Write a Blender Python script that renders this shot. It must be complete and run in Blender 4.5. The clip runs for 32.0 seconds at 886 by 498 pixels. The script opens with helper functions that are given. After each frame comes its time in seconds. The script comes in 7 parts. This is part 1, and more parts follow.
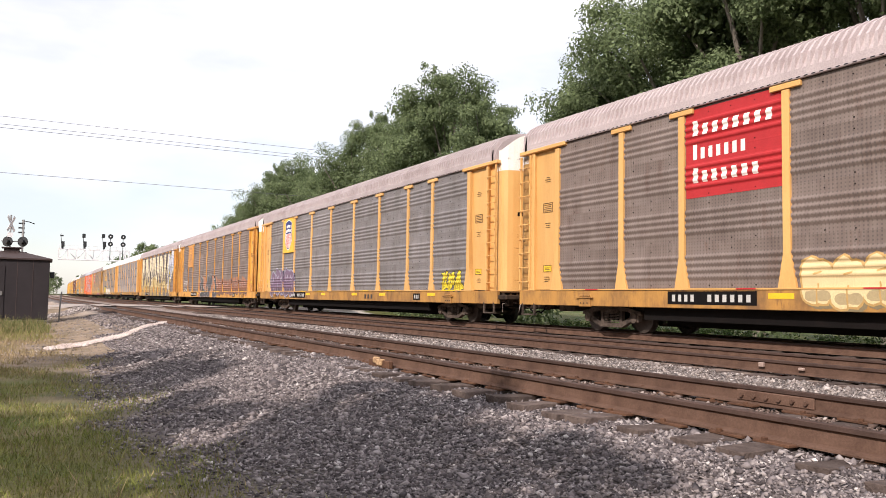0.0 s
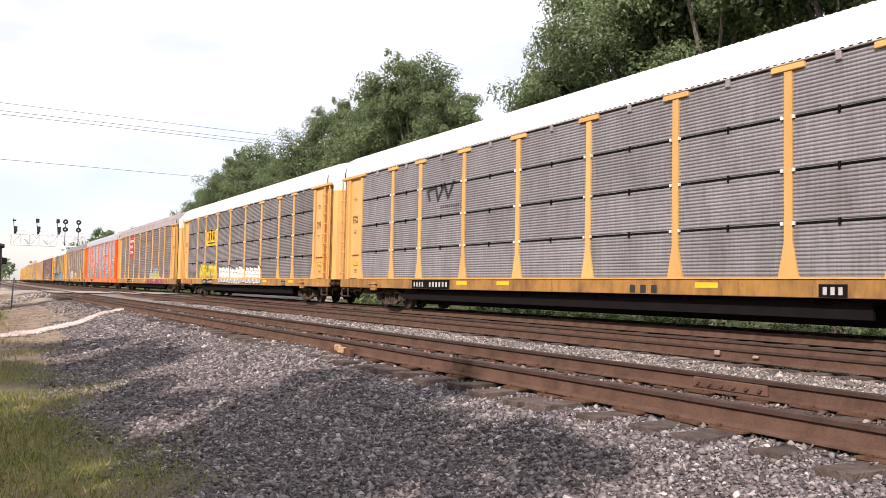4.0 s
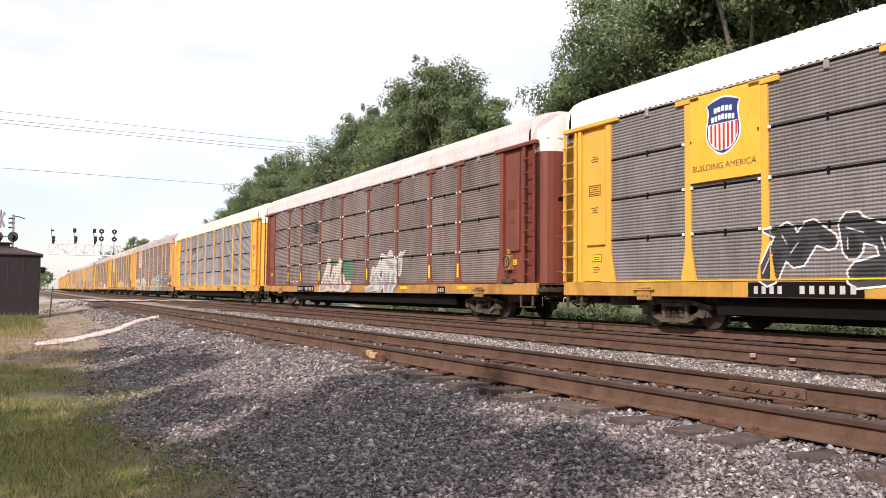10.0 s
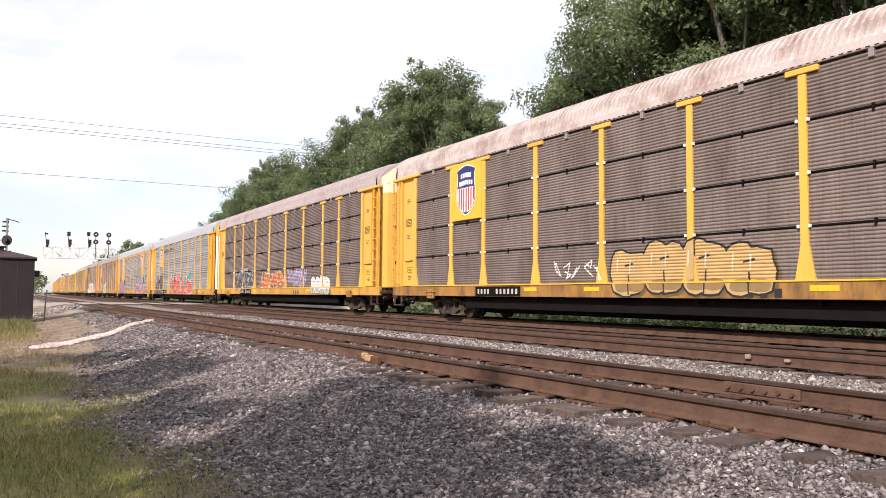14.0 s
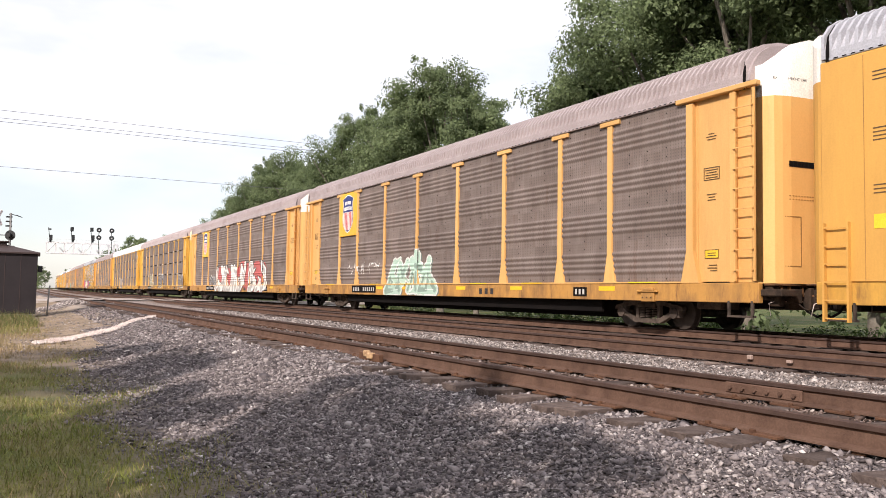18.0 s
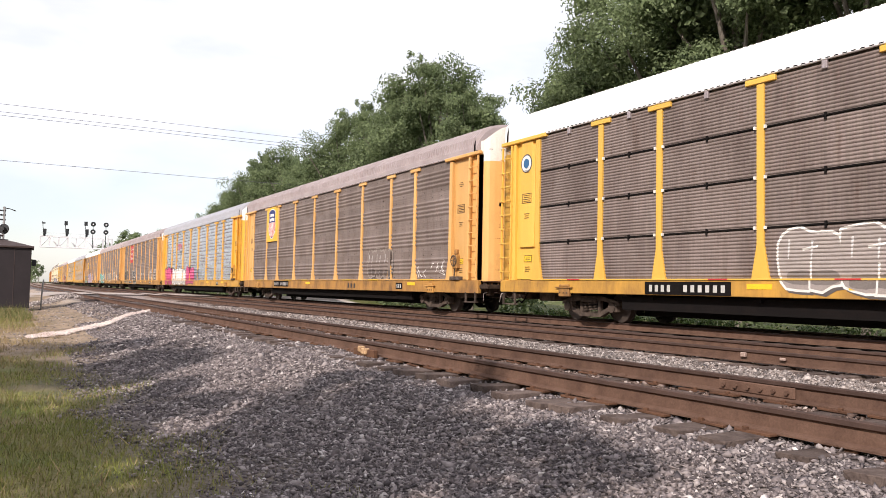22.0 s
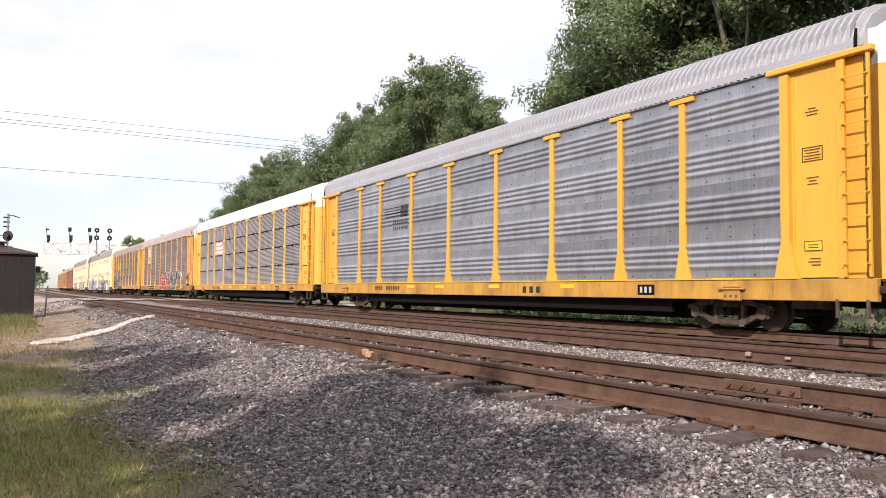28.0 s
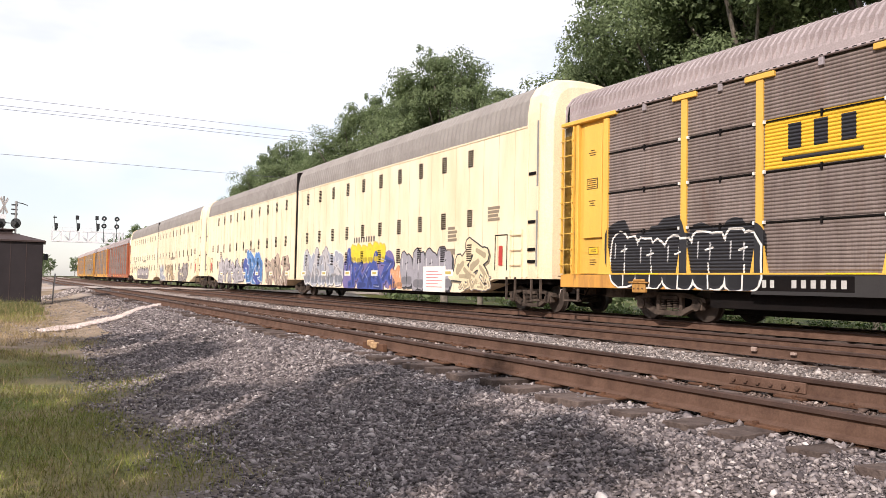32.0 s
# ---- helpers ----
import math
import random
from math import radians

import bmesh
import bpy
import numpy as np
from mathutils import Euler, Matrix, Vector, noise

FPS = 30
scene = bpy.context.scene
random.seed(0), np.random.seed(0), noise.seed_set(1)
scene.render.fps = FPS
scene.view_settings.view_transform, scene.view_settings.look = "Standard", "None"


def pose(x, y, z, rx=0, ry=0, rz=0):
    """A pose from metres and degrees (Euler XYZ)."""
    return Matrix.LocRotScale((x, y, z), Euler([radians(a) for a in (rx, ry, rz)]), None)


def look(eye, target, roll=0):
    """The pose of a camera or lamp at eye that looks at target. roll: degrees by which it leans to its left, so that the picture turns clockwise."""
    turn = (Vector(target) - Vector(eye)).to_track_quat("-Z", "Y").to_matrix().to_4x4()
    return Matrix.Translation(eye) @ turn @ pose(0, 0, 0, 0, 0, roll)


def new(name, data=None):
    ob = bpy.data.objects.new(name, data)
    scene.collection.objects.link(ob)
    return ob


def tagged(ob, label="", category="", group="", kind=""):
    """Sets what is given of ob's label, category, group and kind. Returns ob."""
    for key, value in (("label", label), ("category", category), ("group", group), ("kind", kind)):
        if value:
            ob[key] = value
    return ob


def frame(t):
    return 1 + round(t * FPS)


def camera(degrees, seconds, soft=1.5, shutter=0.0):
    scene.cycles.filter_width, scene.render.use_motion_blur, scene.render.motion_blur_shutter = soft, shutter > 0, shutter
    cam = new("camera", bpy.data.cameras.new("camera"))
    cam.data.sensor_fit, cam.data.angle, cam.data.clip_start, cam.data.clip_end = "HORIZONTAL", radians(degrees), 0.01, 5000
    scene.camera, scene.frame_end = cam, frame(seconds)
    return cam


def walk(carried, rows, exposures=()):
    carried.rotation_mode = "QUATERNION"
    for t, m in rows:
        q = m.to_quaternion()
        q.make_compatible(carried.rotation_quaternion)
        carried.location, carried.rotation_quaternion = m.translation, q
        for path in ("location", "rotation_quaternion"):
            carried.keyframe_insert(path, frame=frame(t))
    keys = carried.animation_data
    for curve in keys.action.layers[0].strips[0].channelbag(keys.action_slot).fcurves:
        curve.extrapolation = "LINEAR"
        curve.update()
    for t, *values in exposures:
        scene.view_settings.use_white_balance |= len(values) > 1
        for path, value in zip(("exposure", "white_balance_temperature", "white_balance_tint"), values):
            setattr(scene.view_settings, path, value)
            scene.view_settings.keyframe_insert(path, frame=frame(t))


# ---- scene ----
cam = camera(58.17, 32.0, soft=0.5)
EYE = Vector((0.0, 0.0, 0.76))
# seconds, heading to the right of the track's line, upward tilt, lean
VIEW = [
    (0, 28.29, 3.65, 0.95), (0.5, 28.36, 3.57, 0.62), (1, 28.47, 3.46, 0.61), (1.5, 28.49, 3.40, 0.86),
    (2, 28.86, 3.45, 0.99), (2.5, 29.69, 3.40, 0.75), (3, 30.20, 3.20, 0.68), (3.5, 30.62, 3.00, 1.00),
    (5.5, 31.64, 2.59, 1.10), (6, 30.89, 2.88, 1.06), (6.5, 30.45, 3.08, 0.99), (7, 29.89, 3.40, 0.93),
    (7.5, 29.44, 3.58, 1.14), (8, 29.21, 3.55, 0.77), (8.5, 29.04, 3.40, 0.70), (9, 29.04, 3.23, 0.73),
    (9.5, 28.90, 3.12, 0.64), (10, 28.84, 3.15, 0.62), (10.5, 28.86, 3.14, 0.62), (11, 28.89, 3.07, 0.49),
    (11.5, 29.00, 3.01, 0.50), (12, 28.99, 3.04, 0.74), (12.5, 28.86, 3.17, 0.70), (13, 28.94, 3.21, 0.56),
    (13.5, 29.02, 3.31, 0.52), (14, 29.18, 3.32, 0.45), (14.5, 29.32, 3.26, 0.52), (16.5, 28.97, 3.52, 0.83),
    (17, 28.96, 3.42, 0.83), (17.5, 28.97, 3.26, 0.85), (18, 29.00, 3.19, 0.88), (18.5, 29.03, 3.15, 0.92),
    (19, 29.02, 2.86, 1.00), (19.5, 29.10, 2.71, 1.11), (20, 29.19, 2.67, 1.26), (20.5, 29.47, 2.70, 1.31),
    (21, 29.72, 2.79, 1.23), (21.5, 29.55, 2.89, 1.34), (22, 29.36, 2.91, 1.17), (22.5, 29.24, 2.92, 1.29),
    (23, 29.27, 2.79, 1.44), (23.5, 29.42, 2.73, 1.15), (24, 29.51, 2.79, 1.16), (24.5, 29.39, 2.78, 1.00),
    (25, 29.51, 2.91, 0.70), (25.5, 29.53, 3.05, 0.79), (27.5, 29.33, 3.29, 0.45), (28, 29.13, 3.08, 0.59),
    (28.5, 28.95, 2.79, 0.77), (29, 29.04, 2.58, 1.01), (29.5, 29.04, 2.57, 1.21), (30, 28.88, 2.48, 1.24),
    (30.5, 28.74, 2.39, 1.35), (31, 28.63, 2.47, 1.40), (31.5, 28.59, 2.55, 1.23), (32, 28.70, 2.48, 1.20),
]


def aim(heading, tilt, lean):
    h, p = radians(heading), radians(tilt)
    way = Vector((math.sin(h) * math.cos(p), math.cos(h) * math.cos(p), math.sin(p)))
    return look(EYE, EYE + way, lean)


walk(cam, [(t, aim(a, b, c)) for t, a, b, c in VIEW], exposures=[(0.0, 0.18, 6500, 15), (32.0, 0.18, 6500, 15)])

# ---- world and light ----
SUN = Vector((-0.705, -0.435, 0.56)).normalized()
world = bpy.data.worlds.new("sky")
scene.world = world
world.use_nodes = True
wn = world.node_tree.nodes
wl = world.node_tree.links
back = wn["Background"]
sky = wn.new("ShaderNodeTexSky")
sky.sky_type = "NISHITA"
sky.sun_disc = False
sky.sun_elevation = math.asin(SUN.z)
sky.sun_rotation = math.atan2(SUN.x, SUN.y)
sky.dust_density = 0.8
tc = wn.new("ShaderNodeTexCoord")
cloud_map = wn.new("ShaderNodeMapping")
cloud_map.inputs["Scale"].default_value = (1.6, 1.6, 4.5)
cloud = wn.new("ShaderNodeTexNoise")
cloud.inputs["Scale"].default_value = 1.7
cloud.inputs["Detail"].default_value = 5.0
cloud.inputs["Roughness"].default_value = 0.5
cloud_ramp = wn.new("ShaderNodeValToRGB")
cloud_ramp.color_ramp.elements[0].color = (0.60, 0.60, 0.60, 1)
cloud_ramp.color_ramp.elements[0].position = 0.38
cloud_ramp.color_ramp.elements[1].position = 0.60
cloud_mix = wn.new("ShaderNodeMix")
cloud_mix.data_type = "RGBA"
cloud_mix.inputs["B"].default_value = (8.7, 8.7, 9.0, 1)
wl.new(tc.outputs["Generated"], cloud_map.inputs["Vector"])
wl.new(cloud_map.outputs["Vector"], cloud.inputs["Vector"])
wl.new(cloud.outputs["Fac"], cloud_ramp.inputs["Fac"])
up = wn.new("ShaderNodeSeparateXYZ")
low_sky = wn.new("ShaderNodeMapRange")
low_sky.inputs["From Max"].default_value = 0.22
low_sky.inputs["To Min"].default_value = 0.38
cloud_fac = wn.new("ShaderNodeMath")
cloud_fac.operation = "MULTIPLY"
wl.new(tc.outputs["Generated"], up.inputs[0])
wl.new(up.outputs["Z"], low_sky.inputs["Value"])
wl.new(cloud_ramp.outputs["Color"], cloud_fac.inputs[0])
wl.new(low_sky.outputs["Result"], cloud_fac.inputs[1])
wl.new(cloud_fac.outputs[0], cloud_mix.inputs["Factor"])
wl.new(sky.outputs["Color"], cloud_mix.inputs["A"])
wl.new(cloud_mix.outputs["Result"], back.inputs["Color"])
back.inputs["Strength"].default_value = 0.13

sun_lamp = bpy.data.lights.new("sun", "SUN")
sun_lamp.energy = 4.7
sun_lamp.angle = radians(0.6)
sun_lamp.color = (1.0, 0.91, 0.81)
sun = new("sun", sun_lamp)
sun.matrix_world = look(SUN * 50, (0, 0, 0))


# ---- materials ----
def mat(name, col, rough=0.6, metal=0.0, dark=None, amount=0.5, scale=2.0, fine=30.0, bump=0.0,
        streak=1.0, rand=0.12, island=False, spec=0.4, lo=0.42, hi=0.68, runs=0.0, stones=(), rough_grain=0.14, rust=0.0, rust_scale=1.0, holes=0.0, through_light=0.0):
    """Procedural surface: col worn towards dark in patches at two scales; streak < 1 draws the patches out along z."""
    m = bpy.data.materials.new(name)
    m.use_nodes = True
    n, k = m.node_tree.nodes, m.node_tree.links
    b = n["Principled BSDF"]
    b.inputs["Roughness"].default_value = rough
    b.inputs["Metallic"].default_value = metal
    b.inputs["Specular IOR Level"].default_value = spec
    dark = dark or tuple(c * 0.5 for c in col)
    co = n.new("ShaderNodeTexCoord")
    info = n.new("ShaderNodeObjectInfo")
    shift = n.new("ShaderNodeVectorMath")
    shift.operation = "MULTIPLY_ADD"
    shift.inputs[1].default_value = (37.0, 53.0, 19.0)
    k.new(info.outputs["Random"], shift.inputs[0])
    k.new(co.outputs["Object"], shift.inputs[2])
    mp = n.new("ShaderNodeMapping")
    mp.inputs["Scale"].default_value = (1, 1, streak)
    k.new(shift.outputs[0], mp.inputs["Vector"])
    big = n.new("ShaderNodeTexNoise")
    big.inputs["Scale"].default_value = scale
    big.inputs["Detail"].default_value = 6
    big.inputs["Roughness"].default_value = 0.62
    k.new(mp.outputs["Vector"], big.inputs["Vector"])
    small = n.new("ShaderNodeTexNoise")
    small.inputs["Scale"].default_value = fine
    small.inputs["Detail"].default_value = 4
    k.new(co.outputs["Object"], small.inputs["Vector"])
    ramp = n.new("ShaderNodeValToRGB")
    ramp.color_ramp.elements[0].position = lo
    ramp.color_ramp.elements[1].position = hi
    k.new(big.outputs["Fac"], ramp.inputs["Fac"])
    f1 = n.new("ShaderNodeMath")
    f1.operation = "MULTIPLY"
    f1.inputs[1].default_value = amount
    k.new(ramp.outputs["Color"], f1.inputs[0])
    mix = n.new("ShaderNodeMix")
    mix.data_type = "RGBA"
    mix.inputs["A"].default_value = (*col, 1)
    mix.inputs["B"].default_value = (*dark, 1)
    k.new(f1.outputs[0], mix.inputs["Factor"])
    # grain and piece-to-piece tone
    tone = n.new("ShaderNodeMapRange")
    tone.inputs["To Min"].default_value = 1 - rand
    tone.inputs["To Max"].default_value = 1 + rand
    if island:
        geo = n.new("ShaderNodeNewGeometry")
        k.new(geo.outputs["Random Per Island"], tone.inputs["Value"])
    else:
        k.new(info.outputs["Random"], tone.inputs["Value"])
    grain = n.new("ShaderNodeMapRange")
    grain.inputs["From Min"].default_value = 0.3
    grain.inputs["From Max"].default_value = 0.7
    grain.inputs["To Min"].default_value = 1 - rough_grain
    grain.inputs["To Max"].default_value = 1 + rough_grain * 0.85
    k.new(small.outputs["Fac"], grain.inputs["Value"])
    mul = n.new("ShaderNodeMath")
    mul.operation = "MULTIPLY"
    k.new(tone.outputs["Result"], mul.inputs[0])
    k.new(grain.outputs["Result"], mul.inputs[1])
    if runs:
        run_map = n.new("ShaderNodeMapping")
        run_map.inputs["Scale"].default_value = (1, 24, 1.3)
        k.new(shift.outputs[0], run_map.inputs["Vector"])
        run = n.new("ShaderNodeTexNoise")
        run.inputs["Scale"].default_value = 1.0
        run.inputs["Detail"].default_value = 5
        k.new(run_map.outputs["Vector"], run.inputs["Vector"])
        run_range = n.new("ShaderNodeMapRange")
        run_range.inputs["From Min"].default_value = 0.34
        run_range.inputs["From Max"].default_value = 0.66
        run_range.inputs["To Min"].default_value = 1 - runs
        run_range.inputs["To Max"].default_value = 1 + runs * 0.5
        k.new(run.outputs["Fac"], run_range.inputs["Value"])
        mul2 = n.new("ShaderNodeMath")
        mul2.operation = "MULTIPLY"
        k.new(mul.outputs[0], mul2.inputs[0])
        k.new(run_range.outputs["Result"], mul2.inputs[1])
        mul = mul2
    if stones:
        pick = n.new("ShaderNodeValToRGB")
        geo2 = n.new("ShaderNodeNewGeometry")
        k.new(geo2.outputs["Random Per Island"], pick.inputs["Fac"])
        el = pick.color_ramp.elements
        while len(el) < len(stones):
            el.new(0.5)
        for e, (pos, c) in zip(el, stones):
            e.position, e.color = pos, (*c, 1)
        k.new(pick.outputs["Color"], mix.inputs["A"])
    if rust:
        # rust bleeding down the surface in thin uneven runs
        rust_map = n.new("ShaderNodeMapping")
        rust_map.inputs["Scale"].default_value = (1, 2.6, 0.55)
        rust_map.inputs["Location"].default_value = (4.1, 9.7, 2.3)
        k.new(shift.outputs[0], rust_map.inputs["Vector"])
        spot = n.new("ShaderNodeTexNoise")
        spot.inputs["Scale"].default_value = rust_scale
        spot.inputs["Detail"].default_value = 8
        spot.inputs["Roughness"].default_value = 0.7
        k.new(rust_map.outputs["Vector"], spot.inputs["Vector"])
        spot_range = n.new("ShaderNodeMapRange")
        spot_range.inputs["From Min"].default_value = 0.56
        spot_range.inputs["From Max"].default_value = 0.70
        spot_range.inputs["To Max"].default_value = rust
        k.new(spot.outputs["Fac"], spot_range.inputs["Value"])
        rusty_mix = n.new("ShaderNodeMix")
        rusty_mix.data_type = "RGBA"
        rusty_mix.inputs["B"].default_value = (0.105, 0.048, 0.026, 1)
        k.new(spot_range.outputs["Result"], rusty_mix.inputs["Factor"])
        k.new(mix.outputs["Result"], rusty_mix.inputs["A"])
        mix = rusty_mix
    if holes:
        # rows of small punched slots along the ribs
        axis = n.new("ShaderNodeSeparateXYZ")
        k.new(co.outputs["Object"], axis.inputs[0])
        slots = []
        for key, pitch, cut in (("Y", 0.085, 0.25), ("Z", 0.074, 0.0)):
            turns = n.new("ShaderNodeMath")
            turns.operation = "MULTIPLY"
            turns.inputs[1].default_value = 2 * math.pi / pitch
            k.new(axis.outputs[key], turns.inputs[0])
            wave = n.new("ShaderNodeMath")
            wave.operation = "SINE"
            k.new(turns.outputs[0], wave.inputs[0])
            gate = n.new("ShaderNodeMapRange")
            gate.inputs["From Min"].default_value = cut
            gate.inputs["From Max"].default_value = cut + 0.35
            k.new(wave.outputs[0], gate.inputs["Value"])
            slots.append(gate)
        slot = n.new("ShaderNodeMath")
        slot.operation = "MULTIPLY"
        k.new(slots[0].outputs["Result"], slot.inputs[0])
        k.new(slots[1].outputs["Result"], slot.inputs[1])
        slot_range = n.new("ShaderNodeMapRange")
        slot_range.inputs["To Min"].default_value = 1.0 + holes * 0.25
        slot_range.inputs["To Max"].default_value = 1.0 - holes
        k.new(slot.outputs[0], slot_range.inputs["Value"])
        punched = n.new("ShaderNodeMath")
        punched.operation = "MULTIPLY"
        k.new(mul.outputs[0], punched.inputs[0])
        k.new(slot_range.outputs["Result"], punched.inputs[1])
        mul = punched
    out = n.new("ShaderNodeVectorMath")
    out.operation = "SCALE"
    k.new(mix.outputs["Result"], out.inputs[0])
    k.new(mul.outputs[0], out.inputs["Scale"])
    k.new(out.outputs[0], b.inputs["Base Color"])
    if through_light:
        # thin leaves let part of the light through
        thin = n.new("ShaderNodeBsdfTranslucent")
        k.new(out.outputs[0], thin.inputs["Color"])
        both = n.new("ShaderNodeMixShader")
        both.inputs["Fac"].default_value = through_light
        k.new(b.outputs["BSDF"], both.inputs[1])
        k.new(thin.outputs["BSDF"], both.inputs[2])
        k.new(both.outputs["Shader"], n["Material Output"].inputs["Surface"])
    rr = n.new("ShaderNodeMapRange")
    rr.inputs["To Min"].default_value = max(rough - 0.12, 0.05)
    rr.inputs["To Max"].default_value = min(rough + 0.15, 1)
    k.new(big.outputs["Fac"], rr.inputs["Value"])
    k.new(rr.outputs["Result"], b.inputs["Roughness"])
    if bump:
        bp = n.new("ShaderNodeBump")
        bp.inputs["Strength"].default_value = bump
        bp.inputs["Distance"].default_value = 0.02
        k.new(small.outputs["Fac"], bp.inputs["Height"])
        k.new(bp.outputs["Normal"], b.inputs["Normal"])
    return m


YEL = (0.635, 0.365, 0.125)
paints = {
    "yellow": mat("yellow_paint", YEL, 0.5, dark=(0.42, 0.20, 0.05), amount=0.32, scale=1.3, streak=0.25, rand=0.10, runs=0.025, rough_grain=0.04, rust=0.16, rust_scale=1.3),
    "grimy": mat("grimy_yellow_paint", (0.40, 0.205, 0.05), 0.7, dark=(0.12, 0.065, 0.035), amount=0.8, scale=1.8, streak=0.5, rand=0.1, runs=0.04, rough_grain=0.04, rust=0.75, rust_scale=2.2),
    "bright": mat("bright_yellow_paint", (0.68, 0.405, 0.072), 0.45, dark=(0.50, 0.27, 0.05), amount=0.32, scale=1.3, streak=0.25, rand=0.08, runs=0.025, rough_grain=0.04, rust=0.12, rust_scale=1.3),
    "dusty": mat("dusty_yellow_paint", (0.52, 0.285, 0.05), 0.65, dark=(0.22, 0.115, 0.04), amount=0.7, scale=1.8, streak=0.5, rand=0.1, runs=0.05, rough_grain=0.04, rust=0.6, rust_scale=2.2),
    "ochre": mat("ochre_yellow_paint", (0.56, 0.305, 0.07), 0.55, dark=(0.36, 0.18, 0.045), amount=0.32, scale=1.3, streak=0.25, rand=0.05, runs=0.025, rough_grain=0.04, rust=0.08, rust_scale=1.3),
    "faded": mat("faded_yellow_paint", (0.62, 0.31, 0.06), 0.65, dark=(0.24, 0.11, 0.045), amount=0.8, scale=1.6, streak=0.25, rand=0.12, runs=0.04, rough_grain=0.04, rust=0.65, rust_scale=1.8),
    "rich": mat("rich_yellow_paint", (0.68, 0.36, 0.048), 0.45, dark=(0.52, 0.25, 0.04), amount=0.32, scale=1.3, streak=0.25, rand=0.06, runs=0.025, rough_grain=0.04, rust=0.12, rust_scale=1.3),
    "orange": mat("orange_paint", (0.82, 0.13, 0.012), 0.4, dark=(0.6, 0.09, 0.01), amount=0.4, scale=1.3, streak=0.3, rand=0.05, rough_grain=0.04),
    "brown": mat("red_brown_paint", (0.17, 0.042, 0.026), 0.6, dark=(0.09, 0.03, 0.022), amount=0.6, scale=1.5, streak=0.3, rand=0.1, rough_grain=0.04, rust=0.3, rust_scale=1.5),
    "red_orange": mat("red_orange_paint", (0.36, 0.105, 0.045), 0.6, dark=(0.20, 0.07, 0.04), amount=0.5, scale=1.3, streak=0.3, rough_grain=0.04),
}
panels = {
    "taupe": mat("weathered_taupe_steel", (0.198, 0.157, 0.138), 0.6, 0.15, dark=(0.126, 0.094, 0.079), amount=0.8, scale=1.1, fine=45, streak=0.35, rand=0.08, runs=0.14, rough_grain=0.05, rust=0.45, holes=0.26),
    "dark": mat("dark_brown_steel", (0.212, 0.170, 0.153), 0.62, 0.1, dark=(0.128, 0.096, 0.084), amount=0.8, scale=1.1, fine=45, streak=0.35, rand=0.09, runs=0.15, rough_grain=0.05, rust=0.4),
    "grey": mat("dull_grey_steel", (0.222, 0.204, 0.202), 0.55, 0.25, dark=(0.145, 0.128, 0.118), amount=0.7, scale=1.2, fine=45, streak=0.4, rand=0.08, runs=0.13, rough_grain=0.05, rust=0.22, holes=0.2),
    "light": mat("light_grey_steel", (0.285, 0.272, 0.282), 0.5, 0.25, dark=(0.195, 0.181, 0.182), amount=0.65, scale=1.2, fine=45, streak=0.4, rand=0.07, runs=0.17, rough_grain=0.05, rust=0.18),
    "slate": mat("dark_galvanised_steel", (0.56, 0.58, 0.63), 0.22, 0.95, dark=(0.42, 0.44, 0.48), amount=0.6, scale=1.6, fine=50, streak=0.6, rand=0.07, rough_grain=0.05),
    "galv": mat("galvanised_steel", (0.375, 0.385, 0.425), 0.30, 0.7, dark=(0.23, 0.24, 0.275), amount=0.7, scale=1.6, fine=50, streak=0.6, rand=0.12, runs=0.12, rough_grain=0.05),
    "rusty": mat("rust_streaked_steel", (0.215, 0.165, 0.138), 0.65, 0.1, dark=(0.16, 0.060, 0.028), amount=0.8, scale=1.4, fine=40, streak=0.15, rand=0.06, runs=0.14, rough_grain=0.05, rust=0.6),
}
roofs = {
    "pink": mat("dull_pinkish_roof", (0.41, 0.347, 0.343), 0.55, 0.1, dark=(0.28, 0.228, 0.225), amount=0.6, scale=0.9, fine=30, rand=0.14),
    "drab": mat("drab_grey_roof", (0.28, 0.245, 0.255), 0.6, 0.1, dark=(0.21, 0.178, 0.183), amount=0.6, scale=0.9, fine=30, rand=0.06),
    "white": mat("white_roof", (0.80, 0.79, 0.78), 0.45, dark=(0.62, 0.60, 0.58), amount=0.5, scale=0.9, fine=30, rand=0.03),
    "galv": mat("galvanised_roof", (0.46, 0.46, 0.49), 0.42, 0.4, dark=(0.40, 0.40, 0.43), amount=0.5, scale=0.9, fine=30, rand=0.05),
    "cream": mat("cream_roof", (0.72, 0.66, 0.55), 0.5, dark=(0.55, 0.48, 0.38), amount=0.5, scale=0.9, fine=30, rand=0.04),
    "stained": mat("rust_stained_white_roof", (0.54, 0.47, 0.45), 0.5, dark=(0.25, 0.14, 0.10), amount=0.7, scale=1.5, fine=30, rand=0.04),
    "pale": mat("pale_pinkish_roof", (0.60, 0.54, 0.53), 0.5, dark=(0.42, 0.35, 0.34), amount=0.5, scale=0.9, fine=30, rand=0.04),
    "grey": mat("grey_roof", (0.24, 0.22, 0.20), 0.6, dark=(0.17, 0.15, 0.14), amount=0.6, scale=0.9, fine=30, rand=0.05),
}
white_paint = mat("white_end_paint", (0.78, 0.76, 0.71), 0.5, dark=(0.58, 0.53, 0.46), amount=0.5, scale=1.5, streak=0.3)
cream_paint = mat("cream_car_paint", (0.78, 0.665, 0.475), 0.5, dark=(0.62, 0.46, 0.27), amount=0.6, scale=1.0, streak=0.25, rand=0.04)
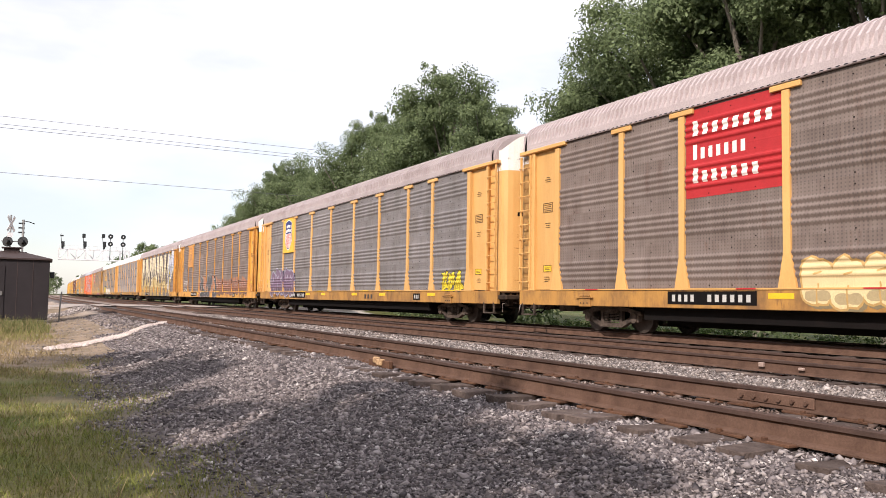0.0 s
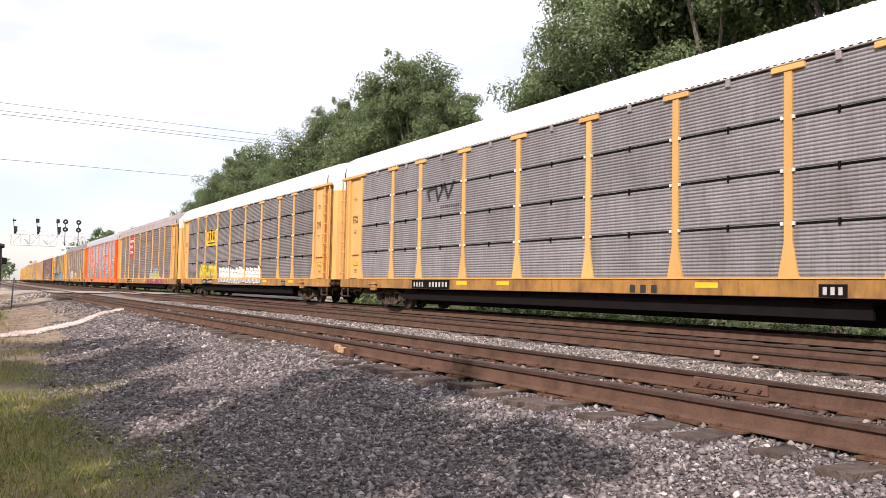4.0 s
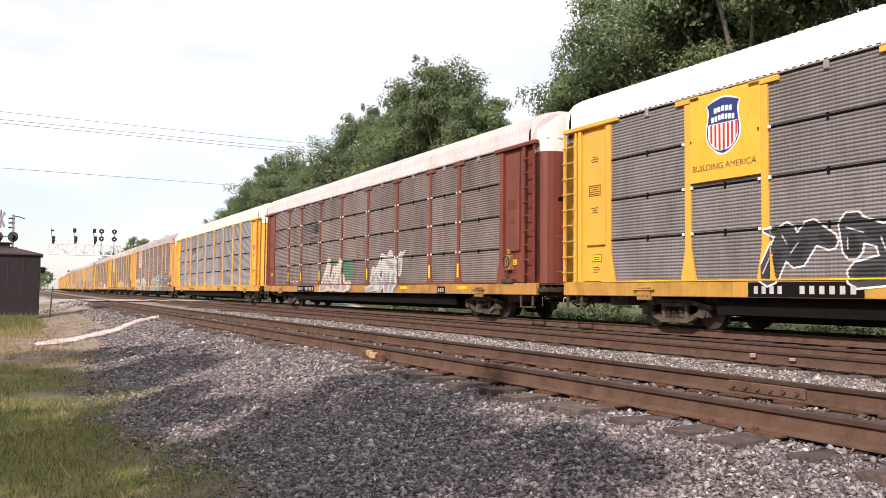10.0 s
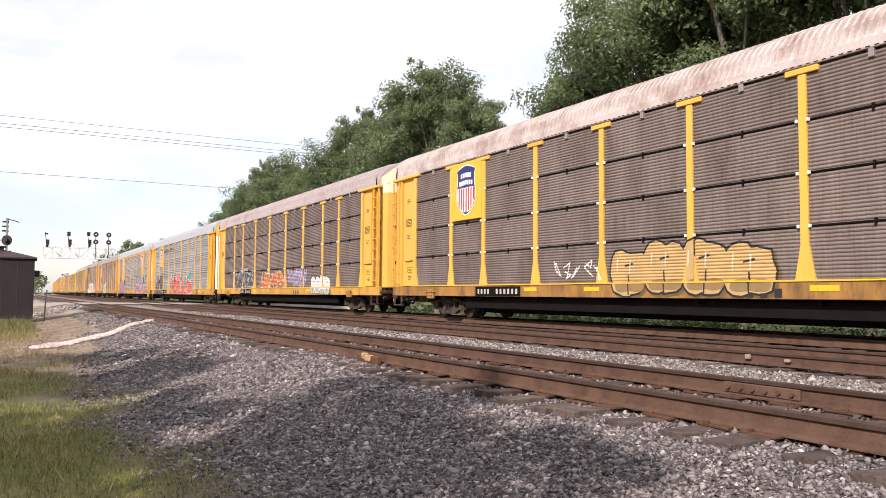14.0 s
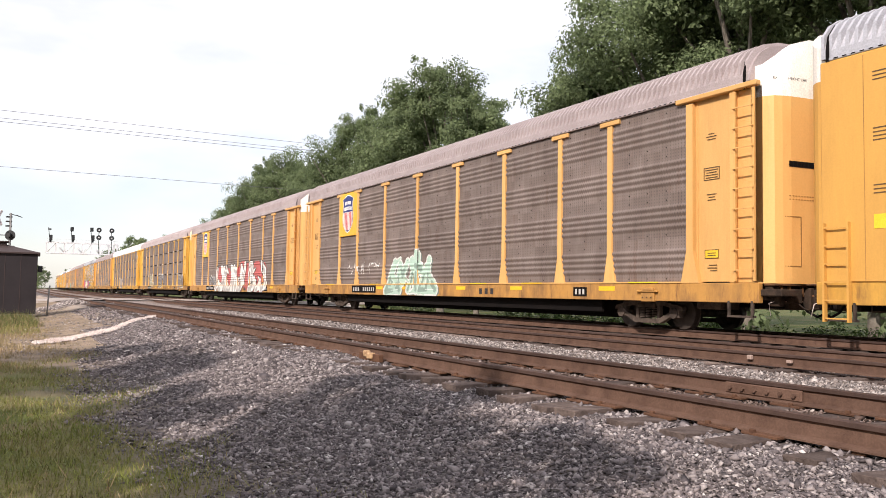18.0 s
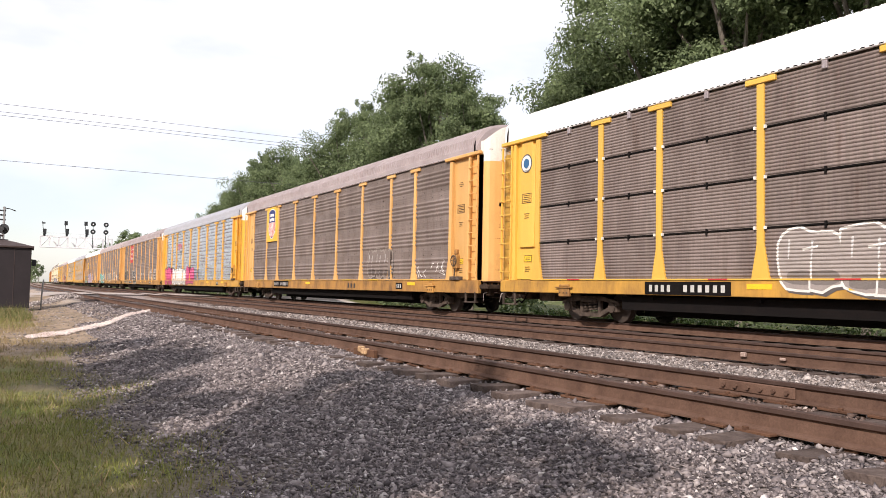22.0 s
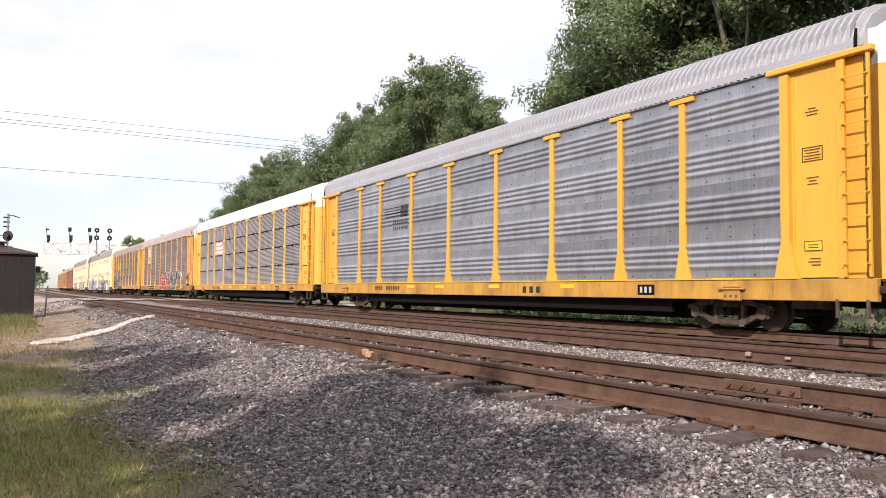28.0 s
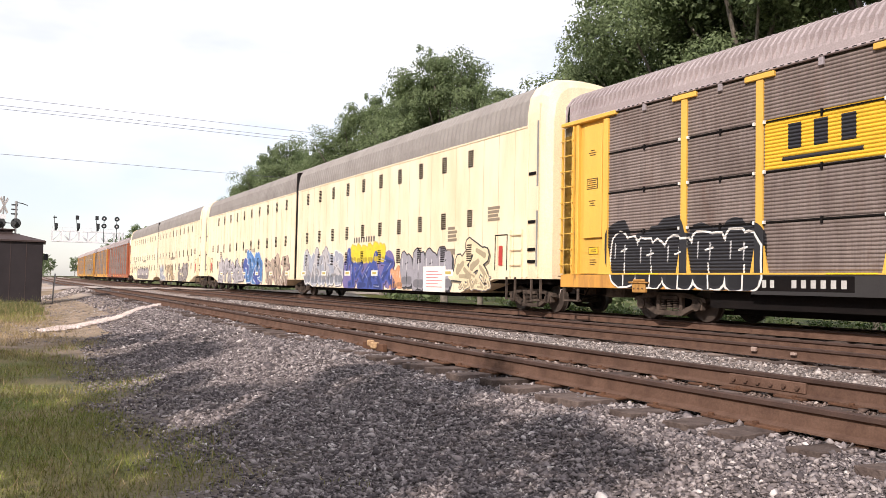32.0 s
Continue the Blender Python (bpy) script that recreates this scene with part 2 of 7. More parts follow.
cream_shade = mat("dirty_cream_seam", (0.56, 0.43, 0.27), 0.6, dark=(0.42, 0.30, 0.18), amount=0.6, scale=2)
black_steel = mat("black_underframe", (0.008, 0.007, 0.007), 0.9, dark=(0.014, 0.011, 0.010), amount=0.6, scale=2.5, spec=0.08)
soot_steel = mat("soot_and_rust_steel", (0.055, 0.038, 0.028), 0.9, dark=(0.016, 0.013, 0.012), amount=0.9, scale=5, spec=0.1)
rust_plate = mat("rusty_platform", (0.17, 0.085, 0.042), 0.9, dark=(0.04, 0.026, 0.02), amount=0.9, scale=6, spec=0.1)
truck_steel = mat("dusty_brown_cast_steel", (0.092, 0.071, 0.058), 0.9, dark=(0.022, 0.018, 0.016), amount=0.9, scale=4, spec=0.1)
wheel_steel = mat("worn_wheel_steel", (0.055, 0.042, 0.035), 0.6, 0.2, dark=(0.03, 0.024, 0.02), amount=0.6, scale=5)
rail_rust = mat("rusty_rail_steel", (0.122, 0.073, 0.053), 0.85, 0.0, dark=(0.068, 0.039, 0.029), amount=0.8, scale=4, fine=60, bump=0.2, spec=0.12)
rail_head = mat("worn_rail_head", (0.070, 0.044, 0.036), 0.7, 0.0, dark=(0.040, 0.026, 0.022), amount=0.7, scale=6, fine=80, spec=0.15)
plate_rust = mat("orange_rust_steel", (0.115, 0.06, 0.037), 0.85, dark=(0.07, 0.038, 0.027), amount=0.7, scale=8, fine=60, bump=0.3, spec=0.12)
tie_wood = mat("weathered_tie_wood", (0.118, 0.091, 0.080), 0.95, dark=(0.045, 0.033, 0.030), amount=0.8, scale=6, fine=45, bump=0.6, rand=0.3, spec=0.1)
stone = mat("crushed_stone", (0.2, 0.2, 0.2), 0.85, dark=(0.06, 0.05, 0.05), amount=0.35, scale=9, fine=90, rand=0.1, island=True,
            spec=0.2,
            stones=((0.0, (0.068, 0.058, 0.060)), (0.4, (0.155, 0.133, 0.134)), (0.75, (0.245, 0.212, 0.208)), (0.96, (0.35, 0.313, 0.302)), (1.0, (0.54, 0.50, 0.48))))
light_stone = mat("pale_crushed_stone", (0.3, 0.3, 0.3), 0.85, dark=(0.10, 0.085, 0.08), amount=0.35, scale=9, fine=90, rand=0.1, island=True,
                  stones=((0.0, (0.09, 0.076, 0.072)), (0.4, (0.19, 0.162, 0.15)), (0.8, (0.31, 0.27, 0.25)), (1.0, (0.48, 0.43, 0.40))))
rust_stone = mat("rust_stained_stone", (0.2, 0.15, 0.12), 0.9, dark=(0.06, 0.04, 0.03), amount=0.35, scale=9, fine=90, rand=0.1, island=True, spec=0.15,
                 stones=((0.0, (0.055, 0.037, 0.030)), (0.5, (0.13, 0.092, 0.078)), (0.9, (0.23, 0.18, 0.16)), (1.0, (0.42, 0.37, 0.34))))
lime = mat("white_lime_stone", (0.56, 0.49, 0.455), 0.9, dark=(0.46, 0.33, 0.29), amount=0.6, scale=3, fine=60, bump=0.5, rand=0.2, island=True)
blade = mat("grass_blades", (0.170, 0.190, 0.040), 0.7, dark=(0.24, 0.205, 0.08), amount=0.7, scale=0.9, rand=0.4, island=True)
tall_blade = mat("tall_grass_blades", (0.105, 0.120, 0.034), 0.75, dark=(0.165, 0.130, 0.055), amount=0.7, scale=0.9, rand=0.4, island=True)
dry_blade = mat("dry_grass_blades", (0.30, 0.225, 0.12), 0.8, dark=(0.20, 0.18, 0.07), amount=0.7, scale=0.7, rand=0.4, island=True)
leaf = mat("tree_leaves", (0.182, 0.232, 0.112), 0.6, dark=(0.112, 0.150, 0.072), amount=0.75, scale=0.30, rand=0.4, spec=0.25, island=True, through_light=0.45)
weed = mat("weed_leaves", (0.085, 0.14, 0.025), 0.6, dark=(0.03, 0.06, 0.015), amount=0.7, scale=0.8, rand=0.5, island=True)
bark = mat("grey_bark", (0.21, 0.185, 0.155), 0.9, dark=(0.09, 0.075, 0.06), amount=0.7, scale=4, fine=40, bump=0.7)
# wall maroon is darkened to carry the tree shade on the shed
shed_paint = mat("shade_darkened_maroon_steel", (0.022, 0.0165, 0.019), 0.75, dark=(0.016, 0.012, 0.014), amount=0.6, scale=1.5)
shed_roof_paint = mat("maroon_roof_steel", (0.05, 0.032, 0.030), 0.75, dark=(0.032, 0.022, 0.021), amount=0.5, scale=1.5)
dark_metal = mat("dark_signal_metal", (0.018, 0.020, 0.022), 0.5, dark=(0.03, 0.03, 0.03), amount=0.4)
grey_metal = mat("pale_grey_galvanised", (0.74, 0.74, 0.75), 0.5, 0.2, dark=(0.45, 0.45, 0.46), amount=0.4)
pole_grey = mat("grey_pole", (0.20, 0.195, 0.19), 0.6, dark=(0.12, 0.12, 0.12), amount=0.5)
asphalt = mat("worn_crossing_asphalt", (0.42, 0.36, 0.32), 0.9, dark=(0.27, 0.23, 0.20), amount=0.6, scale=1.5, fine=60, bump=0.4)
stencil = mat("faded_stencil_ink", (0.075, 0.045, 0.022), 0.7, dark=(0.16, 0.09, 0.03), amount=0.7, scale=14)
wire_black = mat("grey_wire", (0.14, 0.14, 0.16), 0.6)
lens_dark = mat("dark_signal_lens", (0.03, 0.03, 0.03), 0.2)
PAINT = {}


def spray(col):
    """Flat paint for lettering and logos, shared by colour."""
    if col not in PAINT:
        PAINT[col] = mat("lettering_paint", col, 0.55, dark=tuple(c * 0.72 for c in col), amount=0.45, scale=2.5, fine=45, rand=0.05)
    return PAINT[col]


# ---- mesh helpers ----
def link(name, me, parent=None, label="", at=None):
    ob = new(name, me)
    if parent is not None:
        ob.parent = parent
    if at is not None:
        ob.location = at
    if label:
        ob["label"] = label
    return ob


def mesh(name, verts, faces, material, smooth=False):
    me = bpy.data.meshes.new(name)
    me.from_pydata(verts, [], faces)
    mats = material if isinstance(material, (list, tuple)) else [material]
    for m in mats:
        me.materials.append(m)
    if smooth:
        me.polygons.foreach_set("use_smooth", [True] * len(me.polygons))
    me.update()
    return me


BOX_F = [(0, 3, 2, 1), (4, 5, 6, 7), (0, 1, 5, 4), (1, 2, 6, 5), (2, 3, 7, 6), (3, 0, 4, 7)]


def boxes(name, items, material, bevel=0.0):
    """One mesh of boxes (x0, x1, y0, y1, z0, z1), with cut edges where bevel is set."""
    vs, fs = [], []
    for x0, x1, y0, y1, z0, z1 in items:
        if bevel:
            bm = bmesh.new()
            bmesh.ops.create_cube(bm, size=1)
            for v in bm.verts:
                v.co = Vector(((x0 + x1) / 2 + v.co.x * (x1 - x0), (y0 + y1) / 2 + v.co.y * (y1 - y0), (z0 + z1) / 2 + v.co.z * (z1 - z0)))
            bmesh.ops.bevel(bm, geom=bm.edges[:], offset=bevel, segments=1, affect="EDGES")
            o = len(vs)
            bm.verts.index_update()
            vs += [v.co[:] for v in bm.verts]
            fs += [[o + v.index for v in f.verts] for f in bm.faces]
            bm.free()
        else:
            o = len(vs)
            vs += [(x0, y0, z0), (x1, y0, z0), (x1, y1, z0), (x0, y1, z0), (x0, y0, z1), (x1, y0, z1), (x1, y1, z1), (x0, y1, z1)]
            fs += [[o + i for i in f] for f in BOX_F]
    return mesh(name, vs, fs, material)


def prism(name, outline, x0, x1, material):
    """A plate: an outline of (y, z), counter-clockwise seen from -x, between x0 (outer) and x1."""
    n = len(outline)
    vs = [(x0, y, z) for y, z in outline] + [(x1, y, z) for y, z in outline]
    fs = [list(range(n)), list(range(2 * n - 1, n - 1, -1))]
    fs += [[i, i + n, (i + 1) % n + n, (i + 1) % n] for i in range(n)]
    return mesh(name, vs, fs, material)


def tube(name, pts, r, material, seg=8, r1=None):
    """A round bar along points, tapered to r1."""
    vs, fs = [], []
    pts = [Vector(p) for p in pts]
    for i, p in enumerate(pts):
        d = (pts[min(i + 1, len(pts) - 1)] - pts[max(i - 1, 0)]).normalized()
        a = d.cross(Vector((0.31, 0.17, 0.93))).normalized()
        b = d.cross(a)
        rad = r + ((r1 if r1 is not None else r) - r) * i / max(len(pts) - 1, 1)
        for j in range(seg):
            w = 2 * math.pi * j / seg
            vs.append(p + a * math.cos(w) * rad + b * math.sin(w) * rad)
    for i in range(len(pts) - 1):
        for j in range(seg):
            fs.append([i * seg + j, i * seg + (j + 1) % seg, (i + 1) * seg + (j + 1) % seg, (i + 1) * seg + j])
    fs.append(list(range(seg))[::-1])
    fs.append([len(vs) - seg + j for j in range(seg)])
    return mesh(name, vs, fs, material, True)


def disc(name, profile, material, seg=24):
    """Turned about the x axis: profile of (x, radius)."""
    vs, fs = [], []
    for x, r in profile:
        for j in range(seg):
            w = 2 * math.pi * j / seg
            vs.append((x, r * math.cos(w), r * math.sin(w)))
    for i in range(len(profile) - 1):
        for j in range(seg):
            fs.append([i * seg + j, i * seg + (j + 1) % seg, (i + 1) * seg + (j + 1) % seg, (i + 1) * seg + j])
    fs.append(list(range(seg))[::-1])
    fs.append([len(vs) - seg + j for j in range(seg)])
    return mesh(name, vs, fs, material)


def join_meshes(name, parts, material):
    vs, fs = [], []
    for me in parts:
        o = len(vs)
        vs += [v.co[:] for v in me.vertices]
        fs += [[o + i for i in p.vertices] for p in me.polygons]
    return mesh(name, vs, fs, material)


# ---- the line of the tracks: straight beside the eye, then a very wide curve ----
BEND = 0.000112
TRACKS = (5.45, 10.15, 14.81)


def bend(y):
    return BEND * max(y, 0.0) ** 2 / 2


def smooth(a, b, x):
    t = min(max((x - a) / (b - a), 0), 1)
    return t * t * (3 - 2 * t)


def height(x, y):
    """Level of the ground; the rail tops lie at 0."""
    xr = x - bend(y)
    z = -0.69 + 0.05 * noise.noise((x * 0.35, y * 0.25, 3.1)) + 0.02 * noise.noise((x * 1.7, y * 1.7, 8.2))
    left = -0.69 + 0.17 * smooth(1.4, 2.7, xr) + 0.265 * smooth(2.5, 4.1, xr) + 0.045 * smooth(4.0, 4.7, xr)
    right = -0.55 + 0.32 * (1 - smooth(16.6, 18.0, xr))
    if xr < 10:
        z += left + 0.69
    else:
        z = right + (z + 0.69) * smooth(16.5, 18, xr)
    if -2 < xr < 30:
        road = smooth(57, 61, y) * (1 - smooth(69, 73, y))
        z += road * (-0.05 - z) * smooth(-40, 2, xr) * 0.85
    return z


def ground_material():
    """Ballast grey by the tracks, sandy dirt and thin turf beside them."""
    m = bpy.data.materials.new("ground_gravel_dirt_turf")
    m.use_nodes = True
    n, k = m.node_tree.nodes, m.node_tree.links
    b = n["Principled BSDF"]
    b.inputs["Roughness"].default_value = 0.9
    b.inputs["Specular IOR Level"].default_value = 0.2
    co = n.new("ShaderNodeTexCoord")
    sep = n.new("ShaderNodeSeparateXYZ")
    k.new(co.outputs["Object"], sep.inputs[0])

    def noise_node(scale, detail=5):
        t = n.new("ShaderNodeTexNoise")
        t.inputs["Scale"].default_value = scale
        t.inputs["Detail"].default_value = detail
        k.new(co.outputs["Object"], t.inputs["Vector"])
        return t.outputs["Fac"]

    def math_node(op, a, c):
        t = n.new("ShaderNodeMath")
        t.operation = op
        for i, v in ((0, a), (1, c)):
            if isinstance(v, (int, float)):
                t.inputs[i].default_value = v
            else:
                k.new(v, t.inputs[i])
        return t.outputs[0]

    def ramp(v, a, c):
        t = n.new("ShaderNodeMapRange")
        t.interpolation_type = "SMOOTHSTEP"
        t.inputs["From Min"].default_value = a
        t.inputs["From Max"].default_value = c
        k.new(v, t.inputs["Value"])
        return t.outputs["Result"]

    def blend(f, a, c):
        t = n.new("ShaderNodeMix")
        t.data_type = "RGBA"
        k.new(f, t.inputs["Factor"])
        for s, v in (("A", a), ("B", c)):
            if isinstance(v, tuple):
                t.inputs[s].default_value = (*v, 1)
            else:
                k.new(v, t.inputs[s])
        return t.outputs["Result"]

    x, y = sep.outputs["X"], sep.outputs["Y"]
    wob = math_node("MULTIPLY", math_node("SUBTRACT", noise_node(0.6), 0.5), 2.6)
    xw = math_node("ADD", x, wob)
    vor = n.new("ShaderNodeTexVoronoi")
    vor.inputs["Scale"].default_value = 22
    k.new(co.outputs["Object"], vor.inputs["Vector"])
    tone = n.new("ShaderNodeSeparateColor")
    k.new(vor.outputs["Color"], tone.inputs[0])
    gravel = blend(tone.outputs[0], (0.040, 0.034, 0.034), (0.18, 0.153, 0.145))
    pale = blend(tone.outputs[0], (0.13, 0.105, 0.095), (0.36, 0.30, 0.27))
    gravel = blend(ramp(x, 6.4, 7.4), gravel, pale)
    rust = blend(noise_node(5), (0.165, 0.122, 0.100), (0.270, 0.210, 0.175))
    mid = math_node("MULTIPLY", ramp(xw, 8.6, 9.4), math_node("SUBTRACT", 1.0, ramp(xw, 16.5, 17.5)))
    gravel = blend(mid, gravel, rust)
    turf = blend(ramp(noise_node(1.1), 0.35, 0.65), (0.112, 0.127, 0.034), (0.185, 0.157, 0.072))
    dirt = blend(ramp(noise_node(1.4), 0.35, 0.65), (0.29, 0.218, 0.155), (0.19, 0.146, 0.10))
    far_left = math_node("MULTIPLY", ramp(math_node("ADD", y, wob), 14.5, 18.5), math_node("SUBTRACT", 1.0, ramp(math_node("ADD", y, wob), 95, 130)))
    side = blend(far_left, turf, dirt)
    sandy = math_node("MULTIPLY", ramp(math_node("ADD", y, wob), 24.0, 42.0), math_node("SUBTRACT", 1.0, ramp(xw, 3.8, 4.6)))
    gravel = blend(sandy, gravel, blend(tone.outputs[1], (0.26, 0.21, 0.17), (0.42, 0.35, 0.29)))
    soil = blend(ramp(noise_node(2.2), 0.35, 0.65), (0.095, 0.078, 0.066), (0.175, 0.145, 0.118))
    side = blend(ramp(xw, 0.3, 1.5), side, blend(far_left, soil, dirt))
    xg = math_node("SUBTRACT", xw, math_node("MULTIPLY", ramp(y, 17.0, 28.0), 1.7))
    col = blend(ramp(xg, 1.2, 2.5), side, gravel)
    back_turf = blend(ramp(noise_node(0.4), 0.4, 0.6), (0.06, 0.085, 0.02), (0.11, 0.11, 0.04))
    col = blend(ramp(xw, 17.4, 18.6), col, back_turf)
    road = math_node("MULTIPLY", ramp(xw, 19.0, 20.0), math_node("SUBTRACT", 1.0, ramp(xw, 24.2, 25.2)))
    col = blend(road, col, (0.50, 0.46, 0.42))
    k.new(col, b.inputs["Base Color"])
    bp = n.new("ShaderNodeBump")
    bp.inputs["Strength"].default_value = 0.8
    bp.inputs["Distance"].default_value = 0.03
    k.new(vor.outputs["Distance"], bp.inputs["Height"])
    k.new(bp.outputs["Normal"], b.inputs["Normal"])
    return m


def spaced(stops):
    out = []
    for (a, da), (b, _) in zip(stops, stops[1:]):
        out += list(np.arange(a, b - da * 0.5, da))
    return out + [stops[-1][0]]


def build_ground():
    xs = spaced([(-3500, 700), (-700, 150), (-100, 20), (-20, 1.0), (-2, 0.18), (5, 0.4), (19, 0.8), (40, 15), (100, 150), (700, 700), (3500, 1)])
    ys = spaced([(-3500, 700), (-700, 100), (-100, 10), (0, 0.22), (16, 0.45), (34, 1.0), (80, 6), (200, 40), (1000, 500), (3500, 1)])
    vs = [(x, y, height(x, y)) for y in ys for x in xs]
    w = len(xs)
    fs = [(j * w + i, j * w + i + 1, (j + 1) * w + i + 1, (j + 1) * w + i) for j in range(len(ys) - 1) for i in range(w - 1)]
    tagged(link("ground", mesh("ground", vs, fs, ground_material(), True)), "grey ballast, sandy dirt and thin turf along the railway", "ground", kind="structure")


build_ground()

# rails
RAIL = [(-0.070, -0.172), (0.070, -0.172), (0.070, -0.160), (0.014, -0.140), (0.009, -0.050), (0.036, -0.036), (0.036, -0.006), (0.028, 0.0),
        (-0.028, 0.0), (-0.036, -0.006), (-0.036, -0.036), (-0.009, -0.050), (-0.014, -0.140), (-0.070, -0.160)]


def build_rail(x, label):
    ys = spaced([(-400, 100), (-20, 4), (120, 8), (400, 50), (1200, 1)])
    n = len(RAIL)
    vs = [(x + bend(y) + a, y, b) for y in ys for a, b in RAIL]
    fs = [[j * n + i, (j + 1) * n + i, (j + 1) * n + (i + 1) % n, j * n + (i + 1) % n] for j in range(len(ys) - 1) for i in range(n)]
    top = [f for k, f in enumerate(fs) if k % n in (5, 6, 7, 8, 9)]
    low = [f for k, f in enumerate(fs) if k % n not in (5, 6, 7, 8, 9)]
    rail = tagged(new("rail"), label, "rail", "rails of the three tracks")
    for name, faces, material in (("rail_head", top, rail_head), ("web_and_foot", low, rail_rust)):
        used = sorted({i for f in faces for i in f})
        at = {u: i for i, u in enumerate(used)}
        link(name, mesh(name, [vs[u] for u in used], [[at[i] for i in f] for f in faces], material), rail)
    return rail


for centre, text in zip(TRACKS, ("long rusty steel rail on wooden ties and grey ballast", "rusty steel rail of the middle track", "rail with worn head under the freight train")):
    for s in (-1, 1):
        build_rail(centre + s * 0.7525, text)


TIE_AT = []


def build_ties():
    rng = random.Random(4)
    shapes = []
    for i in range(5):
        bm = bmesh.new()
        bmesh.ops.create_cube(bm, size=1)
        for v in bm.verts:
            v.co = Vector((v.co.x * 2.52, v.co.y * 0.23, v.co.z * 0.18 - 0.09))
        bmesh.ops.subdivide_edges(bm, edges=[e for e in bm.edges if abs(e.verts[0].co.x - e.verts[1].co.x) > 1], cuts=7)
        for v in bm.verts:
            v.co += Vector((rng.uniform(-0.03, 0.03), rng.uniform(-0.012, 0.012), rng.uniform(-0.012, 0.006)))
        bmesh.ops.bevel(bm, geom=[e for e in bm.edges], offset=0.006, segments=1, affect="EDGES")
        me = bpy.data.meshes.new("tie")
        bm.to_mesh(me)
        bm.free()
        me.materials.append(tie_wood)
        shapes.append(me)
    plate = boxes("tie_plate", [(-0.10, 0.10, -0.15, 0.15, -0.19, -0.168)], plate_rust, 0.004)
    spike = boxes("spike", [(-0.015, 0.015, -0.02, 0.02, -0.18, -0.145)], plate_rust, 0.004)
    for ti, (c, y0, y1) in enumerate(((TRACKS[0], 0.6, 62), (TRACKS[1], 3, 48), (TRACKS[2], 4, 40))):
        y = y0
        while y < y1:
            yy = y + rng.uniform(-0.05, 0.05)
            tie = link("railway_tie", shapes[rng.randrange(5)], at=(c + bend(yy) + rng.uniform(-0.06, 0.06), yy, -0.186 + rng.uniform(-0.02, 0.006)))
            tie.rotation_euler = (rng.uniform(-0.02, 0.02), 0, rng.uniform(-0.035, 0.035))
            tagged(tie, "weathered dark wooden tie half sunk in ballast", "railway tie", "ties under the tracks")
            TIE_AT.append((c, yy))
            if ti == 0 and yy < 30:
                for s in (-1, 1):
                    p = link("tie_plate", plate, tie, at=(s * 0.7525, 0, 0.186))
                    for e in (-1, 1):
                        link("spike", spike, p, at=(e * 0.085, 0.06 * s * e, 0))
            y += 0.52


build_ties()


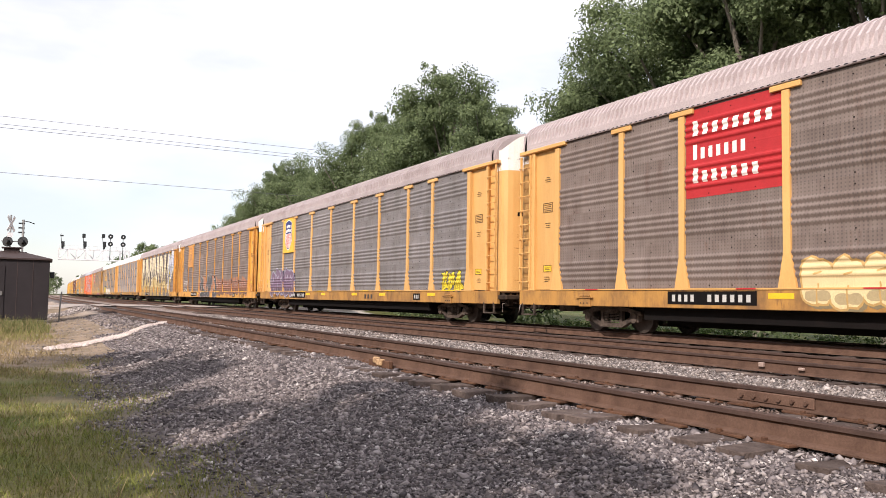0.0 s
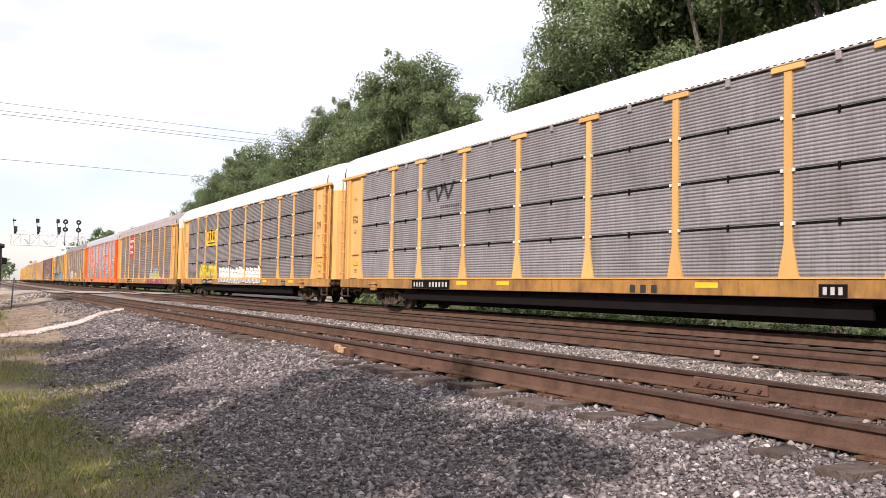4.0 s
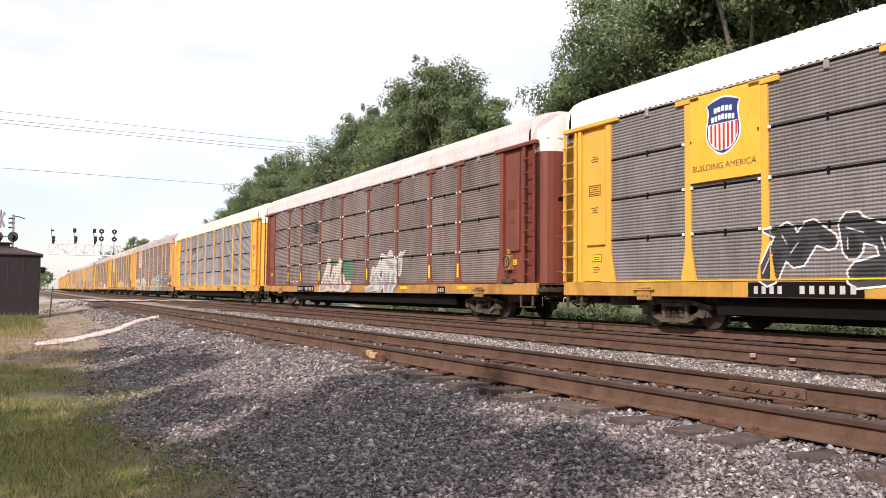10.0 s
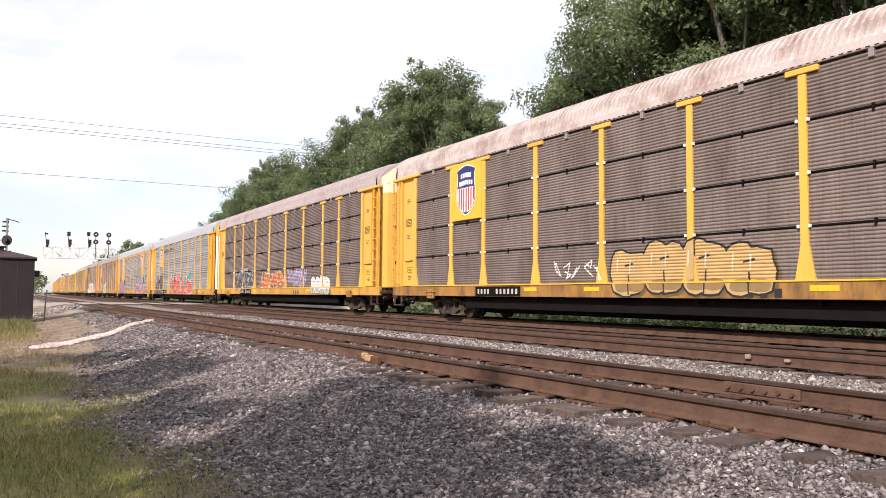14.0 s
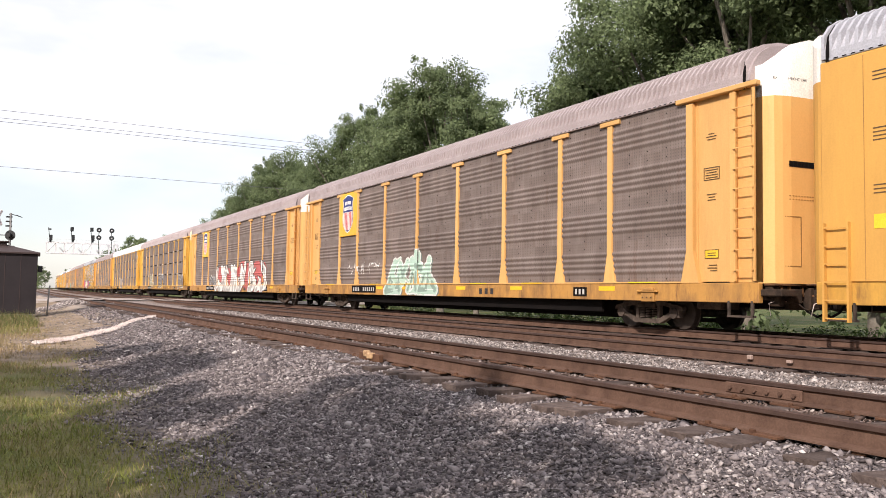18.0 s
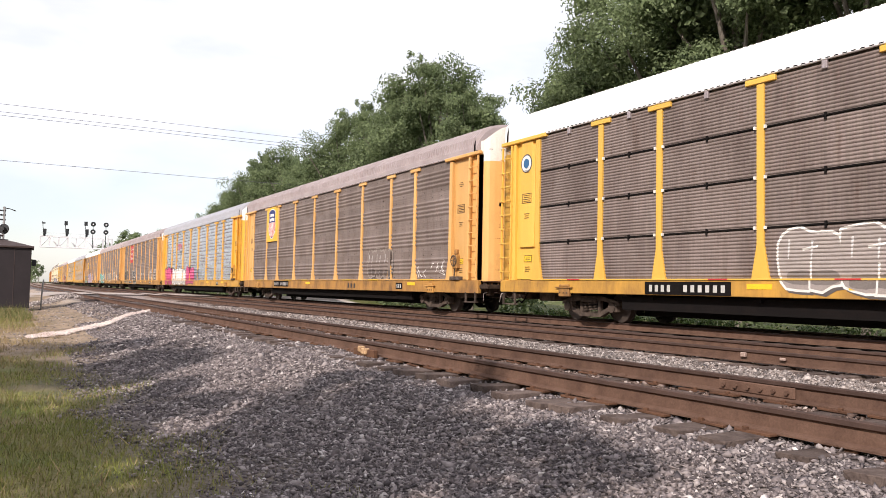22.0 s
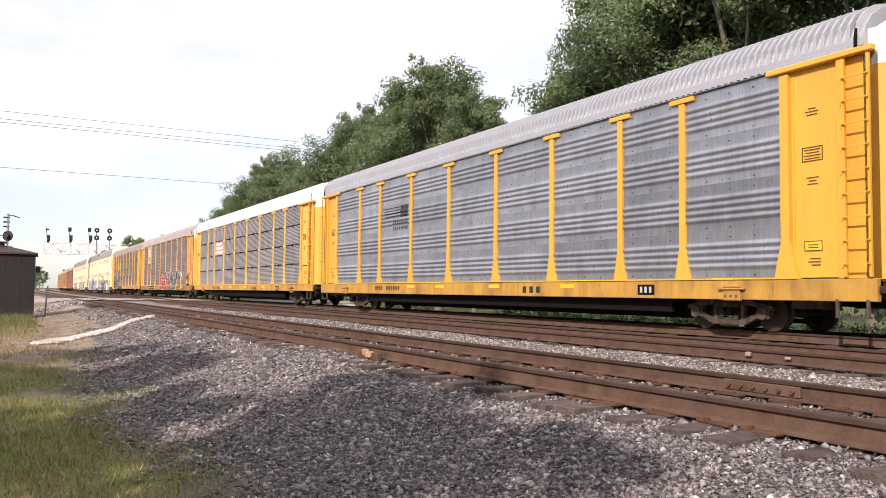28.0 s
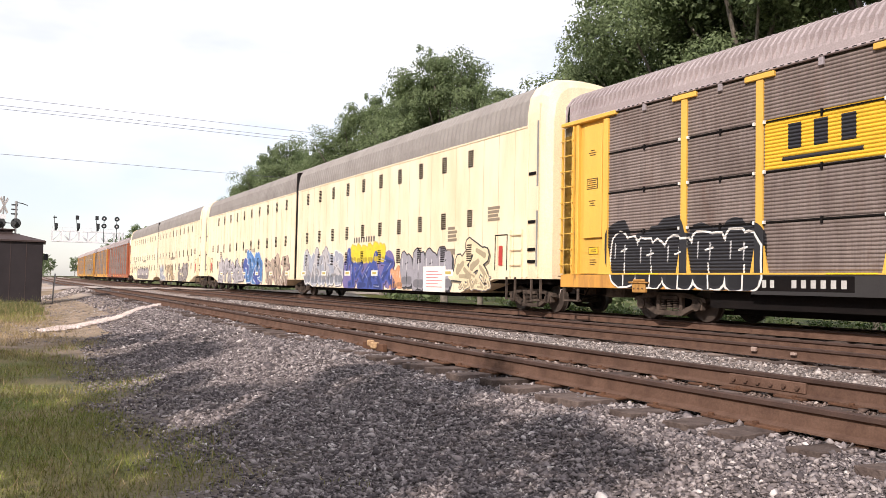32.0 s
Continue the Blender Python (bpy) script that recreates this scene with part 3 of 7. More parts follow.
def scatter_stones(name, zones, material, label, seed, edge=0.75):
    """Crushed stones as one joined mesh: zones of (x0, x1, y0, y1, per square metre, size)."""
    rng = np.random.default_rng(seed)
    base = np.array([(1, 0, 0), (-1, 0, 0), (0, 1, 0), (0, -1, 0), (0, 0, 1), (0, 0, -1)], float)
    tri = np.array([(0, 2, 4), (2, 1, 4), (1, 3, 4), (3, 0, 4), (2, 0, 5), (1, 2, 5), (3, 1, 5), (0, 3, 5)])
    allv, allf, off = [], [], 0
    for x0, x1, y0, y1, per, size in zones:
        n = int((x1 - x0) * (y1 - y0) * per)
        px, py = rng.uniform(x0, x1, n), rng.uniform(y0, y1, n)
        px = px + BEND * py * py / 2
        drift = np.array([noise.noise((a * 1.3, b * 0.9, 6.0)) for a, b in zip(px, py)])
        keep = rng.random(n) < np.clip((px - edge + drift * 0.8) / 1.5, 0.015, 1) ** 1.6
        for c in TRACKS:
            rows = np.array(sorted(y for q, y in TIE_AT if q == c))
            near = np.abs(py[:, None] - rows[None]).min(1) < 0.118
            keep &= ~(near & (np.abs(px - c - BEND * py * py / 2) < 1.27) & (rng.random(n) < 0.80))
        px, py = px[keep], py[keep]
        n = len(px)
        pz = np.array([height(a, b) for a, b in zip(px, py)])
        r = size * rng.lognormal(0, 0.35, n) * 0.5
        v = base[None] * (r[:, None, None] * rng.uniform(0.5, 1.3, (n, 6, 1))) * rng.uniform(0.55, 1.5, (n, 1, 3)) + rng.normal(0, 0.25, (n, 6, 3)) * r[:, None, None]
        r = np.minimum(r, size)
        a = rng.uniform(0, 6.28, n)
        b = rng.uniform(-0.7, 0.7, n)
        ca, sa, cb, sb = np.cos(a)[:, None], np.sin(a)[:, None], np.cos(b)[:, None], np.sin(b)[:, None]
        x, y, z = v[..., 0], v[..., 1], v[..., 2] * 0.6
        y, z = y * cb - z * sb, y * sb + z * cb
        x, y = x * ca - y * sa, x * sa + y * ca
        v = np.stack([x + px[:, None], y + py[:, None], z + pz[:, None] + r[:, None] * rng.uniform(0.0, 0.45, n)[:, None]], -1)
        allv.append(v.reshape(-1, 3))
        allf.append((tri[None] + (np.arange(n) * 6)[:, None, None]).reshape(-1, 3) + off)
        off += n * 6
    v, f = np.concatenate(allv), np.concatenate(allf)
    me = bpy.data.meshes.new(name)
    me.vertices.add(len(v))
    me.vertices.foreach_set("co", v.ravel())
    me.loops.add(f.size)
    me.loops.foreach_set("vertex_index", f.ravel().astype(np.int32))
    me.polygons.add(len(f))
    me.polygons.foreach_set("loop_start", np.arange(0, f.size, 3, dtype=np.int32))
    me.polygons.foreach_set("loop_total", np.full(len(f), 3, np.int32))
    me.materials.append(material)
    me.update()
    me.validate()
    return tagged(link(name, me), label, "gravel", kind="stuff")


scatter_stones("ballast_stones", [(0.6, 4.4, 2.2, 8, 3300, 0.030), (0.6, 4.5, 8, 15, 1750, 0.034), (1.3, 4.5, 15, 20, 560, 0.046), (2.2, 4.5, 20, 27, 520, 0.046), (3.0, 4.6, 27, 45, 110, 0.06),
                                  (4.4, 4.85, 1.5, 16, 500, 0.042), (4.4, 4.85, 16, 34, 150, 0.06)], stone, "grey crushed ballast stones on the track shoulder", 3)
scatter_stones("pale_ballast_stones", [(6.3, 9.0, 1.5, 16, 650, 0.037), (6.3, 9.0, 16, 40, 260, 0.05), (9.6, 10.7, 4, 25, 60, 0.04)], light_stone, "pale crushed stones between two tracks", 5)


scatter_stones("rust_stained_stones", [(4.75, 6.25, 1.5, 14, 800, 0.04), (4.75, 6.25, 14, 34, 180, 0.055), (9.4, 10.9, 4, 18, 250, 0.045)], rust_stone, "rust-stained stones between the rails", 7)
scatter_stones("sandy_stones", [(-2.5, 3.2, 19, 30, 32, 0.04), (-3.0, 3.0, 30, 57, 14, 0.055)], light_stone, "pale small stones strewn over sandy dirt", 6, -6.0)


# ---- autorack freight cars ----
HALF, END = 14.3, 13.5
POSTS = (9.17, 7.12, 4.33, 1.48, -1.48, -4.33, -7.12, -9.17)
EDGE = 11.75
SHEETS = 4
Z0, Z1 = 1.11, 5.15
SH = (Z1 - Z0) / SHEETS
CACHE = {}


def cached(key, make):
    if key not in CACHE:
        CACHE[key] = make()
    return CACHE[key]


def profile(kind):
    """(height within a sheet, outward depth) of one side sheet."""
    p = [(0.0, 0.002)]
    if kind[0] == "A":
        p += [(0.03, 0.0), (0.15, 0.0)]
        for i in range(4):
            b = 0.17 + i * 0.148
            p += [(b + 0.148 * f, 0.034 * g) for f, g in ((0.0, 0.0), (0.16, 0.25), (0.34, 0.85), (0.5, 1.0), (0.66, 0.85), (0.84, 0.25))]
        p += [(0.17 + 4 * 0.148, 0.0), (0.19 + 4 * 0.148, 0.0), (SH - 0.02, 0.0), (SH, 0.002)]
    elif kind == "G":
        for i in range(4):
            b = 0.10 + i * 0.232
            p += [(b + q, 0.050 * g) for q, g in ((0.0, 0.0), (0.018, 0.85), (0.040, 1.0), (0.062, 0.88), (0.105, 0.0))]
        p += [(SH - 0.012, 0.0), (SH - 0.012, 0.010), (SH, 0.010)]
    elif kind == "B":
        n = 13
        w = (SH - 0.06) / n
        for i in range(n):
            b = 0.028 + i * w
            p += [(b + w * f, 0.021 * g) for f, g in ((0.0, 0.0), (0.25, 0.7), (0.48, 1.0), (0.72, 0.7))]
        p += [(SH - 0.032, 0.0)]
    return p


def depth(kind, y, z):
    """How far the side's surface stands out from its base plane at (y, z)."""
    if kind == "C":
        return 0.034
    if z < 1.085:
        return 0.052
    if kind == "AO" and 7.22 < abs(y) < 9.07:
        return 0.074
    if abs(y) < EDGE and min(abs(y - q) for q in POSTS) < 0.11:
        return 0.058
    if abs(y) > EDGE or z > Z1:
        return 0.062
    h = (z - Z0) % SH
    p = profile(kind)
    for (a, da), (b, db) in zip(p, p[1:]):
        if a <= h <= b and b > a:
            return da + (db - da) * (h - a) / (b - a)
    return 0.0


BASE = 1.50


def sheet(kind, w, material):
    def make():
        p = profile(kind)
        vs = [(-d, s * w / 2, h) for h, d in p for s in (-1, 1)] + [(0.02, s * w / 2, h) for h, d in (p[0], p[-1]) for s in (-1, 1)]
        fs = [[2 * i, 2 * i + 2, 2 * i + 3, 2 * i + 1] for i in range(len(p) - 1)]
        return mesh("side_sheet", vs, fs, material, kind[0] == "A")
    return cached((kind, round(w, 2), material.name), make)


CUTS = sorted([q + s * 0.11 for q in POSTS for s in (-1, 1)] + [EDGE, -EDGE])


class Skin:
    """Collects paint that lies on the side's ribs and posts, as one welded mesh."""

    def __init__(self, kind):
        self.kind, self.vs, self.fs, self.index = kind, [], [], {}

    def vert(self, x, y, z):
        key = (round(x, 4), round(y, 3), round(z, 4))
        if key not in self.index:
            self.index[key] = len(self.vs)
            self.vs.append((x, y, z))
        return self.index[key]

    def face(self, *corners):
        f = list(dict.fromkeys(self.vert(*c) for c in corners))
        if len(f) > 2:
            self.fs.append(f)

    def rows(self, rows, lift):
        """rows of (z, y0, y1) from below upwards."""
        for (za, a0, a1), (zb, b0, b1) in zip(rows, rows[1:]):
            if a1 - a0 < 0.004 and b1 - b0 < 0.004:
                continue
            lo, hi = min(a0, b0), max(a1, b1)
            ys = [lo] + [c for c in CUTS if lo < c < hi] + [hi]
            last = None
            for u, v in zip(ys, ys[1:]):
                m = (u + v) / 2
                ua, va = min(max(u, a0), a1), min(max(v, a0), a1)
                ub, vb = min(max(u, b0), b1), min(max(v, b0), b1)
                da, db = -BASE - depth(self.kind, m, za) - lift, -BASE - depth(self.kind, m, zb) - lift
                if last:
                    self.face((last[0], ua, za), (last[1], ub, zb), (db, ub, zb), (da, ua, za))
                self.face((da, ua, za), (db, ub, zb), (db, vb, zb), (da, va, za))
                last = (da, db)

    def poly(self, pts, lift):
        """A convex outline of (y, z)."""
        lo, hi = min(p[1] for p in pts), max(p[1] for p in pts)
        zs = sorted(set(levels(self.kind, lo, hi)) | {min(max(p[1], lo), hi) for p in pts})
        out = []
        for z in zs:
            cross = []
            for (ya, za), (yb, zb) in zip(pts, pts[1:] + pts[:1]):
                if min(za, zb) - 1e-6 <= z <= max(za, zb) + 1e-6:
                    f = 0.0 if abs(zb - za) < 1e-6 else min(max((z - za) / (zb - za), 0), 1)
                    cross.append(ya + (yb - ya) * f)
                    if abs(zb - za) < 1e-6:
                        cross.append(yb)
            if cross:
                out.append((z, min(cross), max(cross)))
        self.rows(out, lift)

    def done(self, name, col, parent, label=""):
        if self.fs:
            return tagged(link(name, mesh(name, self.vs, self.fs, spray(col)), parent, label), label, kind="stuff")


def levels(kind, z0, z1):
    """Heights at which the side's surface bends, so that paint follows it."""
    zs = {z0, z1}
    for s in range(SHEETS):
        for h, d in profile(kind):
            zs.add(Z0 + s * SH + h)
    zs |= {1.084, 1.086}
    return sorted(z for z in zs if z0 <= z <= z1)


def patch(name, kind, y0, y1, z0, z1, col, parent, lift=0.004, label=""):
    k = Skin(kind)
    k.rows([(z, y0, y1) for z in levels(kind, z0, z1)], lift)
    return k.done(name, col, parent, label)


def bars(kind, y0, y1, z0, z1, col, parent, rows=1, rng=None, lift=0.006, name="lettering", glyphs=0, gap=0.35, cap=0.0):
    """Rows of plain bars in place of lettering; glyphs breaks each row into upright blocks."""
    h = (z1 - z0) / (rows + (rows - 1) * gap)
    for r in range(rows):
        b = z0 + r * h * (1 + gap)
        k = Skin(kind)
        if glyphs:
            w = (y1 - y0) / glyphs
            for i in range(glyphs):
                k.rows([(z, y0 + (i + 0.24) * w, y0 + (i + 0.76) * w) for z in levels(kind, b, b + h * (1 + (cap if i == glyphs - 1 else 0)))], lift)
        else:
            e = 0 if rng is None else rng.uniform(0, 0.35) * (y1 - y0)
            k.rows([(z, y0 + e, y1) for z in levels(kind, b, b + h)], lift)
        k.done(name, col, parent)


def stroke(a, b, w, w2=None):
    """A thick straight stroke from a to b, (y, z), with cut corners, as a convex outline; w2 is its width at b."""
    w2 = w if w2 is None else w2
    dy, dz = b[0] - a[0], b[1] - a[1]
    n = math.hypot(dy, dz) or 1
    ey, ez = dy / n, dz / n
    out = []
    for c, q, s in ((b, w2 * 0.5, 1), (a, w * 0.5, -1)):
        ring = ((0.35, 1.0), (1.0, 0.45), (1.0, -0.45), (0.35, -1.0))
        for f, g in ring:
            out.append((c[0] + s * (ey * f - ez * g) * q, c[1] + s * (ez * f + ey * g) * q))
    return out


def blob(c, ry, rz, rng, n=16, wob=0.08, lean=0.0):
    """A rounded, slightly uneven outline."""
    out = []
    for q in range(n):
        a = 2 * math.pi * q / n
        k = 1 + rng.uniform(-wob, wob)
        y, z = ry * k * math.copysign(abs(math.cos(a)) ** 0.75, math.cos(a)), rz * k * math.copysign(abs(math.sin(a)) ** 0.75, math.sin(a))
        out.append((c[0] + y + lean * z, c[1] + z))
    return out


def glyph(style, rng):
    """Thick strokes of one sprayed shape, in a unit box: (u, v, u, v, width, end width)."""
    tilt = rng.uniform(-0.14, 0.14)
    if style == "tag":
        p = [(rng.uniform(0, 1), rng.uniform(0, 1)) for _ in range(5)]
        return [(*a, *b, 0.10, 0.08) for a, b in zip(p, p[1:])]
    rim = [(-0.12, 0.05), (0.10, 0.95), (0.42, 0.55), (0.62, 1.02), (0.95, 0.72), (1.12, 0.12), (0.55, 0.02), (0.30, 0.32)]
    start, way = rng.randrange(8), rng.choice((1, 3))
    path = [rim[(start + way * q) % 8] for q in range(5)]
    path = [(u + rng.uniform(-0.12, 0.12) + tilt * v, v + rng.uniform(-0.08, 0.08)) for u, v in path]
    s = []
    for q, (a, b) in enumerate(zip(path, path[1:])):
        s.append((*a, *b, rng.uniform(0.30, 0.52), rng.uniform(0.22, 0.46)))
    # a pointed spur shooting out of the shape
    u, v = rng.choice(path)
    s.append((u, v, u + rng.choice((-1, 1)) * rng.uniform(0.35, 0.6), v + rng.uniform(-0.25, 0.25), 0.26, 0.03))
    return s


def graffiti(kind, y0, y1, z0, z1, fill, line, parent, rng, style="block", back=None, letters=0, low=None):
    """Abstract spray-painted shapes crowded in a row, outlined, shaded and highlighted, never letters."""
    h = z1 - z0
    floor = {"C": 0.47, "B": 0.74}.get(kind, 0.67)
    faint = max(abs(a - b) for a, b in zip(fill, (0.19, 0.16, 0.14))) < 0.06 and style == "block"
    if faint:
        style = "tag"
    n = letters or max(1, round((y1 - y0) / (h * {"block": 0.72, "bubble": 0.62, "tag": 0.6}[style])))
    w = (y1 - y0) / n

    skins = {}

    def coat(col):
        return skins.setdefault(col, Skin(kind))

    def clip(pts, f=floor):
        return [(y, max(z, f)) for y, z in pts]
    if back:
        k = coat(back)
        for i in range(n * 2):
            c = (y0 + (i + 0.5) * w / 2, z0 + h * rng.uniform(0.3, 0.72))
            k.poly(clip(blob(c, w * rng.uniform(0.42, 0.62), h * rng.uniform(0.34, 0.5), rng)), 0.0015 + 0.0002 * i)
    edge = min(0.05, 0.035 * h + 0.008)
    shade = low or tuple(round(c * 0.55, 3) for c in fill)
    for i in range(n):
        a0 = y0 + i * w
        zl, zh = z0 + h * rng.uniform(0, 0.08), z1 - h * rng.uniform(0, 0.16)
        lift = 0.0055 + 0.0005 * i
        outer, inner, dark, light = [], [], [], []

        def at(u, v):
            return (a0 + w * (1 - u), zl + (zh - zl) * v)
        if style == "bubble":
            lobes = [(0.33, 0.5, 0.36, 0.5), (0.70, 0.47, 0.34, 0.46)] if w > 0.5 * h else [(0.5, 0.5, 0.52, 0.5)]
            for u, v, ry, rz in lobes:
                g = random.Random(rng.random())
                state = g.getstate()
                c, lean = at(u, v), g.uniform(-0.10, 0.10)
                for grow, store in ((edge, outer), (0.0, inner)):
                    g.setstate(state)
                    store.append(blob(c, ry * w + grow, rz * (zh - zl) + grow, g, lean=lean))
                dark.append(blob((c[0] - 0.04 * w, zl + 0.16 * h), ry * w * 0.72, 0.10 * h, g))
                q = at(u, v + 0.12)
                light.append(stroke((q[0] + ry * w * 0.45, q[1] + 0.16 * h), (q[0] + ry * w * 0.5, q[1] - 0.08 * h), 0.05, 0.03))
            slit = at(0.52, 0.30)
            cut = [stroke((slit[0], zl + 0.02 * h), (slit[0] + rng.uniform(-0.05, 0.05), slit[1] + 0.12 * h), edge * 0.8), stroke(at(0.40, 0.66), at(0.62, 0.70), edge * 0.9)]
        else:
            cut = []
            t = w if style == "block" else min(h * 0.7, w)
            for u, v, u2, v2, wa, wb in glyph(style, rng):
                p, q = at(u, v), at(u2, v2)
                outer.append(stroke(p, q, wa * t + 2 * edge, wb * t + 2 * edge))
                inner.append(stroke(p, q, wa * t, wb * t))
                m = ((p[0] + q[0]) / 2, (p[1] + q[1]) / 2)
                lo_end = p if p[1] < q[1] else q
                dark.append(stroke(m, lo_end, min(wa, wb) * t * 0.45, wb * t * 0.6))
                light.append(stroke((p[0] + wa * t * 0.26, p[1]), (m[0] + wa * t * 0.26, m[1]), 0.035, 0.02))
        if style == "tag":
            for e, p in enumerate(inner):
                coat(line).poly(clip(p), lift + 0.0003 * e)
            continue
        if h > 1.0:
            k = coat(tuple(round(c * 0.3, 3) for c in (back or fill)))
            for e, p in enumerate(outer):
                k.poly(clip([(y - 0.07, z - 0.05) for y, z in p], floor - 0.004), 0.0035 + 0.0002 * e)
        layers = ((outer, line, 0.0), (inner, fill, 0.0026), (dark, shade, 0.0048), (cut, line, 0.0064))
        for group, col, up in layers:
            for e, p in enumerate(group):
                coat(col).poly(clip(p, floor - (0.004 if up == 0 else 0)), lift + up + 0.00025 * e)
        if max(fill) < 0.7:
            for e, p in enumerate(light[:3]):
                coat(tuple(round(c * 0.45 + 0.40, 3) for c in fill)).poly(clip(p), lift + 0.0068 + 0.0002 * e)
    for col, k in skins.items():
        k.done("graffiti", col, parent)


def towers(kind, car):
    """Stepped upright blocks, lime below and silver above, edged in white before a black shadow."""
    shadow, edge, lime_k, silver = Skin(kind), Skin(kind), Skin(kind), Skin(kind)
    for i, (y, foot, head, z) in enumerate(((-3.1, 1.15, 0.36, 1.86), (-4.32, 0.62, 0.50, 1.54), (-5.0, 0.78, 0.42, 1.88), (-5.85, 0.66, 0.56, 1.93), (-6.86, 0.66, 0.54, 1.97))):
        lean = (foot - head) * (0.85 if i == 0 else 0.08)
        e = 0.0006 * i

        def block(low, top, grow):
            f = (low - 1.09) / (z - 1.09)
            g = (top - 1.09) / (z - 1.09)
            a, b = [(y - lean * q + grow, y - lean * q - (foot + (head - foot) * q) - grow) for q in (f, g)]
            return [(a[1], low), (a[0], low), (b[0], top + grow), (b[1], top + grow)]
        shadow.poly([(p + 0.34, q - 0.04 if q > 1.3 else q) for p, q in block(1.09, z, 0.04)], 0.003 + e)
        shadow.poly(block(1.09, z, 0.085), 0.003 + e + 0.0003)
        edge.poly(block(1.09, z, 0.035), 0.008 + e)
        mid = 1.09 + (z - 1.09) * 0.62
        lime_k.poly(block(1.09, mid, 0.0), 0.013 + e)
        silver.poly(block(mid, z, 0.0), 0.013 + e)
    # foot that joins the last two blocks, and the long swept tail
    for k, grow, lift in ((shadow, 0.08, 0.004), (edge, 0.035, 0.0092), (lime_k, 0.0, 0.0166)):
        k.poly([(-7.0, 1.09), (-5.85, 1.09), (-5.85, 1.30 + grow), (-7.0, 1.30 + grow)], lift)
        k.poly([(-8.2 - grow * 4, 1.09), (-7.5, 1.09), (-7.5, 1.38 + grow), (-7.75, 1.22 + grow)], lift)
    shadow.poly([(-9.2, 1.09), (-8.0, 1.09), (-8.0, 1.22), (-8.8, 1.15)], 0.0044)
    edge.poly([(-9.1, 1.09), (-8.0, 1.09), (-8.0, 1.17), (-8.7, 1.13)], 0.0096)
    for k, col in ((shadow, (0.03, 0.028, 0.03)), (edge, (0.56, 0.55, 0.51)), (lime_k, (0.36, 0.45, 0.15)), (silver, (0.33, 0.32, 0.34))):
        k.done("graffiti", col, car)
    bars(kind, -6.05, -5.1, 0.86, 1.03, (0.50, 0.42, 0.38), car, glyphs=3, lift=0.014)
    for y in (-4.4, -6.7):
        patch("graffiti", kind, y - 0.05, y + 0.05, 0.69, 1.07, (0.03, 0.028, 0.03), car, 0.012)


def mural(kind, car):
    """A whole side painted in cream over gold, broken by dark wedges."""
    rng = random.Random(77)
    cream, gold, gap = (0.62, 0.54, 0.38), (0.37, 0.25, 0.085), (0.125, 0.104, 0.106)
    patch("graffiti", kind, -9.2, 11.3, 2.3, 4.95, cream, car, 0.003)
    patch("graffiti", kind, -9.6, 11.5, 0.70, 2.34, gold, car, 0.0024)
    k, k2 = Skin(kind), Skin(kind)
    for i in range(30):
        y = -9.2 + i * 0.70
        k.poly(blob((y, 2.05 + rng.uniform(-0.3, 0.4)), 0.75, rng.uniform(0.3, 0.6), rng), 0.0036 + 0.0001 * i)
        if rng.random() < 0.6:
            k2.poly(blob((y, rng.uniform(2.6, 3.4)), rng.uniform(0.3, 0.8), rng.uniform(0.1, 0.35), rng), 0.0036 + 0.0001 * i)
    k.done("graffiti", (0.46, 0.35, 0.16), car)
    k2.done("graffiti", (0.50, 0.415, 0.25), car)
    # dark gaps between the painted shapes, from above, from below and within, each with a black edge
    k, rim = Skin(kind), Skin(kind)

    def gap_shape(pts, e):
        c = (sum(p[0] for p in pts) / len(pts), sum(p[1] for p in pts) / len(pts))
        rim.poly([(y + (0.06 if y > c[0] else -0.06), min(max(z + (0.05 if z > c[1] else -0.05), 0.68), 5.13)) for y, z in pts], 0.0072 + 0.0002 * e)
        k.poly(pts, 0.0135 + 0.0002 * e)
    y, e = 11.1, 0
    while y > -8.6:
        w, lean = rng.uniform(0.7, 1.5), rng.uniform(-0.7, 0.7)
        if e % 2:
            d = rng.uniform(1.1, 2.6)
            gap_shape([(y, 5.1), (y - w, 5.1), (y - w * 0.8 + lean, 5.1 - d * 0.6), (y - w * 0.5 + lean, 5.1 - d)], e)
        else:
            d = rng.uniform(0.5, 1.5)
            gap_shape([(y, 0.7), (y - w * 0.35 + lean, 0.7 + d), (y - w * 0.6 + lean, 0.7 + d * 0.8), (y - w * 1.1, 0.7)], e)
        c, hh = (y - rng.uniform(0.5, 1.0), rng.uniform(2.5, 3.5)), rng.uniform(0.45, 0.95)
        gap_shape([(c[0] + 0.40, c[1] - hh), (c[0] + 0.05 + lean * 0.5, c[1] + hh), (c[0] - 0.25 + lean * 0.5, c[1] + hh * 0.85), (c[0] - 0.42, c[1] - hh * 0.7)], e)
        y -= rng.uniform(1.1, 1.7)
        e += 1
    k.rows([(z, -9.4, 11.4) for z in levels(kind, 4.95, 5.12)], 0.0022)
    rim.done("graffiti", (0.045, 0.04, 0.045), car)
    k.done("graffiti", gap, car)


SHIELD = ((0.0, 0.03), (0.03, 0.28), (0.08, 0.55), (0.16, 0.80), (0.26, 0.95), (0.38, 1.0), (0.50, 0.97), (0.64, 0.90), (0.76, 0.86), (0.85, 0.90), (0.91, 1.0), (0.945, 0.80), (0.97, 0.45), (1.0, 0.08))


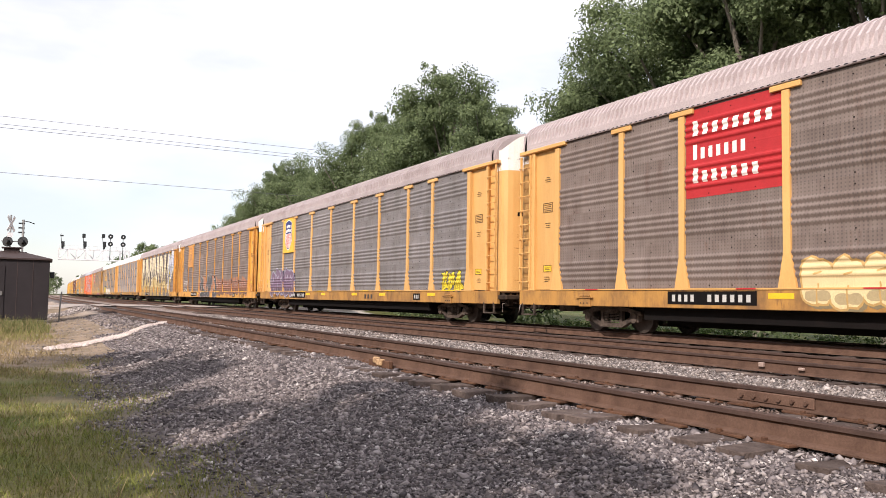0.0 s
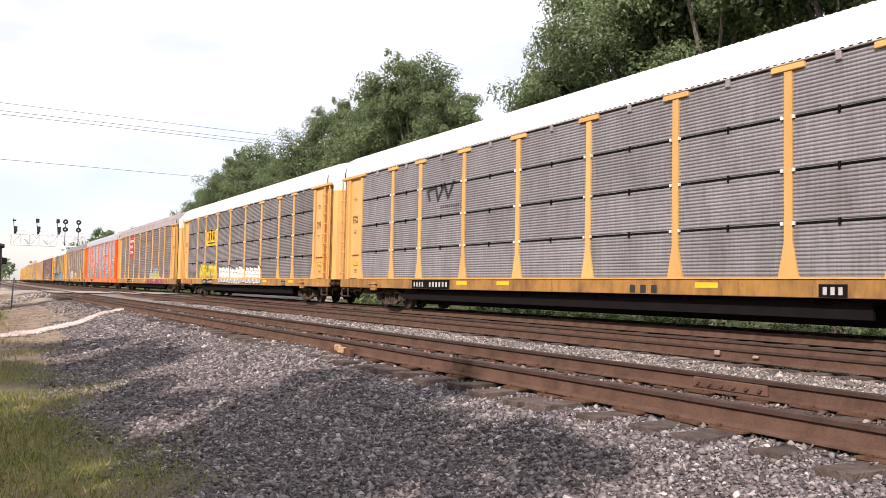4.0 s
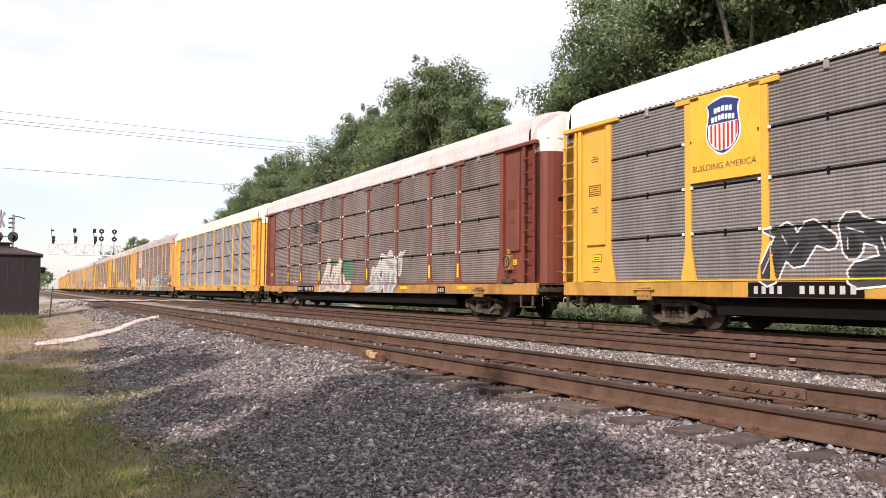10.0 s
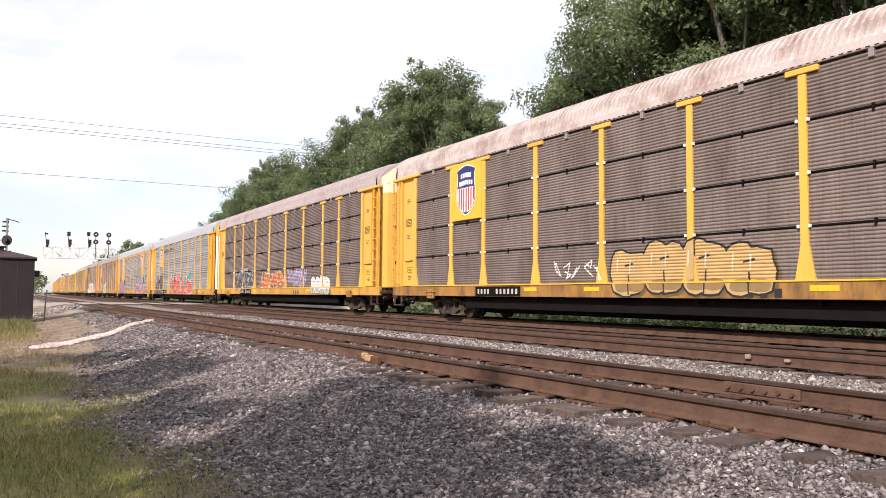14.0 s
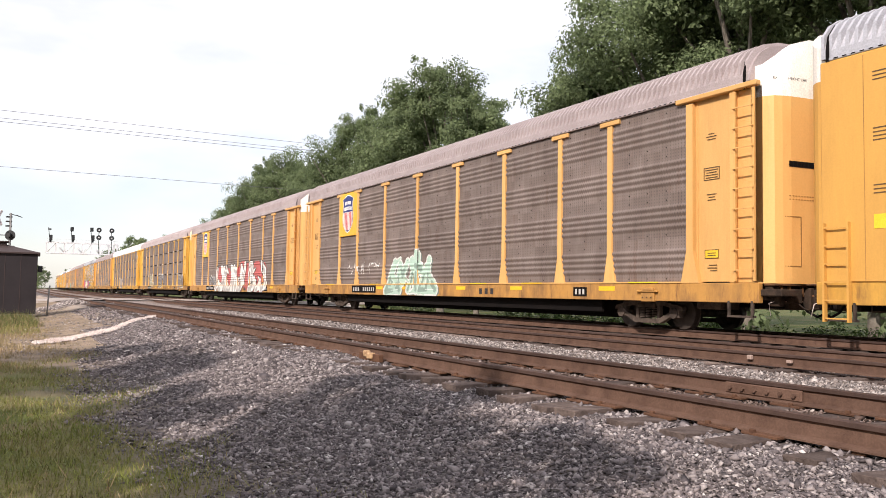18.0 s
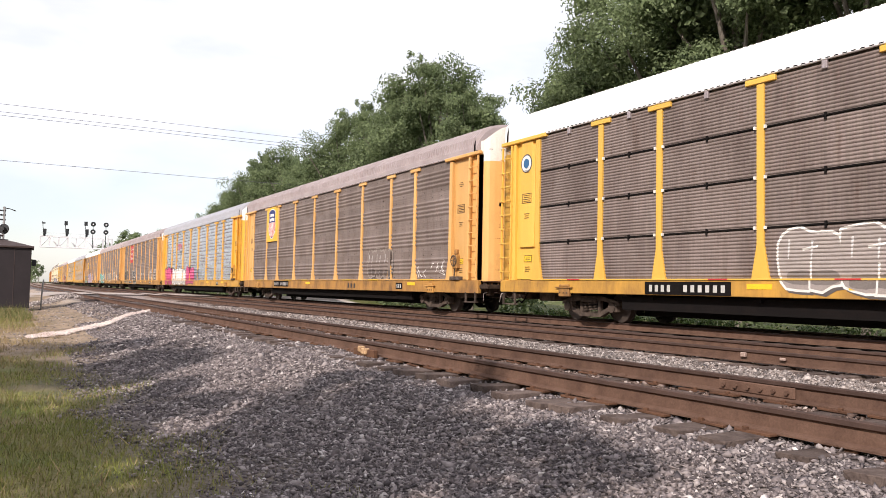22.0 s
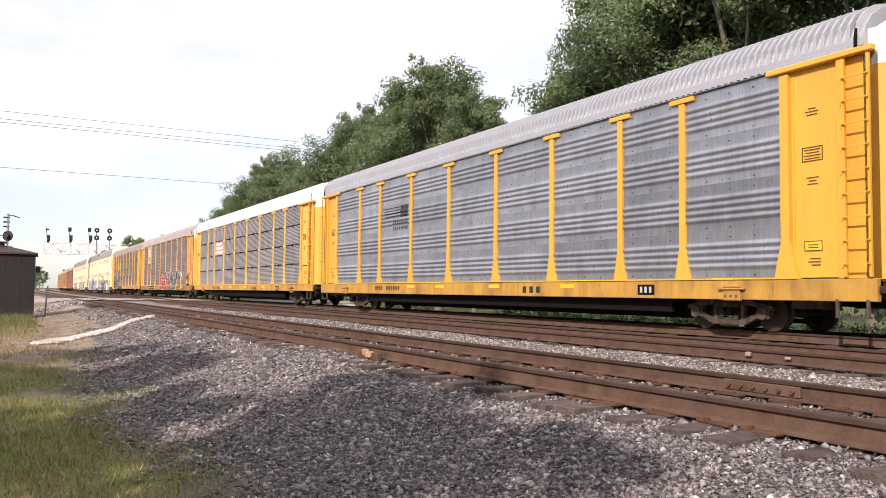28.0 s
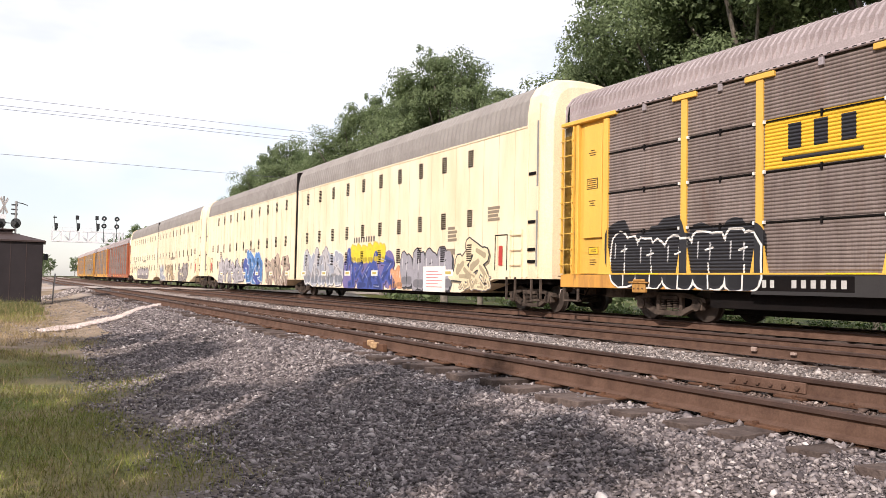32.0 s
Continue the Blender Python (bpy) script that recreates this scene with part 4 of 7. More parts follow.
def shield_half(h, k=1.0):
    """Half the width of the shield at the height h, from 0 at its point to 1 at its peak."""
    for (a, p), (b, q) in zip(SHIELD, SHIELD[1:]):
        if a <= h <= b:
            return k * 0.57 * (p + (q - p) * (h - a) / (b - a))
    return 0.0


def shield_band(y, zb, zt, h0, h1, grow, x, col, k=1.0):
    hs = sorted({h0, h1} | {h for h, _ in SHIELD if h0 < h < h1})
    vs = []
    for h in hs:
        hw, z = max(shield_half(h, k) + grow, 0.01), zb + (zt - zb) * h
        z += grow * (1 if h > 0.95 else -1 if h < 0.05 else 0)
        vs += [(x, y - hw, z), (x, y + hw, z)]
    return mesh("shield", vs, [[2 * i, 2 * i + 2, 2 * i + 3, 2 * i + 1] for i in range(len(hs) - 1)], spray(col))


def shield_stripes(y, zb, zt, col, k=1.0):
    """Upright stripes cut off by the shield's lower edge."""
    vs, fs = [], []
    for i in range(7):
        a, b = k * (-0.53 + i * 0.1514), k * (-0.53 + i * 0.1514 + 0.078)
        ends = [next((h for h in np.arange(0.0, 0.5, 0.01) if shield_half(h, k) - 0.02 > abs(q)), 0.5) for q in (a, b)]
        o = len(vs)
        vs += [(-BASE - 0.09, y + a, zb + (zt - zb) * (ends[0] + 0.02)), (-BASE - 0.09, y + b, zb + (zt - zb) * (ends[1] + 0.02)), (-BASE - 0.09, y + b, zb + (zt - zb) * 0.54), (-BASE - 0.09, y + a, zb + (zt - zb) * 0.54)]
        fs.append([o, o + 3, o + 2, o + 1])
    return mesh("shield_bar", vs, fs, spray(col))


def text_mesh(body, size, material):
    """Flat lettering in the built-in font, running along x from the origin."""
    def make():
        cu = bpy.data.curves.new("lettering", "FONT")
        cu.body = body
        cu.size = size
        ob = bpy.data.objects.new("lettering", cu)
        me = bpy.data.meshes.new_from_object(ob)
        bpy.data.objects.remove(ob)
        me.materials.clear()
        me.materials.append(material)
        return me
    return cached(("text", body, size, material.name), make)


def roof_mesh(material, half=END):
    def make():
        prof = [(-1.56, 5.22), (-1.56, 5.36), (-1.47, 5.58), (-1.28, 5.82), (-1.0, 5.99), (-0.55, 6.10), (0, 6.14)]
        prof = prof + [(-x, z) for x, z in prof[-2::-1]]
        ys, up = [], []
        y = -half
        while y < half - 0.01:
            for a, u in ((0.0, 0), (0.06, 0), (0.085, 1), (0.145, 1)):
                ys.append(y + a)
                up.append(u)
            y += 0.17
        ys.append(half)
        up.append(0)
        vs = []
        for y, u in zip(ys, up):
            for i, (x, z) in enumerate(prof):
                k = 0.085 * u if 1 < i < len(prof) - 2 else 0
                vs.append((x * (1 + k * 0.6), y, z + k * 0.9))
        n = len(prof)
        fs = [[j * n + i, (j + 1) * n + i, (j + 1) * n + i + 1, j * n + i + 1] for j in range(len(ys) - 1) for i in range(n - 1)]
        fs = [f[::-1] for f in fs]
        fs += [list(range(n)), [(len(ys) - 1) * n + i for i in range(n)][::-1]]
        return mesh("roof", vs, fs, material)
    return cached(("roof", material.name, half), make)


def roof_hoop():
    prof = [(-1.60, 5.18), (-1.60, 5.40), (-1.545, 5.66), (-1.345, 5.91), (-1.04, 6.085), (-0.57, 6.19), (0, 6.23)]
    prof = prof + [(-x, z) for x, z in prof[-2::-1]]
    n = len(prof)
    vs = [(x * f, y, z - (1 - f) * 3) for y in (-0.028, 0.028) for f in (0.992, 0.955) for x, z in prof]
    fs = []
    for i in range(n - 1):
        fs += [[i, i + 1, 2 * n + i + 1, 2 * n + i], [i, n + i, n + i + 1, i + 1], [2 * n + i, 2 * n + i + 1, 3 * n + i + 1, 3 * n + i]]
    return mesh("roof_hoop", vs, fs, black_steel)


def end_y(x):
    plan = ((0.0, 14.06), (0.45, 14.04), (0.95, 13.98), (1.30, 13.86), (1.41, 13.72), (1.5, 13.60))
    x = abs(x)
    for (a, p), (b, q) in zip(plan, plan[1:]):
        if a <= x <= b:
            return p + (q - p) * (x - a) / (b - a)
    return 13.60


def end_mesh(lower, material, s):
    """Bowed end doors of a car, below or above the change of paint."""
    def make():
        plan = [(-1.42, 13.40), (-1.42, 13.68), (-1.38, 13.77), (-1.30, 13.86), (-1.14, 13.93), (-0.95, 13.98), (-0.45, 14.04), (-0.02, 14.06)]
        plan = plan + [(-x, y) for x, y in plan[::-1]]
        vs, n = [], len(plan)
        z_top = [6.10 - 0.68 * (abs(x) / 1.5) ** 3 for x, _ in plan]
        for x, y in plan:
            vs.append((x, s * y, 1.06 if lower else 4.86))
        for (x, y), z in zip(plan, z_top):
            vs.append((x, s * y, 4.86 if lower else z))
        fs = [[i, i + 1, n + i + 1, n + i] for i in range(n - 1)] + [[0, n, 2 * n - 1, n - 1], list(range(n, 2 * n)), list(range(n))[::-1]]
        if s < 0:
            fs = [f[::-1] for f in fs]
        return mesh("end_door", vs, [f[::-1] for f in fs], material)
    return cached(("end", lower, material.name, s), make)


def end_words(body):
    """Stencilled words that follow the bow of the end door."""
    flat = text_mesh(body, 0.075, black_steel)
    wide = max(v.co.x for v in flat.vertices)
    k = 0.80 / wide
    vs = []
    for v in flat.vertices:
        x = -1.32 + v.co.x * k
        vs.append((x, -end_y(x) - 0.006, 5.20 + v.co.y))
    return mesh("marking", vs, [list(p.vertices) for p in flat.polygons], black_steel)


def ladder_mesh(material):
    def make():
        it = [(-1.60, -1.55, 13.08, 13.13, 1.1, 5.05), (-1.60, -1.55, 13.56, 13.61, 1.1, 5.05)]
        for i in range(9):
            z = 1.32 + i * 0.42
            it.append((-1.645, -1.622, 13.08, 13.61, z, z + 0.022))
            it += [(-1.64, -1.57, 13.09, 13.11, z, z + 0.02), (-1.64, -1.57, 13.58, 13.60, z, z + 0.02)]
        return boxes("ladder", it, material)
    return cached(("ladder", material.name), make)


def flip_y(me, key):
    def make():
        vs = [(v.co.x, -v.co.y, v.co.z) for v in me.vertices]
        return mesh(me.name, vs, [list(p.vertices)[::-1] for p in me.polygons], list(me.materials))
    return cached(("flip", key), make)


def truck(parent, y):
    def side_frame():
        top = [(-1.16, 0.44), (-1.12, 0.54), (-0.48, 0.66), (0.48, 0.66), (1.12, 0.54), (1.16, 0.44), (0.50, 0.55), (-0.50, 0.55)]
        low = [(-1.0, 0.40), (-0.42, 0.13), (0.42, 0.13), (1.0, 0.40), (0.84, 0.44), (0.36, 0.23), (-0.36, 0.23), (-0.84, 0.44)]
        plates = [prism("p", o, -1.12, -0.98, truck_steel) for o in (top[::-1], low)]
        plates.append(boxes("p", [(-1.11, -0.99, y - 0.05, y + 0.05, 0.16, 0.62) for y in (-0.36, 0.36)] + [(-1.13, -0.97, y - 0.15, y + 0.15, 0.27, 0.54) for y in (-0.89, 0.89)], truck_steel, 0.015))
        plates.append(boxes("p", [(-1.16, -1.08, -0.30, 0.30, 0.50, 0.60)], truck_steel, 0.015))
        return join_meshes("side_frame", plates, truck_steel)

    frame_me = cached("truck_frame", side_frame)
    spring_me = cached("springs", lambda: join_meshes("spring_nest", [tube("c", [(-1.06, -0.20 + i * 0.20, 0.22 + 0.04 * j + e) for e in (0, 0.02)], 0.075, truck_steel, 10) for i in range(3) for j in range(7)], truck_steel))
    wheel_me = cached("wheel", lambda: disc("wheel", [(-0.07, 0.10), (-0.07, 0.30), (-0.065, 0.375), (0.065, 0.382), (0.07, 0.408), (0.09, 0.408), (0.09, 0.28), (0.0, 0.25), (0.05, 0.08)], wheel_steel))
    axle_me = cached("axle", lambda: disc("axle", [(-1.16, 0.07), (-1.16, 0.13), (-0.98, 0.13), (-0.98, 0.085), (0.98, 0.085), (0.98, 0.13), (1.16, 0.13), (1.16, 0.07)], truck_steel, 12))
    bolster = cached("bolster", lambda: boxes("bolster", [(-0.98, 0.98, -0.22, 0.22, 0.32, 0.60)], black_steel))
    t = link("truck", bolster, parent, "dusty cast-steel four-wheel truck", at=(0, y, 0))
    for s in (1, -1):
        f = link("side_frame", frame_me, t)
        g = tagged(link("spring_nest", spring_me, t), kind="stuff")
        if s < 0:
            f.rotation_euler = g.rotation_euler = (0, 0, math.pi)
    for dy in (-0.89, 0.89):
        link("axle", axle_me, t, at=(0, dy, 0.382))
        for s in (-1, 1):
            w = link("wheel", wheel_me, t, at=(s * 0.76, dy, 0.382))
            if s > 0:
                w.rotation_euler = (0, 0, math.pi)


def coupler(parent, s, paint):
    me = cached(("coupler", s), lambda: boxes("coupler", [(-0.12, 0.12, *sorted((s * 12.9, s * 14.15)), 0.62, 0.85), (-0.2, 0.16, *sorted((s * 14.0, s * 14.28)), 0.56, 0.9)], truck_steel, 0.02))
    link("coupler", me, parent)
    hose = cached(("hose", s), lambda: tube("air_hose", [(-0.45, s * 13.7, 0.8), (-0.45, s * 13.95, 0.5), (-0.42, s * 14.15, 0.40), (-0.40, s * 14.28, 0.46)], 0.025, black_steel))
    link("air_hose", hose, parent)
    stirrup = cached(("stirrup", s, paint.name), lambda: boxes("step", [(-1.56, -1.51, s * 13.2 - 0.32, s * 13.2 - 0.27, 0.38, 0.70), (-1.56, -1.51, s * 13.2 + 0.27, s * 13.2 + 0.32, 0.38, 0.70),
                                                            (-1.57, -1.45, s * 13.2 - 0.32, s * 13.2 + 0.32, 0.36, 0.40)], truck_steel))
    link("step", stirrup, parent)
    lever = cached(("lever", s), lambda: tube("uncoupling_lever", [(-0.25, s * 14.1, 0.80), (-0.4, s * 13.85, 0.70), (-1.25, s * 13.8, 0.70), (-1.42, s * 13.8, 0.66), (-1.44, s * 13.85, 0.42)], 0.011, lime, 6))
    link("uncoupling_lever", lever, parent)
    cyl = cached(("draft", s), lambda: boxes("draft_box", [(-0.32, 0.32, *sorted((s * 12.4, s * 13.4)), 0.52, 0.9), (-1.35, -0.4, *sorted((s * 13.25, s * 13.45)), 0.72, 1.02), (-1.1, -0.5, *sorted((s * 11.6, s * 12.3)), 0.5, 0.85)], truck_steel, 0.02))
    link("draft_box", cyl, parent)
    y0 = s * 13.7
    sillend = cached(("end_sill", s), lambda: boxes("end_sill", [(-1.36, 1.36, y0 - 0.14, y0 + 0.06, 0.74, 1.03), (-1.50, -1.0, y0 - 0.45, y0 + 0.04, 0.80, 0.94), (-0.46, 0.46, *sorted((s * 13.5, s * 14.02)), 0.53, 0.98),
                                                        (-0.92, -0.66, *sorted((s * 13.6, s * 14.0)), 0.66, 0.95), (0.66, 0.92, *sorted((s * 13.6, s * 14.0)), 0.66, 0.95), (-1.28, -1.08, *sorted((s * 13.7, s * 13.92)), 0.60, 1.0)], soot_steel, 0.02))
    link("end_sill", sillend, parent, "grimy steel end sill under the doors")
    plate = cached(("end_platform", s), lambda: boxes("end_platform", [(-1.40, 1.40, *sorted((s * 13.66, s * 13.98)), 1.015, 1.045)] + [(x, x + 0.05, *sorted((s * 13.88, s * 13.94)), 0.84, 1.02) for x in (-1.22, -0.98, -0.6, 0.55, 0.95)] + [(-1.30, -0.52, *sorted((s * 13.90, s * 13.93)), 0.80, 0.835)], rust_plate, 0.006))
    link("end_platform", plate, parent, "rusty narrow platform at the car's end")
    chain = cached(("chain", s), lambda: tube("hand_brake_rod", [(-0.95, s * 13.95, 0.78), (-0.62, s * 14.0, 0.56), (-0.30, s * 13.96, 0.50), (0.1, s * 13.9, 0.62)], 0.014, truck_steel, 6))
    link("hand_brake_rod", chain, parent)
    link("angle_cock", cached(("cock", s), lambda: boxes("angle_cock", [(-0.53, -0.38, *sorted((s * 13.62, s * 13.80)), 0.72, 0.84), (-0.48, -0.44, *sorted((s * 13.70, s * 13.90)), 0.84, 0.87)], truck_steel, 0.01)), parent)


def autorack(spec):
    """One enclosed car carrier; local y runs back along the train, -x is the side that faces the camera."""
    kind = "AO" if spec.get("logo") == "octagon" else spec.get("kind", "A")
    fp = paints[spec.get("paint", "yellow")]
    pm = panels[spec.get("panel", "taupe")]
    rm = roofs[spec.get("roof", "pink")]
    sill_p = paints[spec.get("sill", {"yellow": "grimy", "bright": "dusty", "rich": "dusty"}.get(spec.get("paint", "yellow"), spec.get("paint", "yellow")))]
    rng = random.Random(spec["seed"])
    car = new("autorack_freight_car")
    car.empty_display_size = 0.3
    tagged(car, spec["label"], "freight car", "cars of the passing train")
    fk = fp.name
    link("inner_wall", cached(("core", pm.name), lambda: boxes("inner_wall", [(-1.44, 1.49, -11.9, 11.9, 1.06, 5.3), (-1.29, 1.49, -13.45, 13.45, 1.06, 5.3)], pm)), car)
    link("roof", roof_mesh(rm), car, {"pink": "dull pinkish ribbed roof", "white": "white ribbed roof", "galv": "galvanised ribbed roof", "cream": "cream ribbed roof", "stained": "white ribbed roof with rust stains"}.get(spec.get("roof", "pink"), ""))
    zb = 0.73 if kind == "B" else 0.66
    link("side_sill", cached(("sill", sill_p.name, zb), lambda: boxes("side_sill", [(-1.55, -1.42, -13.66, 13.66, zb, 1.07), (1.42, 1.55, -13.66, 13.66, zb, 1.07)], sill_p, 0.012)), car)
    # the near-side plate at x -1.30 is added: a black band for the deck's shade
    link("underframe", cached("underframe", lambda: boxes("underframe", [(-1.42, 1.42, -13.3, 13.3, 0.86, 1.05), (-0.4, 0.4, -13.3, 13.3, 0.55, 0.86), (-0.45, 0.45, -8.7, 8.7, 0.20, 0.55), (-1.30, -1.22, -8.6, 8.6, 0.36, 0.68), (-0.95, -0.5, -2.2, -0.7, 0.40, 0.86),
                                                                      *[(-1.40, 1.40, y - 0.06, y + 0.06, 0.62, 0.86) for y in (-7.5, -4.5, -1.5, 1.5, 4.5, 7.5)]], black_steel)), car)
    link("eave_rail", cached(("eave", rm.name), lambda: boxes("eave_rail", [(-1.575, -1.5, -13.4, 13.4, 5.165, 5.218), (1.5, 1.575, -13.4, 13.4, 5.165, 5.218)], rm, 0.01)), car)
    tagged(link("eave_slot_strip", cached("eave_slot", lambda: boxes("eave_slot_strip", [(-1.580, -1.572, y, y + 0.085, 5.183, 5.203) for y in np.arange(-13.2, 13.2, 0.17)], black_steel)), car), kind="stuff")
    if kind == "B":
        mids = [(a + b) / 2 for a, b in zip((EDGE,) + POSTS, POSTS + (-EDGE,))]
        tagged(link("eave_tab", cached("eave_tab", lambda: boxes("eave_tab", [(-1.57, -1.50, y - 0.055, y + 0.055, 5.0, 5.165) for y in mids], roofs["drab"], 0.01)), car), kind="stuff")
    # posts and sheets
    post_me = cached(("post", fk), lambda: prism("post", [(-0.22, 1.075), (0.22, 1.075), (0.085, 1.78), (0.085, 5.02), (-0.085, 5.02), (-0.085, 1.78)][::-1], -0.054, 0.04, fp))
    cap_me = cached(("cap", fk), lambda: boxes("post_cap", [(-0.078, 0.0, -0.36, 0.36, 5.03, 5.145)], fp, 0.01))
    for q in POSTS:
        p = link("post", post_me, car, at=(-BASE, q, 0))
        if kind != "AO":
            link("post_cap", cap_me, p)
        if kind == "B":
            clip = cached("clip", lambda: boxes("clip", [(-0.078, -0.03, c - 0.022, c + 0.022, Z0 + i * SH - 0.035, Z0 + i * SH + 0.03) for i in (1, 2, 3) for c in (-0.125, 0.125)], white_paint))
            tagged(link("clip", clip, p), kind="stuff")
    if spec.get("post_tape"):
        for q in POSTS:
            link("reflector", cached("post_tape", lambda: boxes("reflector", [(-1.562, -1.55, -0.055, 0.055, 1.28, 1.74)], spray((0.80, 0.52, 0.02)))), car, at=(0, q, 0))
    edges = [EDGE] + [q for q in POSTS] + [-EDGE]
    for i, (a, b) in enumerate(zip(edges, edges[1:])):
        w = a - b
        for s in range(SHEETS):
            link("side_sheet", sheet(kind, w - 0.02, pm), car, at=(-BASE, (a + b) / 2, Z0 + s * SH))
    if kind == "B":
        for i in (1, 2, 3):
            link("sheet_seam", cached(("seam_line", i), lambda: boxes("sheet_seam", [(-BASE - 0.034, -BASE, -EDGE, EDGE, Z0 + i * SH - 0.014, Z0 + i * SH + 0.014)] + [(-BASE - 0.045, -BASE, (a + b) / 2 - 0.02, (a + b) / 2 + 0.02, Z0 + i * SH - 0.09, Z0 + i * SH + 0.05) for a, b in zip(edges, edges[1:])], black_steel)), car)
    bolts = cached("bolts", lambda: boxes("rivet_strip", [(-0.010, 0.004, y - 0.012, y + 0.012, s * SH + z - 0.012, s * SH + z + 0.012) for s in range(SHEETS) for z in (0.06, 0.86) for y in (-0.62, 0.0, 0.62)], black_steel))
    if kind[0] in "AG":
        for a, b in zip(edges, edges[1:]):
            tagged(link("rivet_strip", bolts, car, at=(-BASE, (a + b) / 2, Z0)), kind="stuff")
    hoop = cached("hoop", lambda: roof_hoop())
    for s in (1, -1):
        link("roof_hoop", hoop, car, "dark seam round the roof's end", at=(0, s * 13.36, 0))
    link("ledge", cached(("ledge", fk), lambda: boxes("ledge", [(-1.572, -1.50, -11.6, 11.6, 1.072, 1.105)], fp)), car)
    if rng.random() < 0.6:
        for y in (10.3, 5.2, 2.4, -2.9, -5.7, -10.4):
            link("reflector", cached("tape", lambda: boxes("reflector", [(-1.577, -1.571, -0.5, 0.5, 1.076, 1.104)], spray((0.85, 0.55, 0.02)))) if spec["seed"] % 4 else cached("red_tape", lambda: boxes("reflector", [(-1.577, -1.571, -0.25, 0.25, 1.076, 1.104)], spray((0.45, 0.03, 0.03)))), car, at=(0, y + rng.uniform(-0.2, 0.2), 0))
    if kind == "AO":
        link("top_band", boxes("top_band", [(-1.575, -1.50, -11.78, 11.78, 4.98, 5.16)], fp, 0.01), car, "yellow band under the eaves")
    # ends
    for s in (1, -1):
        ends = (white_paint, fp) if spec.get("swap") and s < 0 else (fp, cream_paint if spec.get("paint") == "bright" and spec.get("panel") != "light" else white_paint)
        lower = link("end_door", end_mesh(True, ends[0], s), car)
        link("end_top", end_mesh(False, ends[1], s), car, "painted upper end panel")
        if s < 0:
            for z in (2.75,):
                tagged(link("marking", cached(("end_mark", z), lambda: boxes("marking", [(x, x + 0.045, -end_y(x + 0.022) - 0.006, -end_y(x + 0.022) + 0.03, zz, zz + 0.022) for x in np.arange(-1.0, -0.3, 0.075) for zz in (z, z + 0.07)], paints["grimy"])), lower), kind="stuff")
            tagged(link("end_top_marking", cached("end_top_mark", lambda: end_words("EXCESS HEIGHT CAR")), lower, "small black stencilled words"), kind="stuff")
            if rng.random() < 0.8:
                tagged(link("end_slot", cached(("end_slot", spec.get("paint") == "bright"), lambda: boxes("end_slot", [(x, x + 0.1, -end_y(x + 0.05) - 0.01, -end_y(x + 0.05) + 0.04, z, z + 0.12) for z in ((3.42, 1.98) if spec.get("paint") == "bright" else (3.42,)) for x in np.arange(-1.0, -0.1, 0.1)], black_steel)), lower), kind="stuff")
            link("end_seam", cached(("seam", fk), lambda: boxes("end_seam", [(-0.03, 0.03, -14.085, -14.04, 1.3, 4.8)], fp)), lower)
            tagged(link("end_hatch", cached(("hatch", fk), lambda: boxes("end_hatch", [(x, x + 0.05, -end_y(x + 0.025) - 0.008, -end_y(x + 0.025) + 0.03, z, z + 0.02) for x in np.arange(-1.10, -0.72, 0.05) for z in (1.4, 2.4)] + [(x, x + 0.02, -end_y(x + 0.01) - 0.008, -end_y(x + 0.01) + 0.03, 1.4, 2.42) for x in (-1.11, -0.72)], paints["grimy"])), lower), kind="stuff")
        if kind == "AO":
            link("end_panel", cached(("end_panel", s), lambda: boxes("end_panel", [(-1.575, -1.45, *sorted((s * 11.78, s * 13.52)), 1.07, 5.16)], fp, 0.02)), car, "flat yellow end panel")
            link("panel_seam", cached(("panel_seam", s), lambda: boxes("panel_seam", [(-1.579, -1.57, *sorted((s * 12.66, s * 12.675)), 1.1, 5.1)], paints["grimy"])), car)
            link("ladder", cached(("short_ladder", s), lambda: boxes("ladder", [(-1.66, -1.57, s * 13.2 + e - 0.02, s * 13.2 + e + 0.02, 0.35, 2.15) for e in (-0.24, 0.24)] + [(-1.655, -1.635, s * 13.2 - 0.24, s * 13.2 + 0.24, 0.40 + i * 0.33, 0.425 + i * 0.33) for i in range(6)], fp)), car)
            tagged(link("data_panel", cached(("flush_data", s), lambda: boxes("data_panel", [(-1.580, -1.572, *sorted((s * (11.95 + d), s * 12.5)), z, z + 0.022) for z, d in ((4.75, 0.0), (4.68, 0.1), (4.61, 0.05), (3.75, 0.0), (3.68, 0.06), (3.61, 0.12), (3.54, 0.2), (2.75, 0.0), (2.68, 0.1), (2.61, 0.05))], stencil)), car, "small dark stencilled data bars"), kind="stuff")
            link("warning_label", cached(("flush_warning", s), lambda: boxes("warning_label", [(-1.582, -1.572, *sorted((s * 12.0, s * 12.5)), 2.0, 2.25)], spray((0.78, 0.55, 0.03)))), car, "yellow warning label")
            coupler(car, s, sill_p)
            truck(car, s * 10.05)
            continue
        dp = cached(("door_post", fk, s), lambda: prism("door_post", [(s * y, z) for y, z in ((11.58, 1.075), (12.10, 1.075), (11.93, 1.78), (11.93, 5.05), (11.74, 5.05), (11.74, 1.78))][::-s], -BASE - 0.06, -BASE + 0.20, fp))
        link("door_post", dp, car)
        rec = cached(("recess", fk, s), lambda: boxes("recess_panel", [(-1.455, -1.30, *sorted((s * 11.9, s * 12.95)), 1.10, 5.1), (-1.475, -1.45, *sorted((s * 11.97, s * 12.0)), 1.2, 5.0)], fp))
        panel = link("recess_panel", rec, car)
